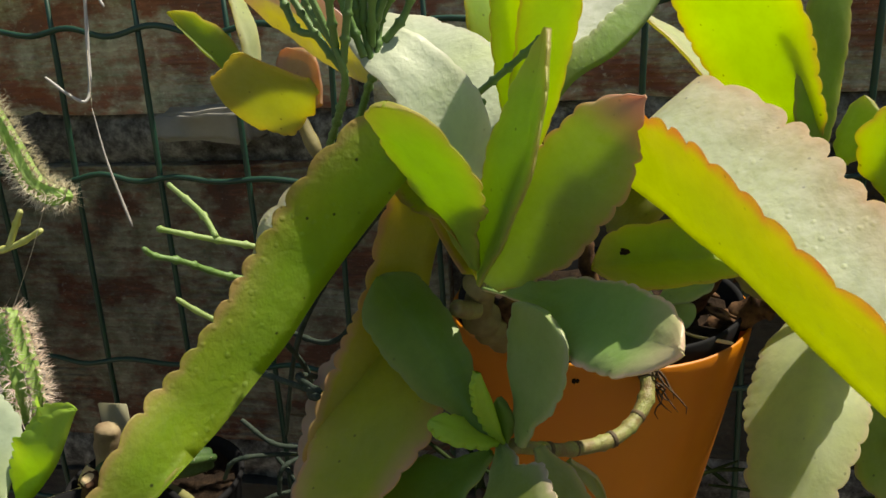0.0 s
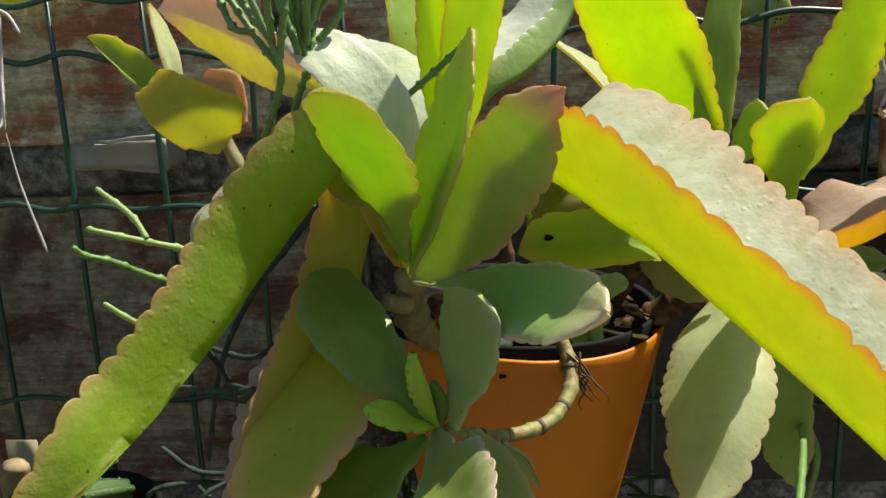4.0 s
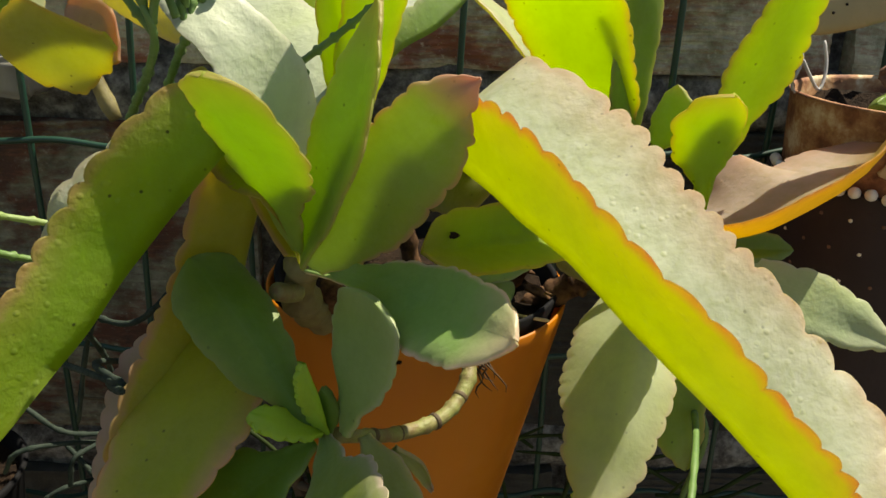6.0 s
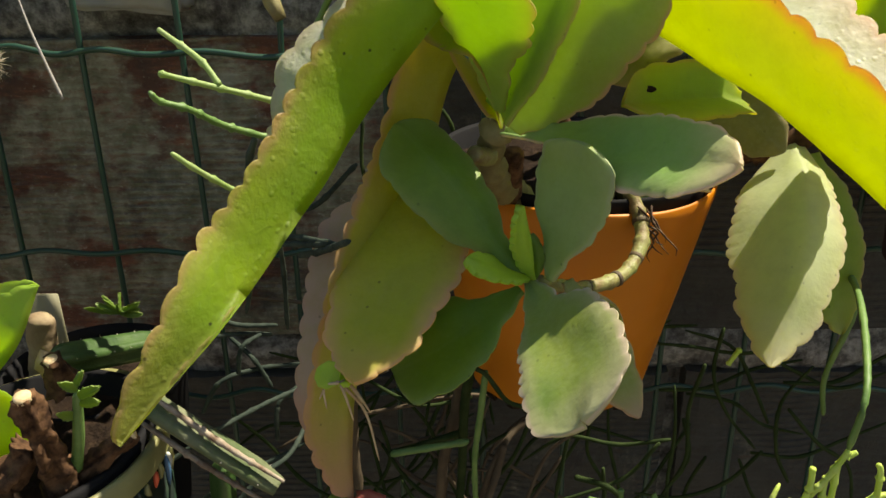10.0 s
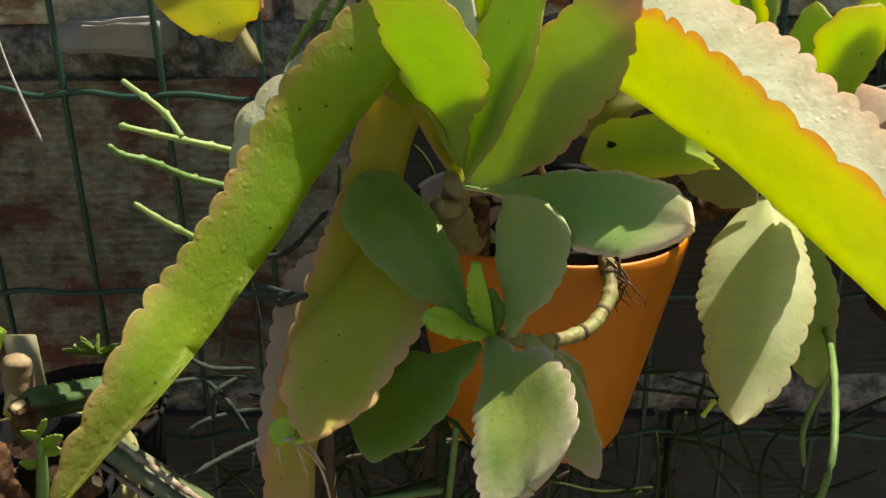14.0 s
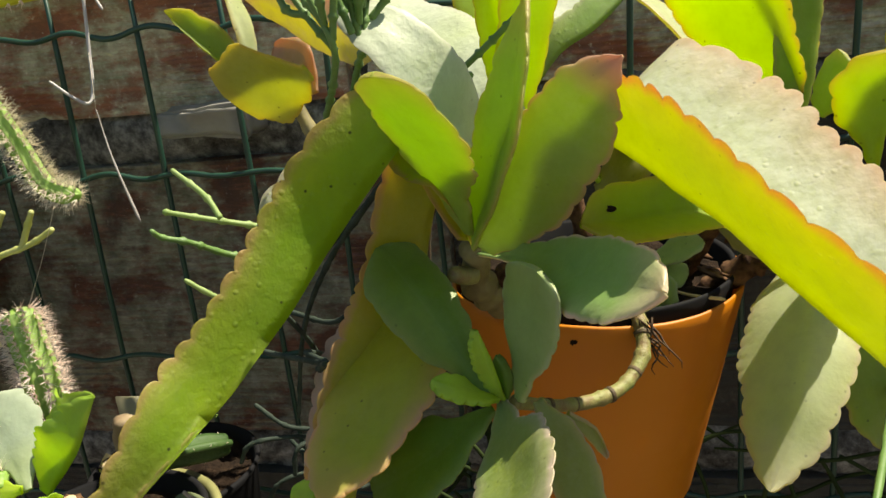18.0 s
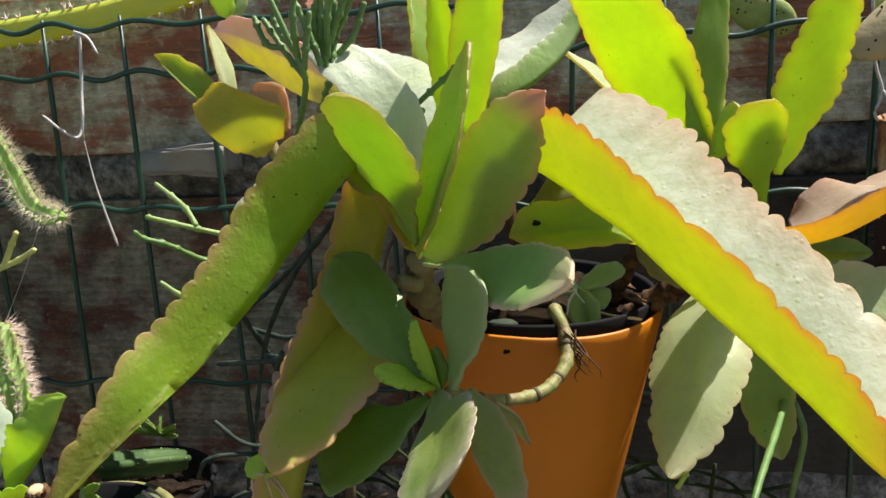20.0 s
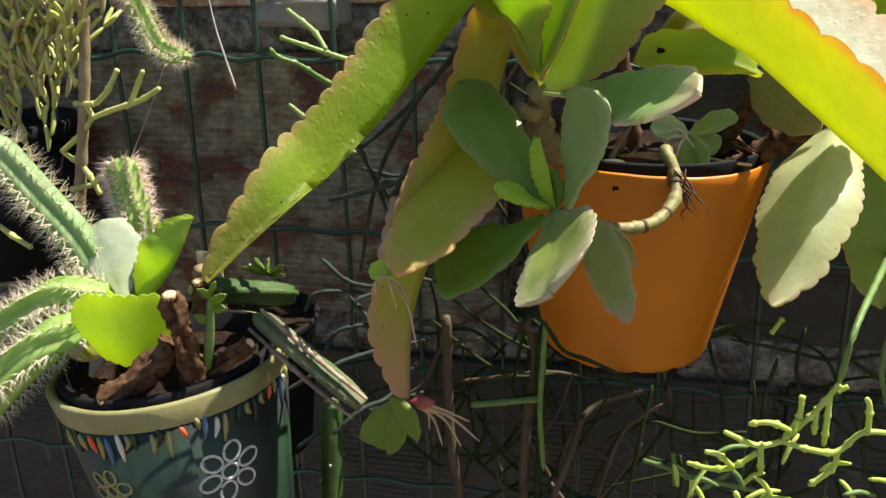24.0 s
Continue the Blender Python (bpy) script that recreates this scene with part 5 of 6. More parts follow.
# ---- bright stick cactus, low ----
lime = thing("stick_cactus", (0.1600, 0.2640, 1.0330), "bright lime-green stick cactus hanging in the sun", "cactus")
sticks(lime, [
    [(0.1985, 0.3720, 1.0570), (0.1850, 0.3250, 1.0620), (0.1650, 0.2700, 1.0560), (0.1600, 0.2640, 1.0330)],
    [(0.2030, 0.3750, 1.0510), (0.2070, 0.3700, 1.0330), (0.2040, 0.3800, 0.9900), (0.2120, 0.3900, 0.9590)],
], M_STICK, 0.0015, 0.15)
sticks(lime, [
    [(0.1604, 0.2639, 1.0327), (0.1534, 0.2616, 1.0226), (0.1456, 0.2600, 1.0125), (0.1402, 0.2561, 1.0087)],
    [(0.1464, 0.2600, 1.0281), (0.1456, 0.2585, 1.0187), (0.1402, 0.2561, 1.0087)],
    [(0.1402, 0.2561, 1.0087), (0.1301, 0.2523, 1.0079), (0.1169, 0.2484, 1.0149)],
    [(0.1441, 0.2561, 1.0133), (0.1348, 0.2523, 1.0187), (0.1262, 0.2523, 1.0172)],
    [(0.1402, 0.2561, 1.0087), (0.1503, 0.2561, 1.0063), (0.1612, 0.2577, 1.0056), (0.1705, 0.2600, 1.0141), (0.1860, 0.2639, 1.0125)],
    [(0.1720, 0.2600, 1.0141), (0.1713, 0.2600, 1.0257), (0.1697, 0.2600, 1.0296)],
    [(0.1612, 0.2577, 1.0056), (0.1604, 0.2577, 0.9978), (0.1519, 0.2561, 0.9893)],
    [(0.1317, 0.2523, 1.0079), (0.1325, 0.2507, 0.9955)],
    [(0.1224, 0.2523, 0.9962), (0.1154, 0.2484, 1.0040), (0.1100, 0.2484, 1.0048)],
    [(0.1309, 0.2523, 1.0048), (0.1224, 0.2523, 0.9970), (0.1138, 0.2523, 0.9947), (0.1037, 0.2561, 0.9939)],
    [(0.1596, 0.2639, 1.0296), (0.1635, 0.2639, 1.0319)],
    [(0.1526, 0.2616, 1.0226), (0.1526, 0.2616, 1.0102)],
    [(0.1573, 0.2639, 1.0273), (0.1573, 0.2639, 1.0040)],
    [(0.1450, 0.3560, 1.0120), (0.1500, 0.3560, 1.0210)],
    [(0.2350, 0.3000, 1.0600), (0.2480, 0.3050, 1.0520), (0.2760, 0.3100, 1.0470)],
    [(0.2470, 0.3050, 1.0530), (0.2560, 0.3050, 1.0580)],
    [(0.1239, 0.2561, 0.9823), (0.1286, 0.2561, 0.9753), (0.1371, 0.2561, 0.9815), (0.1503, 0.2561, 0.9807)],
], M_STICK_LIME, 0.0012, 0.55, 0.009)
# shaded stems of the same cactus: dark green in place of lime paints the shade
sticks(lime, [
    [(0.0850, 0.3650, 0.9240), (0.0980, 0.3600, 0.9240), (0.1100, 0.3580, 0.9210), (0.1310, 0.3560, 0.9200), (0.1460, 0.3550, 0.9190)],
    [(0.1030, 0.3620, 0.9120), (0.1010, 0.3620, 0.9330)],
    [(0.1170, 0.3600, 0.9180), (0.1190, 0.3620, 0.9300)],
    [(0.1130, 0.3600, 0.9090), (0.1310, 0.3580, 0.9260)],
], M_STICK, 0.0014, 0.5, 0.010)
rnd = random.Random(23)
for k in range(130):
    p = Vector((0.1540, 0.2650, 0.9820)) + Vector((rnd.uniform(-0.06, 0.07), rnd.uniform(-0.025, 0.03), rnd.uniform(-0.05, 0.0)))
    a = rnd.uniform(0, 6.28)
    q = p + Vector((math.cos(a) * 0.016, rnd.uniform(-0.01, 0.01), math.sin(a) * 0.014))
    tube("stem", [p, p.lerp(q, 0.5) + Vector((0, 0, 0.002)), q], [0.0009, 0.0012, 0.0009], M_STICK_LIME if k % 3 else M_STICK, lime, sides=8, count=9)


# ---- ribbed cacti ----
def column(parent, pts, radius, ribs, mat, spine_mat, spine=0.008, step=0.009, cluster=6, seed=0, depth=0.3, hair=0.0003, name="stem"):
    """A ribbed cactus stem through pts, with a joined part of spines on its ribs."""
    count, sides = 46, ribs * 4
    line = spline(pts, count)
    rnd = random.Random(seed)
    bm, rings, frames = bmesh.new(), [], []
    up = Vector((0.2, 0.9, 0.3))
    for i, p in enumerate(line):
        t = (line[min(i + 1, count - 1)] - line[max(i - 1, 0)]).normalized()
        x = (t.cross(up)).normalized()
        y = t.cross(x)
        u = i / (count - 1)
        r = radius * (0.75 + 0.25 * min(1, u * 6)) * math.sqrt(max(0.03, 1 - max(0, (u - 0.86) / 0.14) ** 2))
        rings.append([bm.verts.new(p + (x * math.cos(a) + y * math.sin(a)) * r * (1 - depth + depth * abs(math.cos(ribs * a / 2)) ** 1.3)) for a in (2 * math.pi * j / sides for j in range(sides))])
        frames.append((p, x, y, t, r))
    for r0, r1 in zip(rings, rings[1:]):
        for j in range(sides):
            bm.faces.new((r0[j], r0[(j + 1) % sides], r1[(j + 1) % sides], r1[j]))
    bm.faces.new(rings[0][::-1])
    bm.faces.new(rings[-1])
    bmesh.ops.recalc_face_normals(bm, faces=bm.faces)
    stem = part(name, bm, mat, parent)
    total = sum((q - p).length for p, q in zip(line, line[1:]))
    bm = bmesh.new()
    for n in range(int(total / step)):
        p, x, y, t, r = frames[min(count - 1, int((n + 0.5) * step / total * count))]
        for k in range(ribs):
            a = 2 * math.pi * k / ribs
            out = x * math.cos(a) + y * math.sin(a)
            for _ in range(cluster):
                d = (out + t * rnd.uniform(-0.7, 0.9) + t.cross(out) * rnd.uniform(-0.9, 0.9)).normalized()
                o, w = p + out * r * 0.97, hair
                e = o + d * spine * rnd.uniform(0.5, 1.1)
                s1 = d.orthogonal().normalized() * w
                s2 = d.cross(s1).normalized() * w
                b = [bm.verts.new(o + s1), bm.verts.new(o - s1 * 0.5 + s2), bm.verts.new(o - s1 * 0.5 - s2)]
                tip = bm.verts.new(e)
                for i in range(3):
                    bm.faces.new((b[i], b[(i + 1) % 3], tip))
    part("spine_fuzz", bm, spine_mat, stem, "fuzz of fine pale spines", smooth=False)
    return stem


# ---- painted pot with cuttings ----
GP = Vector((-0.2020, 0.3500, 0.9700))
GM = Matrix.Translation(GP) @ Matrix.Rotation(radians(-5.5), 4, "Y")
green_pot = thing("painted_pot", GP + Vector((0, 0, -0.15)), "dark green hand-painted pot with cream rim and flower motif", "flower pot")


def put(bm, m=GM):
    bmesh.ops.transform(bm, matrix=m, verts=bm.verts)
    return bm


def pot_radius(z):
    return 0.0712 + z * 0.13


bm = lathe([(0.0, -0.15), (0.0488, -0.15), (0.0522, -0.147), (pot_radius(-0.013), -0.013), (pot_radius(-0.013) - 0.0035, -0.013), (0.0478, -0.145)], 80)
part("body", put(bm), M_GREENPOT, green_pot)
bm = lathe([(pot_radius(-0.014) + 0.0010, -0.014), (pot_radius(0) + 0.0016, -0.001), (pot_radius(0), 0.0012), (pot_radius(0) - 0.004, -0.001), (pot_radius(-0.014) - 0.0036, -0.014)], 80)
part("rim_band", put(bm), M_CREAM, green_pot, "cream painted rim band")
bm = lathe([(0.0608, -0.03), (0.0662, 0.0015), (0.0652, 0.0040), (0.0622, 0.0035), (0.0578, -0.03)], 80)
part("liner", put(bm), M_BLACK, green_pot, "black inner pot rim")
part("soil", put(soil_disc(0.0608, 8, 0.008), GM @ Matrix.Translation((0, 0, -0.010))), M_SOIL, green_pot, "dry dark soil")


def on_pot(az, z, lift=0.0006):
    r = pot_radius(z) + lift
    return GM @ Vector((r * math.cos(az), r * math.sin(az), z))


rnd = random.Random(4)
for k in range(26):
    az = radians(-118 + k * 5.2 + rnd.uniform(-1.5, 1.5))
    z0 = -0.014 + rnd.uniform(-0.003, 0.002)
    ln = rnd.uniform(0.008, 0.020)
    pts = [on_pot(az + rnd.uniform(-0.02, 0.02) * j, z0 - ln * j / 2) for j in range(3)]
    tube("paint_stroke", pts, [0.0014, 0.0018, 0.0006], (M_CREAM, M_GREENPOT, M_CREAM, M_RED, M_CREAM, M_BLUE, M_WHITE, M_CREAM, M_GREENPOT)[k % 9], green_pot, sides=6, count=7)
for az0, z0, size, mat in ((radians(-38), -0.054, 0.0120, M_WHITE), (radians(-101), -0.055, 0.0095, M_CREAM)):
    for k in range(6):
        a = 2 * math.pi * k / 6 + 0.3
        pts = []
        for j in range(11):
            b = 2 * math.pi * j / 10
            lx, ly = 1.08 + 0.55 * math.cos(b), 0.42 * math.sin(b)
            dx, dz = lx * math.cos(a) - ly * math.sin(a), lx * math.sin(a) + ly * math.cos(a)
            pts.append(on_pot(az0 + dx * size / 0.066, z0 + dz * size))
        tube("petal_outline", pts, 0.0009, mat, green_pot, sides=6, count=22)
    pts = [on_pot(az0 + 0.42 * math.cos(b) * size / 0.066, z0 + 0.42 * math.sin(b) * size) for b in (2 * math.pi * j / 10 for j in range(11))]
    tube("petal_outline", pts, 0.0009, mat, green_pot, sides=6, count=22)

rosette = thing("succulent_plant", (-0.2230, 0.3450, 1.0090), "bright green rosette of scalloped leaves in the painted pot", "plant")
leaf(rosette, [(-0.2240, 0.3450, 1.0070), (-0.2380, 0.3600, 1.0240), (-0.2570, 0.3750, 1.0470)], (-0.2640, 0.3650, 1.0320), (-0.2250, 0.3700, 1.0340), SPOON_WIDE, M_BLADE_SPROUT, 0.0075, 0.0018, seed=60)
leaf(rosette, [(-0.2130, 0.3450, 1.0040), (-0.1830, 0.3380, 1.0360), (-0.1700, 0.3440, 1.0630)], (-0.2120, 0.3430, 1.0350), (-0.2170, 0.3660, 1.0400), OVATE, M_BLADE_FRESH, 0.0075, 0.0034, thick=0.0018, wave=0.0018, seed=61)
leaf(rosette, [(-0.1800, 0.3250, 1.0020), (-0.2030, 0.3080, 1.0020), (-0.2360, 0.3120, 1.0080)], (-0.1990, 0.3020, 1.0300), (-0.2100, 0.3150, 0.9800), [(0, 0.55), (0.12, 0.92), (0.4, 1), (0.72, 0.92), (0.92, 0.6), (1, 0.4)], M_BLADE_FRESH, 0.0060, 0.0030, seed=62, label="broad lime-green leaf with a scalloped edge")
leaf(rosette, [(-0.2230, 0.3400, 1.0110), (-0.2490, 0.3350, 1.0090), (-0.2780, 0.3300, 1.0080)], (-0.2550, 0.3400, 1.0160), (-0.2550, 0.3300, 1.0010), OVATE, M_BLADE_FRESH, 0.0065, 0.0030, seed=63)
leaf(rosette, [(-0.2250, 0.3500, 0.9950), (-0.2130, 0.3450, 0.9830), (-0.2130, 0.3350, 0.9690)], (-0.2200, 0.3400, 0.9810), (-0.2020, 0.3450, 0.9840), OVATE, M_BLADE_FRESH, 0.0075, 0.0008, seed=64)
leaf(rosette, [(-0.2330, 0.3400, 0.9870), (-0.2510, 0.3350, 0.9810), (-0.2640, 0.3300, 0.9860)], (-0.2530, 0.3400, 0.9880), (-0.2450, 0.3300, 0.9720), OVATE, M_BLADE_DROOP, 0.0075, 0.0008, seed=65)


def stump(pts, r, label, cut=True):
    ob = thing("cut_stem", pts[0], label, "stem", "cut stems in the painted pot")
    tube("bark", pts, [r * 1.15, r * 0.88, r * 0.74], M_WOOD, ob, knobs=0.10, pitch=0.017, sides=22, count=80, gnarl=0.8)
    if cut:
        d = (Vector(pts[-1]) - Vector(pts[-2])).normalized()
        e = Vector(pts[-1])
        tube("cut_face", [e - d * 0.003, e + d * 0.0004, e + d * 0.0008], [r * 0.62, r * 0.56], M_CUT, ob, "pale cut end", sides=12, count=5)


stump([(-0.1660, 0.3150, 0.9620), (-0.1630, 0.3120, 0.9850), (-0.1630, 0.3060, 1.0090), (-0.1630, 0.3000, 1.0340)], 0.0065, "thick brown cut stem standing in the pot")
stump([(-0.1730, 0.3200, 0.9620), (-0.1550, 0.3220, 0.9790), (-0.1320, 0.3250, 0.9970)], 0.0052, "short brown cut stem leaning out")
stump([(-0.1730, 0.3120, 0.9990), (-0.1900, 0.3000, 0.9810), (-0.2070, 0.2870, 0.9720)], 0.0072, "fat brown cut stem lying in the pot")
stump([(-0.1710, 0.3500, 1.0070), (-0.1730, 0.3450, 1.0240)], 0.006, "pale cut stem end")
weed = thing("weed", (-0.1610, 0.3200, 0.9810), "small green weed with toothed leaves between stumps", "weed")
tube("stem", [(-0.1580, 0.3180, 0.9810), (-0.1520, 0.3160, 1.0020), (-0.1470, 0.3140, 1.0270)], [0.003, 0.0026, 0.002], M_STICK, weed)
for k, (p, q) in enumerate((((-0.1480, 0.3140, 1.0230), (-0.1350, 0.3100, 1.0320)), ((-0.1470, 0.3140, 1.0270), (-0.1520, 0.3100, 1.0340)), ((-0.1500, 0.3150, 1.0120), (-0.1560, 0.3100, 1.0180)), ((-0.1480, 0.3140, 1.0200), (-0.1370, 0.3100, 1.0240)), ((-0.1480, 0.3140, 1.0280), (-0.1430, 0.3140, 1.0370)))):
    m = Vector(p).lerp(Vector(q), 0.6)
    leaf(weed, [p, q], m + Vector((0, 0, 0.003)), m - Vector((0, 0, 0.003)), OVATE, M_BLADE_BLUE, 0.003, 0.0012, thick=0.001, seed=k)
herb = thing("weed", (-0.1930, 0.4700, 0.9760), "tiny green herb sprouting at the wall's foot", "weed")
rnd = random.Random(31)
for k in range(14):
    p = Vector((-0.1930, 0.4700, 0.9800))
    q = p + Vector((rnd.uniform(-0.02, 0.016), rnd.uniform(-0.006, 0.006), rnd.uniform(0.002, 0.014)))
    m = p.lerp(q, 0.7)
    leaf(herb, [p, q], m + Vector((0, 0, 0.0022)), m - Vector((0, 0, 0.0022)), OVATE, M_BLADE_BLUE, 0.003, 0.001, thick=0.0006, seed=k)

piece = thing("cactus_piece", (-0.1760, 0.4000, 0.9940), "dark green ribbed cactus cutting lying on the soil", "cactus")
column(piece, [(-0.1540, 0.4300, 0.9830), (-0.1710, 0.4000, 0.9950), (-0.1860, 0.3650, 1.0100)], 0.0085, 4, M_CACTUS_DARK, M_SPINE, 0.0015, 0.012, 2, 3, 0.5)
bm = lump(0.0062, (0.7, 1, 1), 0.5, 8)
bmesh.ops.translate(bm, verts=bm.verts, vec=Vector((-0.1860, 0.3630, 1.0110)))
part("cut_end", bm, M_CUT, piece, "pale callused cut end")
dead = thing("dry_cactus_stem", (-0.1370, 0.3450, 1.0040), "grey dried ribbed cactus stem leaning over the pot rim", "cactus")
column(dead, [(-0.0700, 0.3300, 0.9610), (-0.0980, 0.3350, 0.9800), (-0.1390, 0.3450, 1.0050)], 0.0074, 3, M_DEAD, M_DRY, 0.0012, 0.02, 1, 5, 0.45)
for dz in (0.0062, -0.0068):
    tube("rib_edge", [Vector((-0.0700, 0.3300, 0.9610)) + Vector((dz * 0.7, -0.003, dz)), Vector((-0.0980, 0.3350, 0.9800)) + Vector((dz * 0.7, -0.004, dz)), Vector((-0.1370, 0.3450, 1.0040)) + Vector((dz * 0.7, -0.003, dz))], [0.0009, 0.0016, 0.0010], M_CORK, dead, "brown corky rib edge", knobs=0.6, pitch=0.009, sides=7, count=40)
upright = thing("pillar_cactus", (-0.1240, 0.4000, 0.8450), "dark green upright ribbed cactus stem", "cactus")
column(upright, [(-0.1270, 0.4000, 0.8060), (-0.1230, 0.4000, 0.8680), (-0.1190, 0.4000, 0.9230)], 0.0085, 3, M_CACTUS_DARK, M_SPINE, 0.002, 0.02, 2, 6, 0.4)

tag = thing("plant_tag", (-0.2380, 0.4550, 0.9550), "plain pale plastic plant tag stuck in the soil", "plant tag")
bm = box(0.0205, 0.0016, 0.085, 0.0006)
bmesh.ops.translate(bm, verts=bm.verts, vec=Vector((-0.2340, 0.4600, 0.9570)))
part("tag_blade", bm, M_TAG, tag)
stake = tube("stake", [(-0.2350, 0.4400, 0.9400), (-0.2300, 0.4400, 0.9690), (-0.2260, 0.4400, 0.9960)], [0.0082, 0.0082, 0.0074], M_BARK, None, sides=14, count=30, gnarl=0.25)
tagged(stake, "short brown weathered wooden stake", "stake")
black = thing("nursery_pot", (-0.2030, 0.4300, 0.9560), "black plastic nursery pot behind the painted one", "flower pot")
bm = lathe([(0.0, -0.10), (0.042, -0.10), (0.052, -0.005), (0.055, 0.0), (0.053, 0.002), (0.050, -0.003), (0.041, -0.09)], 60)
bmesh.ops.translate(bm, verts=bm.verts, vec=Vector((-0.2000, 0.4400, 0.9590)))
part("body", bm, M_BLACK, black)
bm = soil_disc(0.05, 12, 0.006)
bmesh.ops.translate(bm, verts=bm.verts, vec=Vector((-0.2000, 0.4400, 0.9590)) + Vector((0, 0, -0.008)))
part("soil", bm, M_SOIL, black)
bm = lathe([(0.0, -0.12), (0.050, -0.12), (0.061, -0.012), (0.059, -0.012), (0.049, -0.11)], 60)
arch = thing("nursery_pot", (-0.4730, 0.5100, 0.9920), "black plastic pot hung on the fence among cacti", "flower pot")
bmesh.ops.translate(bm, verts=bm.verts, vec=Vector((-0.4360, 0.5000, 1.0850)))
part("body", bm, M_BLACK, arch)
bm = lathe([(0.061, -0.013), (0.0645, -0.012), (0.066, 0.0), (0.063, 0.002), (0.060, -0.002), (0.059, -0.013)], 60)
bmesh.ops.translate(bm, verts=bm.verts, vec=Vector((-0.4360, 0.5000, 1.0850)))
part("rim", bm, M_BLACK, arch)

# ---- hairy cacti and the pink one ----
pink = thing("column_cactus", (-0.2640, 0.4200, 1.0140), "small column cactus with a pinkish woolly top", "cactus")
column(pink, [(-0.2630, 0.4200, 1.0090), (-0.2660, 0.4250, 1.0370), (-0.2740, 0.4320, 1.0590), (-0.2790, 0.4370, 1.0740)], 0.0115, 9, M_CACTUS, M_SPINE_PINK, 0.0105, 0.004, 13, 7, 0.22, 0.00028)
hairy = thing("hairy_cactus", (-0.2690, 0.3700, 1.0190), "green ribbed cactus with white bristly spines", "cactus")
column(hairy, [(-0.2560, 0.3700, 1.0000), (-0.2660, 0.3650, 1.0360), (-0.2880, 0.3600, 1.0690), (-0.3080, 0.3500, 1.1060)], 0.0115, 6, M_CACTUS_BLUE, M_SPINE, 0.0120, 0.0045, 8, 8, 0.35, 0.00020)
column(hairy, [(-0.2360, 0.3450, 1.0110), (-0.2600, 0.3350, 1.0150), (-0.2870, 0.3300, 1.0020), (-0.3200, 0.3250, 0.9830)], 0.0095, 5, M_CACTUS, M_SPINE, 0.0120, 0.0045, 8, 9, 0.40, 0.00020)
column(hairy, [(-0.2400, 0.3250, 0.9990), (-0.2570, 0.3100, 0.9920), (-0.2760, 0.3000, 0.9760), (-0.2960, 0.2900, 0.9540)], 0.0125, 5, M_CACTUS, M_SPINE, 0.0120, 0.0045, 8, 10, 0.40, 0.00020)
hang = thing("hairy_cactus", (-0.2560, 0.4400, 1.1790), "thin hanging cactus stem with pale woolly hairs", "cactus")
column(hang, [(-0.2670, 0.4400, 1.2100), (-0.2500, 0.4400, 1.1720), (-0.2390, 0.4370, 1.1520), (-0.2270, 0.4360, 1.1440), (-0.2150, 0.4360, 1.1430)], 0.0062, 6, M_CACTUS, M_SPINE, 0.0085, 0.003, 12, 11, 0.3, 0.00022)

# ---- yellow-green jointed shrub beside the painted pot ----
shrub = thing("stick_cactus", (-0.3290, 0.4450, 1.0190), "yellow-green jointed stick cactus with a woody trunk", "cactus")
tube("trunk", [(-0.3310, 0.4450, 1.0100), (-0.3210, 0.4450, 1.0540), (-0.3070, 0.4450, 1.1110), (-0.2980, 0.4470, 1.1640), (-0.2920, 0.4500, 1.2080)], [0.0044, 0.004, 0.0036, 0.003], M_BARK, shrub, "brown woody trunk", knobs=0.15, pitch=0.02, sides=10, count=40)
sticks(shrub, [
    [(-0.3040, 0.4440, 1.0990), (-0.2840, 0.4440, 1.1060), (-0.2630, 0.4440, 1.1120), (-0.2450, 0.4440, 1.1210)],
    [(-0.3010, 0.4440, 1.1000), (-0.3060, 0.4440, 1.1120), (-0.3080, 0.4450, 1.1270)],
    [(-0.2960, 0.4420, 1.1100), (-0.2850, 0.4420, 1.1190), (-0.2740, 0.4420, 1.1340)],
    [(-0.2690, 0.4440, 1.1110), (-0.2620, 0.4440, 1.1230), (-0.2560, 0.4440, 1.1330)],
    [(-0.3140, 0.4430, 1.1100), (-0.2970, 0.4430, 1.1100)],
    [(-0.3320, 0.4440, 1.0750), (-0.3150, 0.4440, 1.0870), (-0.3010, 0.4440, 1.1000)],
    [(-0.3050, 0.4440, 1.0440), (-0.3150, 0.4440, 1.0630), (-0.3310, 0.4440, 1.0750)],
    [(-0.3280, 0.4420, 1.0480), (-0.3090, 0.4420, 1.0520)],
    [(-0.3090, 0.4420, 1.0520), (-0.2920, 0.4420, 1.0660)],
    [(-0.3800, 0.4200, 1.0270), (-0.3660, 0.4200, 1.0170), (-0.3520, 0.4200, 1.0090)],
], M_STICK_OLIVE, 0.0020, 0.3, 0.016)
rnd = random.Random(77)


def twigs(p, d, depth):
    q = p + d * rnd.uniform(0.014, 0.022)
    tube("stem", [p, p.lerp(q, 0.5) + Vector((rnd.uniform(-1, 1), rnd.uniform(-1, 1), 0)) * 0.0012, q], [0.0012, 0.0019, 0.0013], M_STICK_OLIVE if rnd.random() < 0.75 else M_STICK_PINK, shrub, sides=8, count=8)
    if depth:
        for _ in range(2 if rnd.random() < 0.7 else 3):
            e = (d + Vector((rnd.uniform(-0.75, 0.75), rnd.uniform(-0.6, 0.6), rnd.uniform(-0.25, 0.5)))).normalized()
            twigs(q, e, depth - 1)


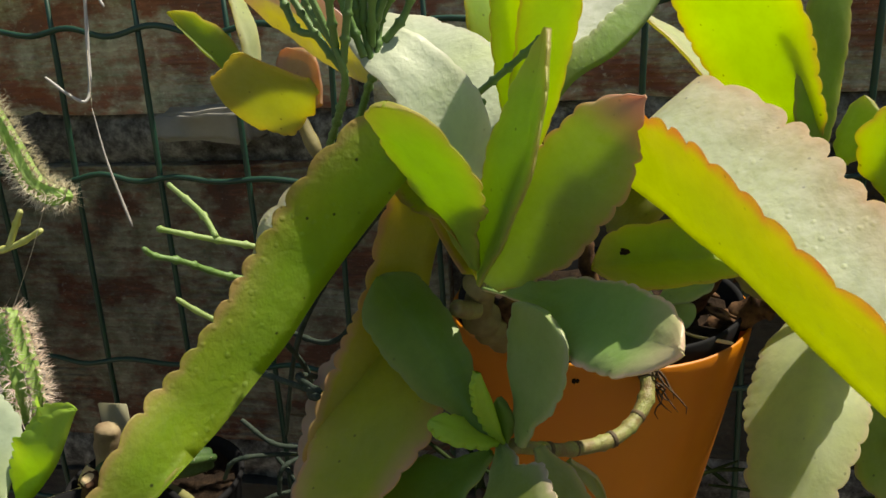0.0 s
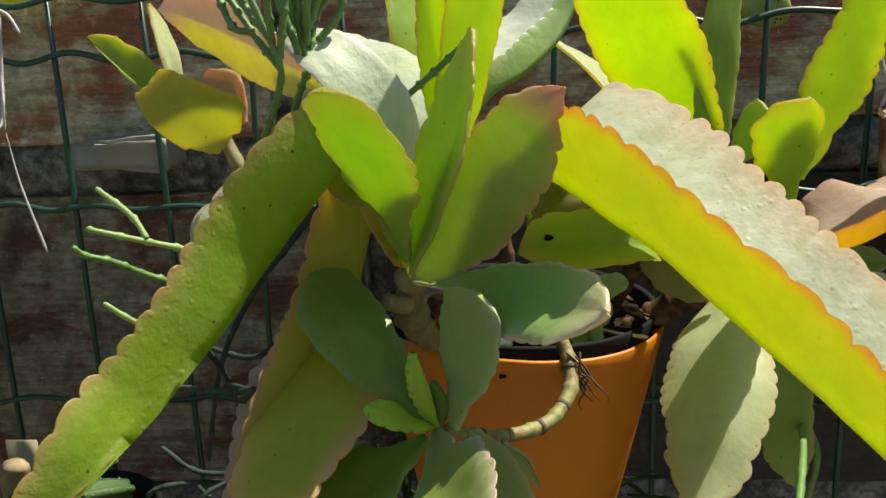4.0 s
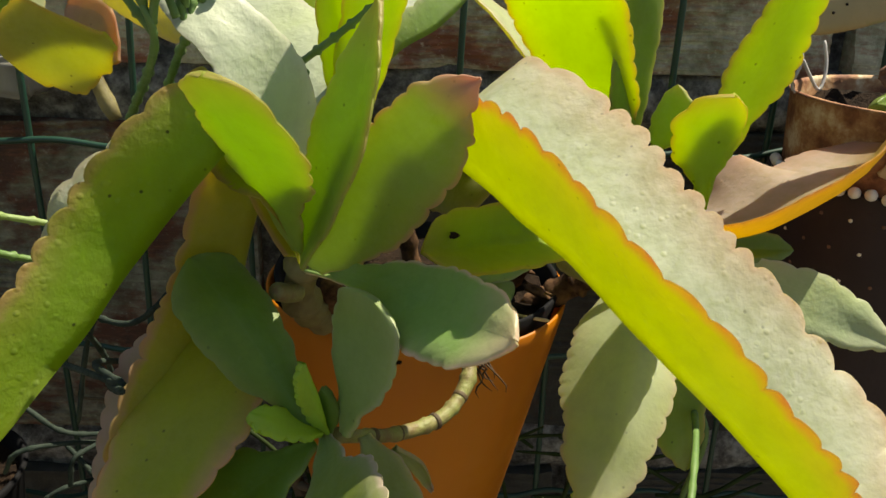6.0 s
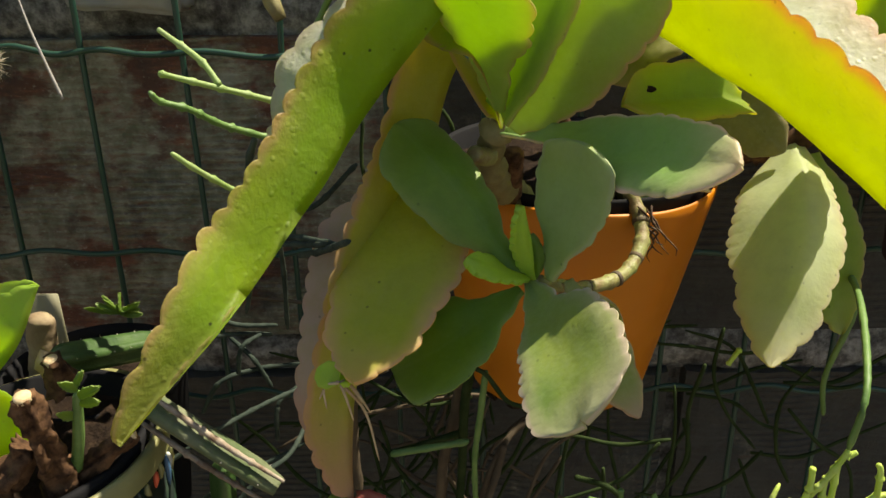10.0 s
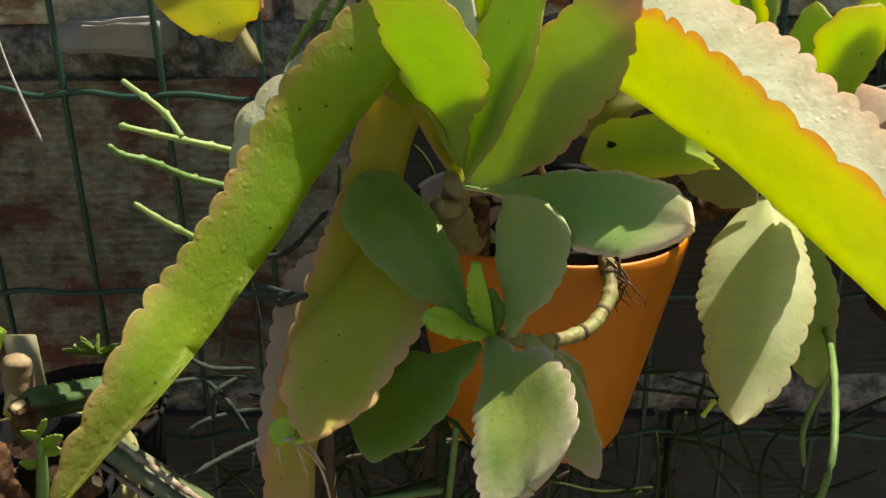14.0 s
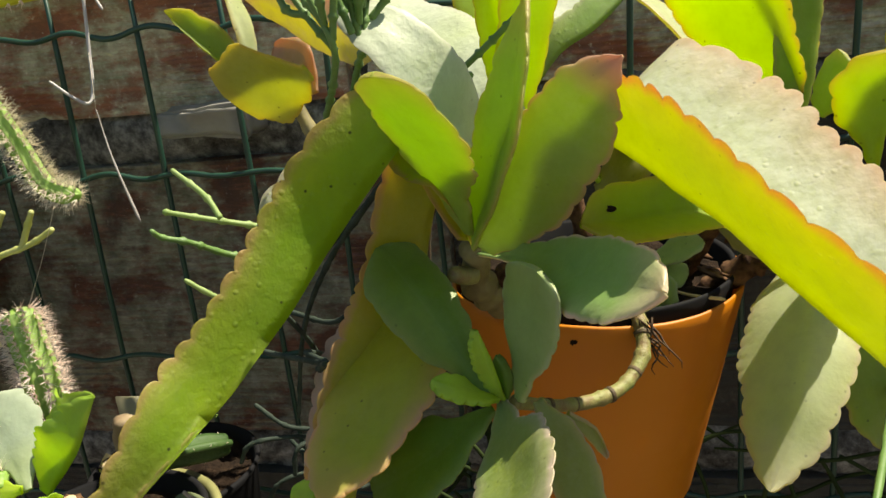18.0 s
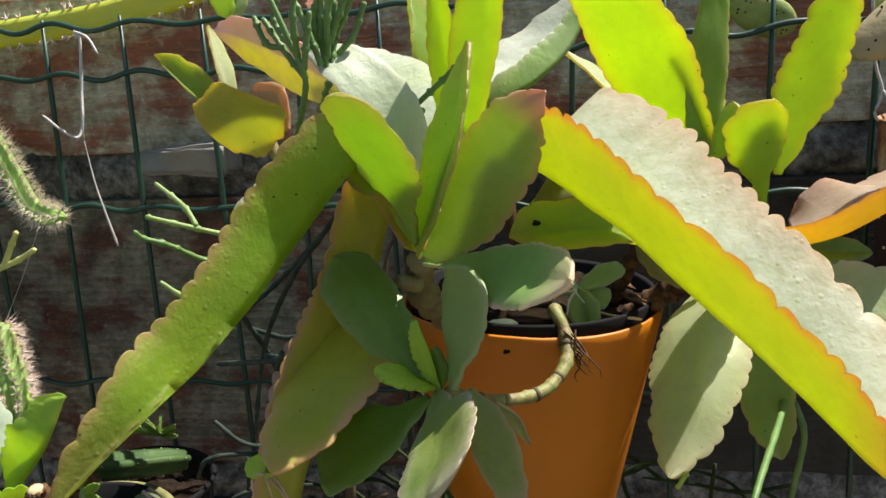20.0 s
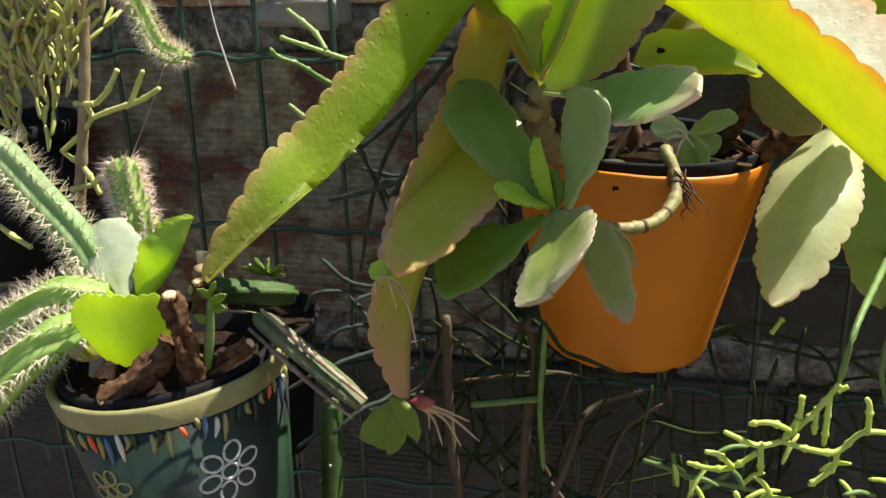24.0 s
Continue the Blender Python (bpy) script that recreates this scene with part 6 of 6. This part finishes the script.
for x, y in ((60, 300), (95, 240), (120, 170), (150, 110), (40, 200), (150, 40), (110, 60), (20, 120), (60, 70), (85, 130), (30, 260), (120, 100), (70, 170), (10, 60), (0, 20), (40, 20), (90, 20), (130, 0), (60, 120), (-10, 150), (10, 200), (100, 180), (50, 240), (75, 210), (25, 160), (105, 130), (135, 150), (45, 90), (80, 60), (115, 30), (20, 40), (70, 0), (5, 90), (90, 270)):
    p = Vector((-0.3610, 0.4450, 1.1810)) + (Vector((-0.3150, 0.4450, 1.1800)) - Vector((-0.3610, 0.4450, 1.1810))) * (x / 100) + (Vector((-0.3700, 0.4450, 1.1420)) - Vector((-0.3610, 0.4450, 1.1810))) * (y / 100)
    twigs(p, Vector((rnd.uniform(-0.5, 0.2), rnd.uniform(-0.3, 0.3), 0.9)).normalized(), 3)

# ---- thorny stem on top of the fence ----
thorny = thing("climbing_cactus", (-0.2170, 0.5300, 1.2670), "yellow-green three-ribbed climbing cactus stem along the fence top", "cactus")
column(thorny, [(-0.4620, 0.5350, 1.2440), (-0.3090, 0.5350, 1.2580), (-0.2370, 0.5350, 1.2645), (-0.1800, 0.5350, 1.2735), (-0.1220, 0.5400, 1.2880)], 0.0108, 3, M_CACTUS_YELLOW, M_SPINE_PINK, 0.0065, 0.011, 7, 12, 0.42, 0.0006)

# ---- wire tie and dry twig on the fence ----
tie = tube("wire_tie", [(-0.2390, 0.5150, 1.2570), (-0.2340, 0.5120, 1.2500), (-0.2370, 0.5100, 1.2180), (-0.2370, 0.5050, 1.1960), (-0.2390, 0.5000, 1.1860), (-0.2470, 0.4950, 1.1920), (-0.2560, 0.4900, 1.2030)], [0.0010, 0.0012, 0.0009], M_TIE, None, sides=8, count=40)
tagged(tie, "grey twisted wire tie on the fence", "wire tie")
tagged(tube("wire_tie", [(-0.2390, 0.5140, 1.2570), (-0.2270, 0.5100, 1.2520), (-0.2200, 0.5080, 1.2410)], [0.0010, 0.0009], M_TIE, None, sides=8, count=14), "bent grey end of a wire tie", "wire tie")
tagged(tube("dry_twig", [(-0.2220, 0.4800, 1.1850), (-0.2120, 0.4700, 1.1550), (-0.1970, 0.4600, 1.1180)], [0.0003, 0.0007, 0.0010], M_DRY, None, sides=7, count=18), "thin pale dry twig hanging on a thread", "twig")

tagged(tube("thread", [(-0.2220, 0.4800, 1.1850), (-0.2240, 0.4860, 1.2010), (-0.2310, 0.5000, 1.2170)], 0.00018, M_SPINE, None, sides=5, count=10), "hair-thin pale spider thread", "thread")
tagged(tube("thread", [(-0.2330, 0.4360, 1.1390), (-0.2520, 0.4370, 1.1050), (-0.2730, 0.4360, 1.0690)], 0.00018, M_SPINE, None, sides=5, count=14), "hair-thin pale spider thread", "thread")

# ---- rusty tin with pearls and the cactus pad ----
TIN = Vector((0.322, 0.462, 1.176))
tin = thing("tin_pot", TIN + Vector((0, 0, -0.12)), "rusty tin used as a pot, with a string of pearls", "flower pot")
bm = lathe([(0.0, -0.16), (0.050, -0.16), (0.0555, -0.042), (0.0575, 0.0), (0.0585, 0.0015), (0.0572, 0.0022), (0.0560, 0.0), (0.049, -0.15)], 64, 0.012)
for v in bm.verts:
    v.co *= 1 + 0.012 * noise.noise(v.co * 60)
bmesh.ops.translate(bm, verts=bm.verts, vec=TIN)
part("body", bm, M_RUST, tin)
bm = lathe([(0.0520, -0.163), (0.0574, -0.040), (0.0568, -0.038), (0.0510, -0.163)], 64)
bmesh.ops.translate(bm, verts=bm.verts, vec=TIN)
part("wrapper", bm, M_CLOTH, tin, "dark cloth wrapper with small pale dots")
a = radians(-112)
bm = lump(0.0125, (1.25, 0.10, 0.62), 0.5, 5, 3)
bmesh.ops.rotate(bm, verts=bm.verts, matrix=Matrix.Rotation(a + math.pi / 2, 3, "Z"))
bmesh.ops.translate(bm, verts=bm.verts, vec=TIN + Vector((0.0560 * math.cos(a), 0.0560 * math.sin(a), -0.024)))
part("paint_remnant", bm, plain("old_label_paint", (0.52, 0.40, 0.22), 0.6, 0.4, 120, 0.4), tin, "cream remnant of paint on rust")
for k in range(34):
    a = radians(-200 + k * 7.2)
    bm = bmesh.new()
    bmesh.ops.create_icosphere(bm, subdivisions=2, radius=0.0030)
    bmesh.ops.translate(bm, verts=bm.verts, vec=TIN + Vector((math.cos(a) * 0.0592, math.sin(a) * 0.0592, -0.0375 + 0.0006 * math.sin(k * 2.1))))
    part("pearl", bm, M_PEARL, tin)
for k in range(60):
    a, z = radians(-180 + (k % 12) * 15 + (k // 12 % 2) * 7), -0.052 - (k // 12) * 0.016
    bm = bmesh.new()
    bmesh.ops.create_icosphere(bm, subdivisions=1, radius=0.0012)
    r = 0.0572 + (z + 0.04) * 0.05
    bmesh.ops.translate(bm, verts=bm.verts, vec=TIN + Vector((math.cos(a) * r, math.sin(a) * r, z)))
    part("bead", bm, M_CHIP if k % 3 else M_PEARL, tin)
bm = soil_disc(0.055, 21, 0.008)
bmesh.ops.translate(bm, verts=bm.verts, vec=TIN + Vector((0, 0, -0.008)))
part("soil", bm, M_SOIL, tin)
tagged(tube("wire_hanger", [(0.2580, 0.4700, 1.2450), (0.2610, 0.4700, 1.2100), (0.2650, 0.4680, 1.1930), (0.2610, 0.4660, 1.1820), (0.2630, 0.4650, 1.1770)], [0.0009, 0.0009], M_TIE, None, sides=7, count=26), "thin pale wire hanger of the tin", "wire")
tagged(tube("wire_hanger", [(0.2650, 0.4680, 1.1940), (0.2700, 0.4660, 1.1850), (0.2750, 0.4650, 1.1790), (0.2790, 0.4700, 1.1890), (0.2780, 0.4750, 1.2020)], [0.0009, 0.0009], M_TIE, None, sides=7, count=26), "thin pale wire hanger of the tin", "wire")
for k in range(7):
    c = tagged(part("dry_flower", lump(0.006, (1.2, 1, 0.7), 0.7, 40 + k), M_CHIP), "brown dried flower head in the tin", "flower", "dried flowers in the tin")
    c.location = Vector((0.3060, 0.4500, 1.1850)) + Vector((0.004 * (k % 3), 0.004 * (k % 2), 0.004 * (k // 3)))
dark_plant = thing("succulent_plant", (0.3000, 0.4400, 1.1760), "dark thick-leaved succulent in the tin", "plant")
leaf(dark_plant, [(0.3210, 0.4500, 1.1780), (0.3000, 0.4400, 1.1790), (0.2850, 0.4300, 1.1780)], (0.3030, 0.4450, 1.1820), (0.2980, 0.4350, 1.1760), OVATE, M_BLADE_BLUE, 0.01, 0.0002, thick=0.006, seed=90)

pads = thing("prickly_pear", (0.2960, 0.4200, 1.2430), "scarred green and tan prickly pear pads", "cactus")


def pad(a, b, width, thick, tilt=0.0, skin=M_PAD):
    a, b = Vector(a), Vector(b)
    bm = bmesh.new()
    bmesh.ops.create_uvsphere(bm, u_segments=32, v_segments=20, radius=1)
    d = (b - a).normalized()
    side = d.cross(Vector((0, -1, tilt)).normalized()).normalized()
    nrm = d.cross(side)
    half = (b - a).length / 2
    mid = (a + b) / 2
    for v in bm.verts:
        c = v.co.copy()
        w = width * (1 + 0.15 * c.x) * (1 + 0.05 * noise.noise(c * 2))
        v.co = mid + d * c.x * half + side * c.y * w + nrm * c.z * thick
    ob = part("pad", bm, skin, pads)
    rnd = random.Random(int(width * 1e5))
    for k in range(22):
        u, w = rnd.uniform(-0.85, 0.85), rnd.uniform(-0.8, 0.8)
        h = math.sqrt(max(0.02, 1 - u * u - w * w * 0.9))
        if u * u + w * w > 0.9:
            continue
        for sgn in (-1, 1):
            bm = lump(0.0007, (1, 1, 1), 0.4, k, 1)
            bmesh.ops.translate(bm, verts=bm.verts, vec=mid + d * u * half + side * w * width + nrm * sgn * h * thick)
            part("areole", bm, M_SOIL, ob)


pad((0.2310, 0.4160, 1.2150), (0.3200, 0.4300, 1.2570), 0.0175, 0.006, 0.4)
pad((0.1910, 0.5310, 1.2490), (0.2330, 0.5310, 1.2300), 0.0125, 0.005, 0.0, M_PAD_GREEN)
pad((0.2550, 0.4400, 1.2440), (0.2710, 0.4400, 1.2600), 0.010, 0.005, 0.0, M_PAD_GREEN)
bm = lump(0.005, (1, 1, 1.4), 0.2, 2)
bmesh.ops.translate(bm, verts=bm.verts, vec=Vector((0.2520, 0.4300, 1.2400)))
part("bud", bm, M_STICK_OLIVE, pads, "small olive bud")

# ---- far trees beyond the wall ----
def tree(at, height, spread, seed):
    rnd = random.Random(seed)
    ob = thing("tree", at, "leafy green garden tree beyond the wall", "tree", "trees beyond the wall")
    at = Vector(at)
    tube("trunk", [at, at + Vector((0.1, 0, height * 0.3)), at + Vector((0, 0.1, height * 0.6))], [0.14, 0.11, 0.07], M_BARK, ob)
    tips = []
    for k in range(9):
        s = at + Vector((0, 0, height * rnd.uniform(0.3, 0.6)))
        e = at + Vector((rnd.uniform(-1, 1) * spread, rnd.uniform(-1, 1) * spread, height * rnd.uniform(0.55, 0.98)))
        tube("limb", [s, s.lerp(e, 0.5) + Vector((0, 0, 0.1)), e], [0.05, 0.03, 0.012], M_BARK, ob)
        tips += [s.lerp(e, f) for f in (0.6, 0.8, 1.0)]
    bm = bmesh.new()
    for k in range(2600):
        c = rnd.choice(tips) + Vector((rnd.gauss(0, 1), rnd.gauss(0, 1), rnd.gauss(0, 0.8))) * spread * 0.26
        x = Vector((rnd.uniform(-1, 1), rnd.uniform(-1, 1), rnd.uniform(-1, 1))).normalized()
        y = x.orthogonal().normalized()
        w = rnd.uniform(0.035, 0.06)
        bm.faces.new([bm.verts.new(c + x * a * w * 1.6 + y * b * w) for a, b in ((-1, 0), (0, -0.6), (1, 0), (0, 0.6))])
    part("crown", bm, M_FARLEAF, ob, smooth=False)


for p, h, s, k in (((-2.6, 4.2, 0), 3.4, 1.1, 1), ((-4.4, 5.2, 0), 4.2, 1.4, 2), ((-1.0, 6.5, 0), 3.8, 1.3, 3), ((1.8, 5.6, 0), 3.2, 1.2, 4)):
    tree(p, h, s, k)

# ---- wall pieces ----
def brick_mesh(length, height, seed, mat):
    """A hollow brick: its face with horizontal grooves, worn and chipped."""
    bm = bmesh.new()
    grooves, cols = max(6, round(height / RIDGE_PITCH)), 34
    zs, ys = [], []
    for g in range(grooves):
        z0 = height * g / grooves
        d = height / grooves
        zs += [z0 + d * 0.10, z0 + d * 0.42, z0 + d * 0.60, z0 + d * 0.92]
        ys += [0.0012, 0.0012, 0.0, 0.0]
    zs, ys = [0.0] + zs + [height], [0.004] + ys + [0.004]
    grid = []
    for z, y in zip(zs, ys):
        row = []
        for c in range(cols + 1):
            x = length * (c / cols - 0.5)
            w = 0.0016 * noise.noise((x * 22 + seed * 7, z * 40, seed)) + 0.0012 * noise.noise((x * 70, z * 90, seed + 5))
            e = 0.004 if c in (0, cols) else 0
            chip = max(0.0, noise.noise((x * 14, z * 14, seed * 3.1)) - 0.35) * 0.02
            worn = max(0.0, min(1.0, 0.45 + 1.9 * noise.noise((x * 13, z * 20, seed + 2))))
            row.append(bm.verts.new((x, y * worn + w + e + chip, z)))
        grid.append(row)
    for r0, r1 in zip(grid, grid[1:]):
        for c in range(cols):
            bm.faces.new((r0[c], r0[c + 1], r1[c + 1], r1[c]))
    rim = [bm.verts.new((v.co.x, 0.045, v.co.z)) for v in (grid[0][0], grid[0][cols], grid[-1][cols], grid[-1][0])]
    bm.faces.new([*grid[0][::-1], rim[0], rim[1]])
    bm.faces.new([*grid[-1], rim[2], rim[3]])
    bm.faces.new([*[r[0] for r in grid], rim[3], rim[0]])
    bm.faces.new([*[r[cols] for r in grid][::-1], rim[1], rim[2]])
    bmesh.ops.recalc_face_normals(bm, faces=bm.faces)
    me = bpy.data.meshes.new("brick")
    bm.to_mesh(me)
    bm.free()
    me.materials.append(mat)
    return me


LENGTH = 0.40
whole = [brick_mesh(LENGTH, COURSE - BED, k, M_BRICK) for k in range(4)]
low = [brick_mesh(LENGTH, COURSE - BED, k + 4, M_BRICK_SHADED) for k in range(4)]
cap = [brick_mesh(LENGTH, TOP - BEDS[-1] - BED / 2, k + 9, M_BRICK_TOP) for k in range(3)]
base = brick_mesh(LENGTH, BEDS[0] - BED / 2, 20, M_BRICK_SHADED)
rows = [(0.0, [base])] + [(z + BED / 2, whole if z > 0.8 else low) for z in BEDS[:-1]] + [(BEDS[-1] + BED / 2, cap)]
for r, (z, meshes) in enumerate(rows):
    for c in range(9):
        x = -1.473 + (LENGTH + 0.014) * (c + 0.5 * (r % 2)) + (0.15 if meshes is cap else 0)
        # right part of this course takes the brick with shade in its colour
        in_shade = meshes is whole and x > 0.05
        ob = new("brick", (low if in_shade else meshes)[(c * 3 + r * 2) % len(meshes)])
        ob.location = (x, WALL_Y + 0.002 * ((c * 7 + r) % 3 - 1), z)
        ob.parent = wall
for k, z in enumerate(BEDS):
    bm = bmesh.new()
    n = 240
    prev = None
    for i in range(n + 1):
        x = -1.7 + 3.6 * i / n
        ring = []
        for zz, yy in ((-0.5, 0.012), (-0.25, 0.004), (0.0, 0.002), (0.3, 0.004), (0.5, 0.012)):
            w = 0.007 * noise.noise((x * 18, zz * 3, k)) + 0.004 * noise.noise((x * 60, zz * 5, k))
            ring.append(bm.verts.new((x, WALL_Y + yy + w, z + zz * (BED + 0.008) + 0.004 * noise.noise((x * 25, zz, k + 3)))))
        if prev:
            for j in range(4):
                bm.faces.new((prev[j], ring[j], ring[j + 1], prev[j + 1]))
        prev = ring
    part("mortar_bed", bm, M_MORTAR, wall)
bm = box(0.070, 0.05, 0.026, 0.003)
bmesh.ops.subdivide_edges(bm, edges=bm.edges[:], cuts=5, use_grid_fill=True)
for v in bm.verts:
    v.co.y += 0.010 * noise.noise(v.co * 40)
    v.co.z *= 0.55 + 0.45 * (v.co.x + 0.035) / 0.07
    v.co += Vector((0, 0, 0.003)) * noise.noise(v.co * 90)
bmesh.ops.translate(bm, verts=bm.verts, vec=Vector((-0.1840, 0.5560, 1.1630)))
part("mortar_ledge", bm, M_LEDGE, wall, "grey squeezed-out mortar ledge")
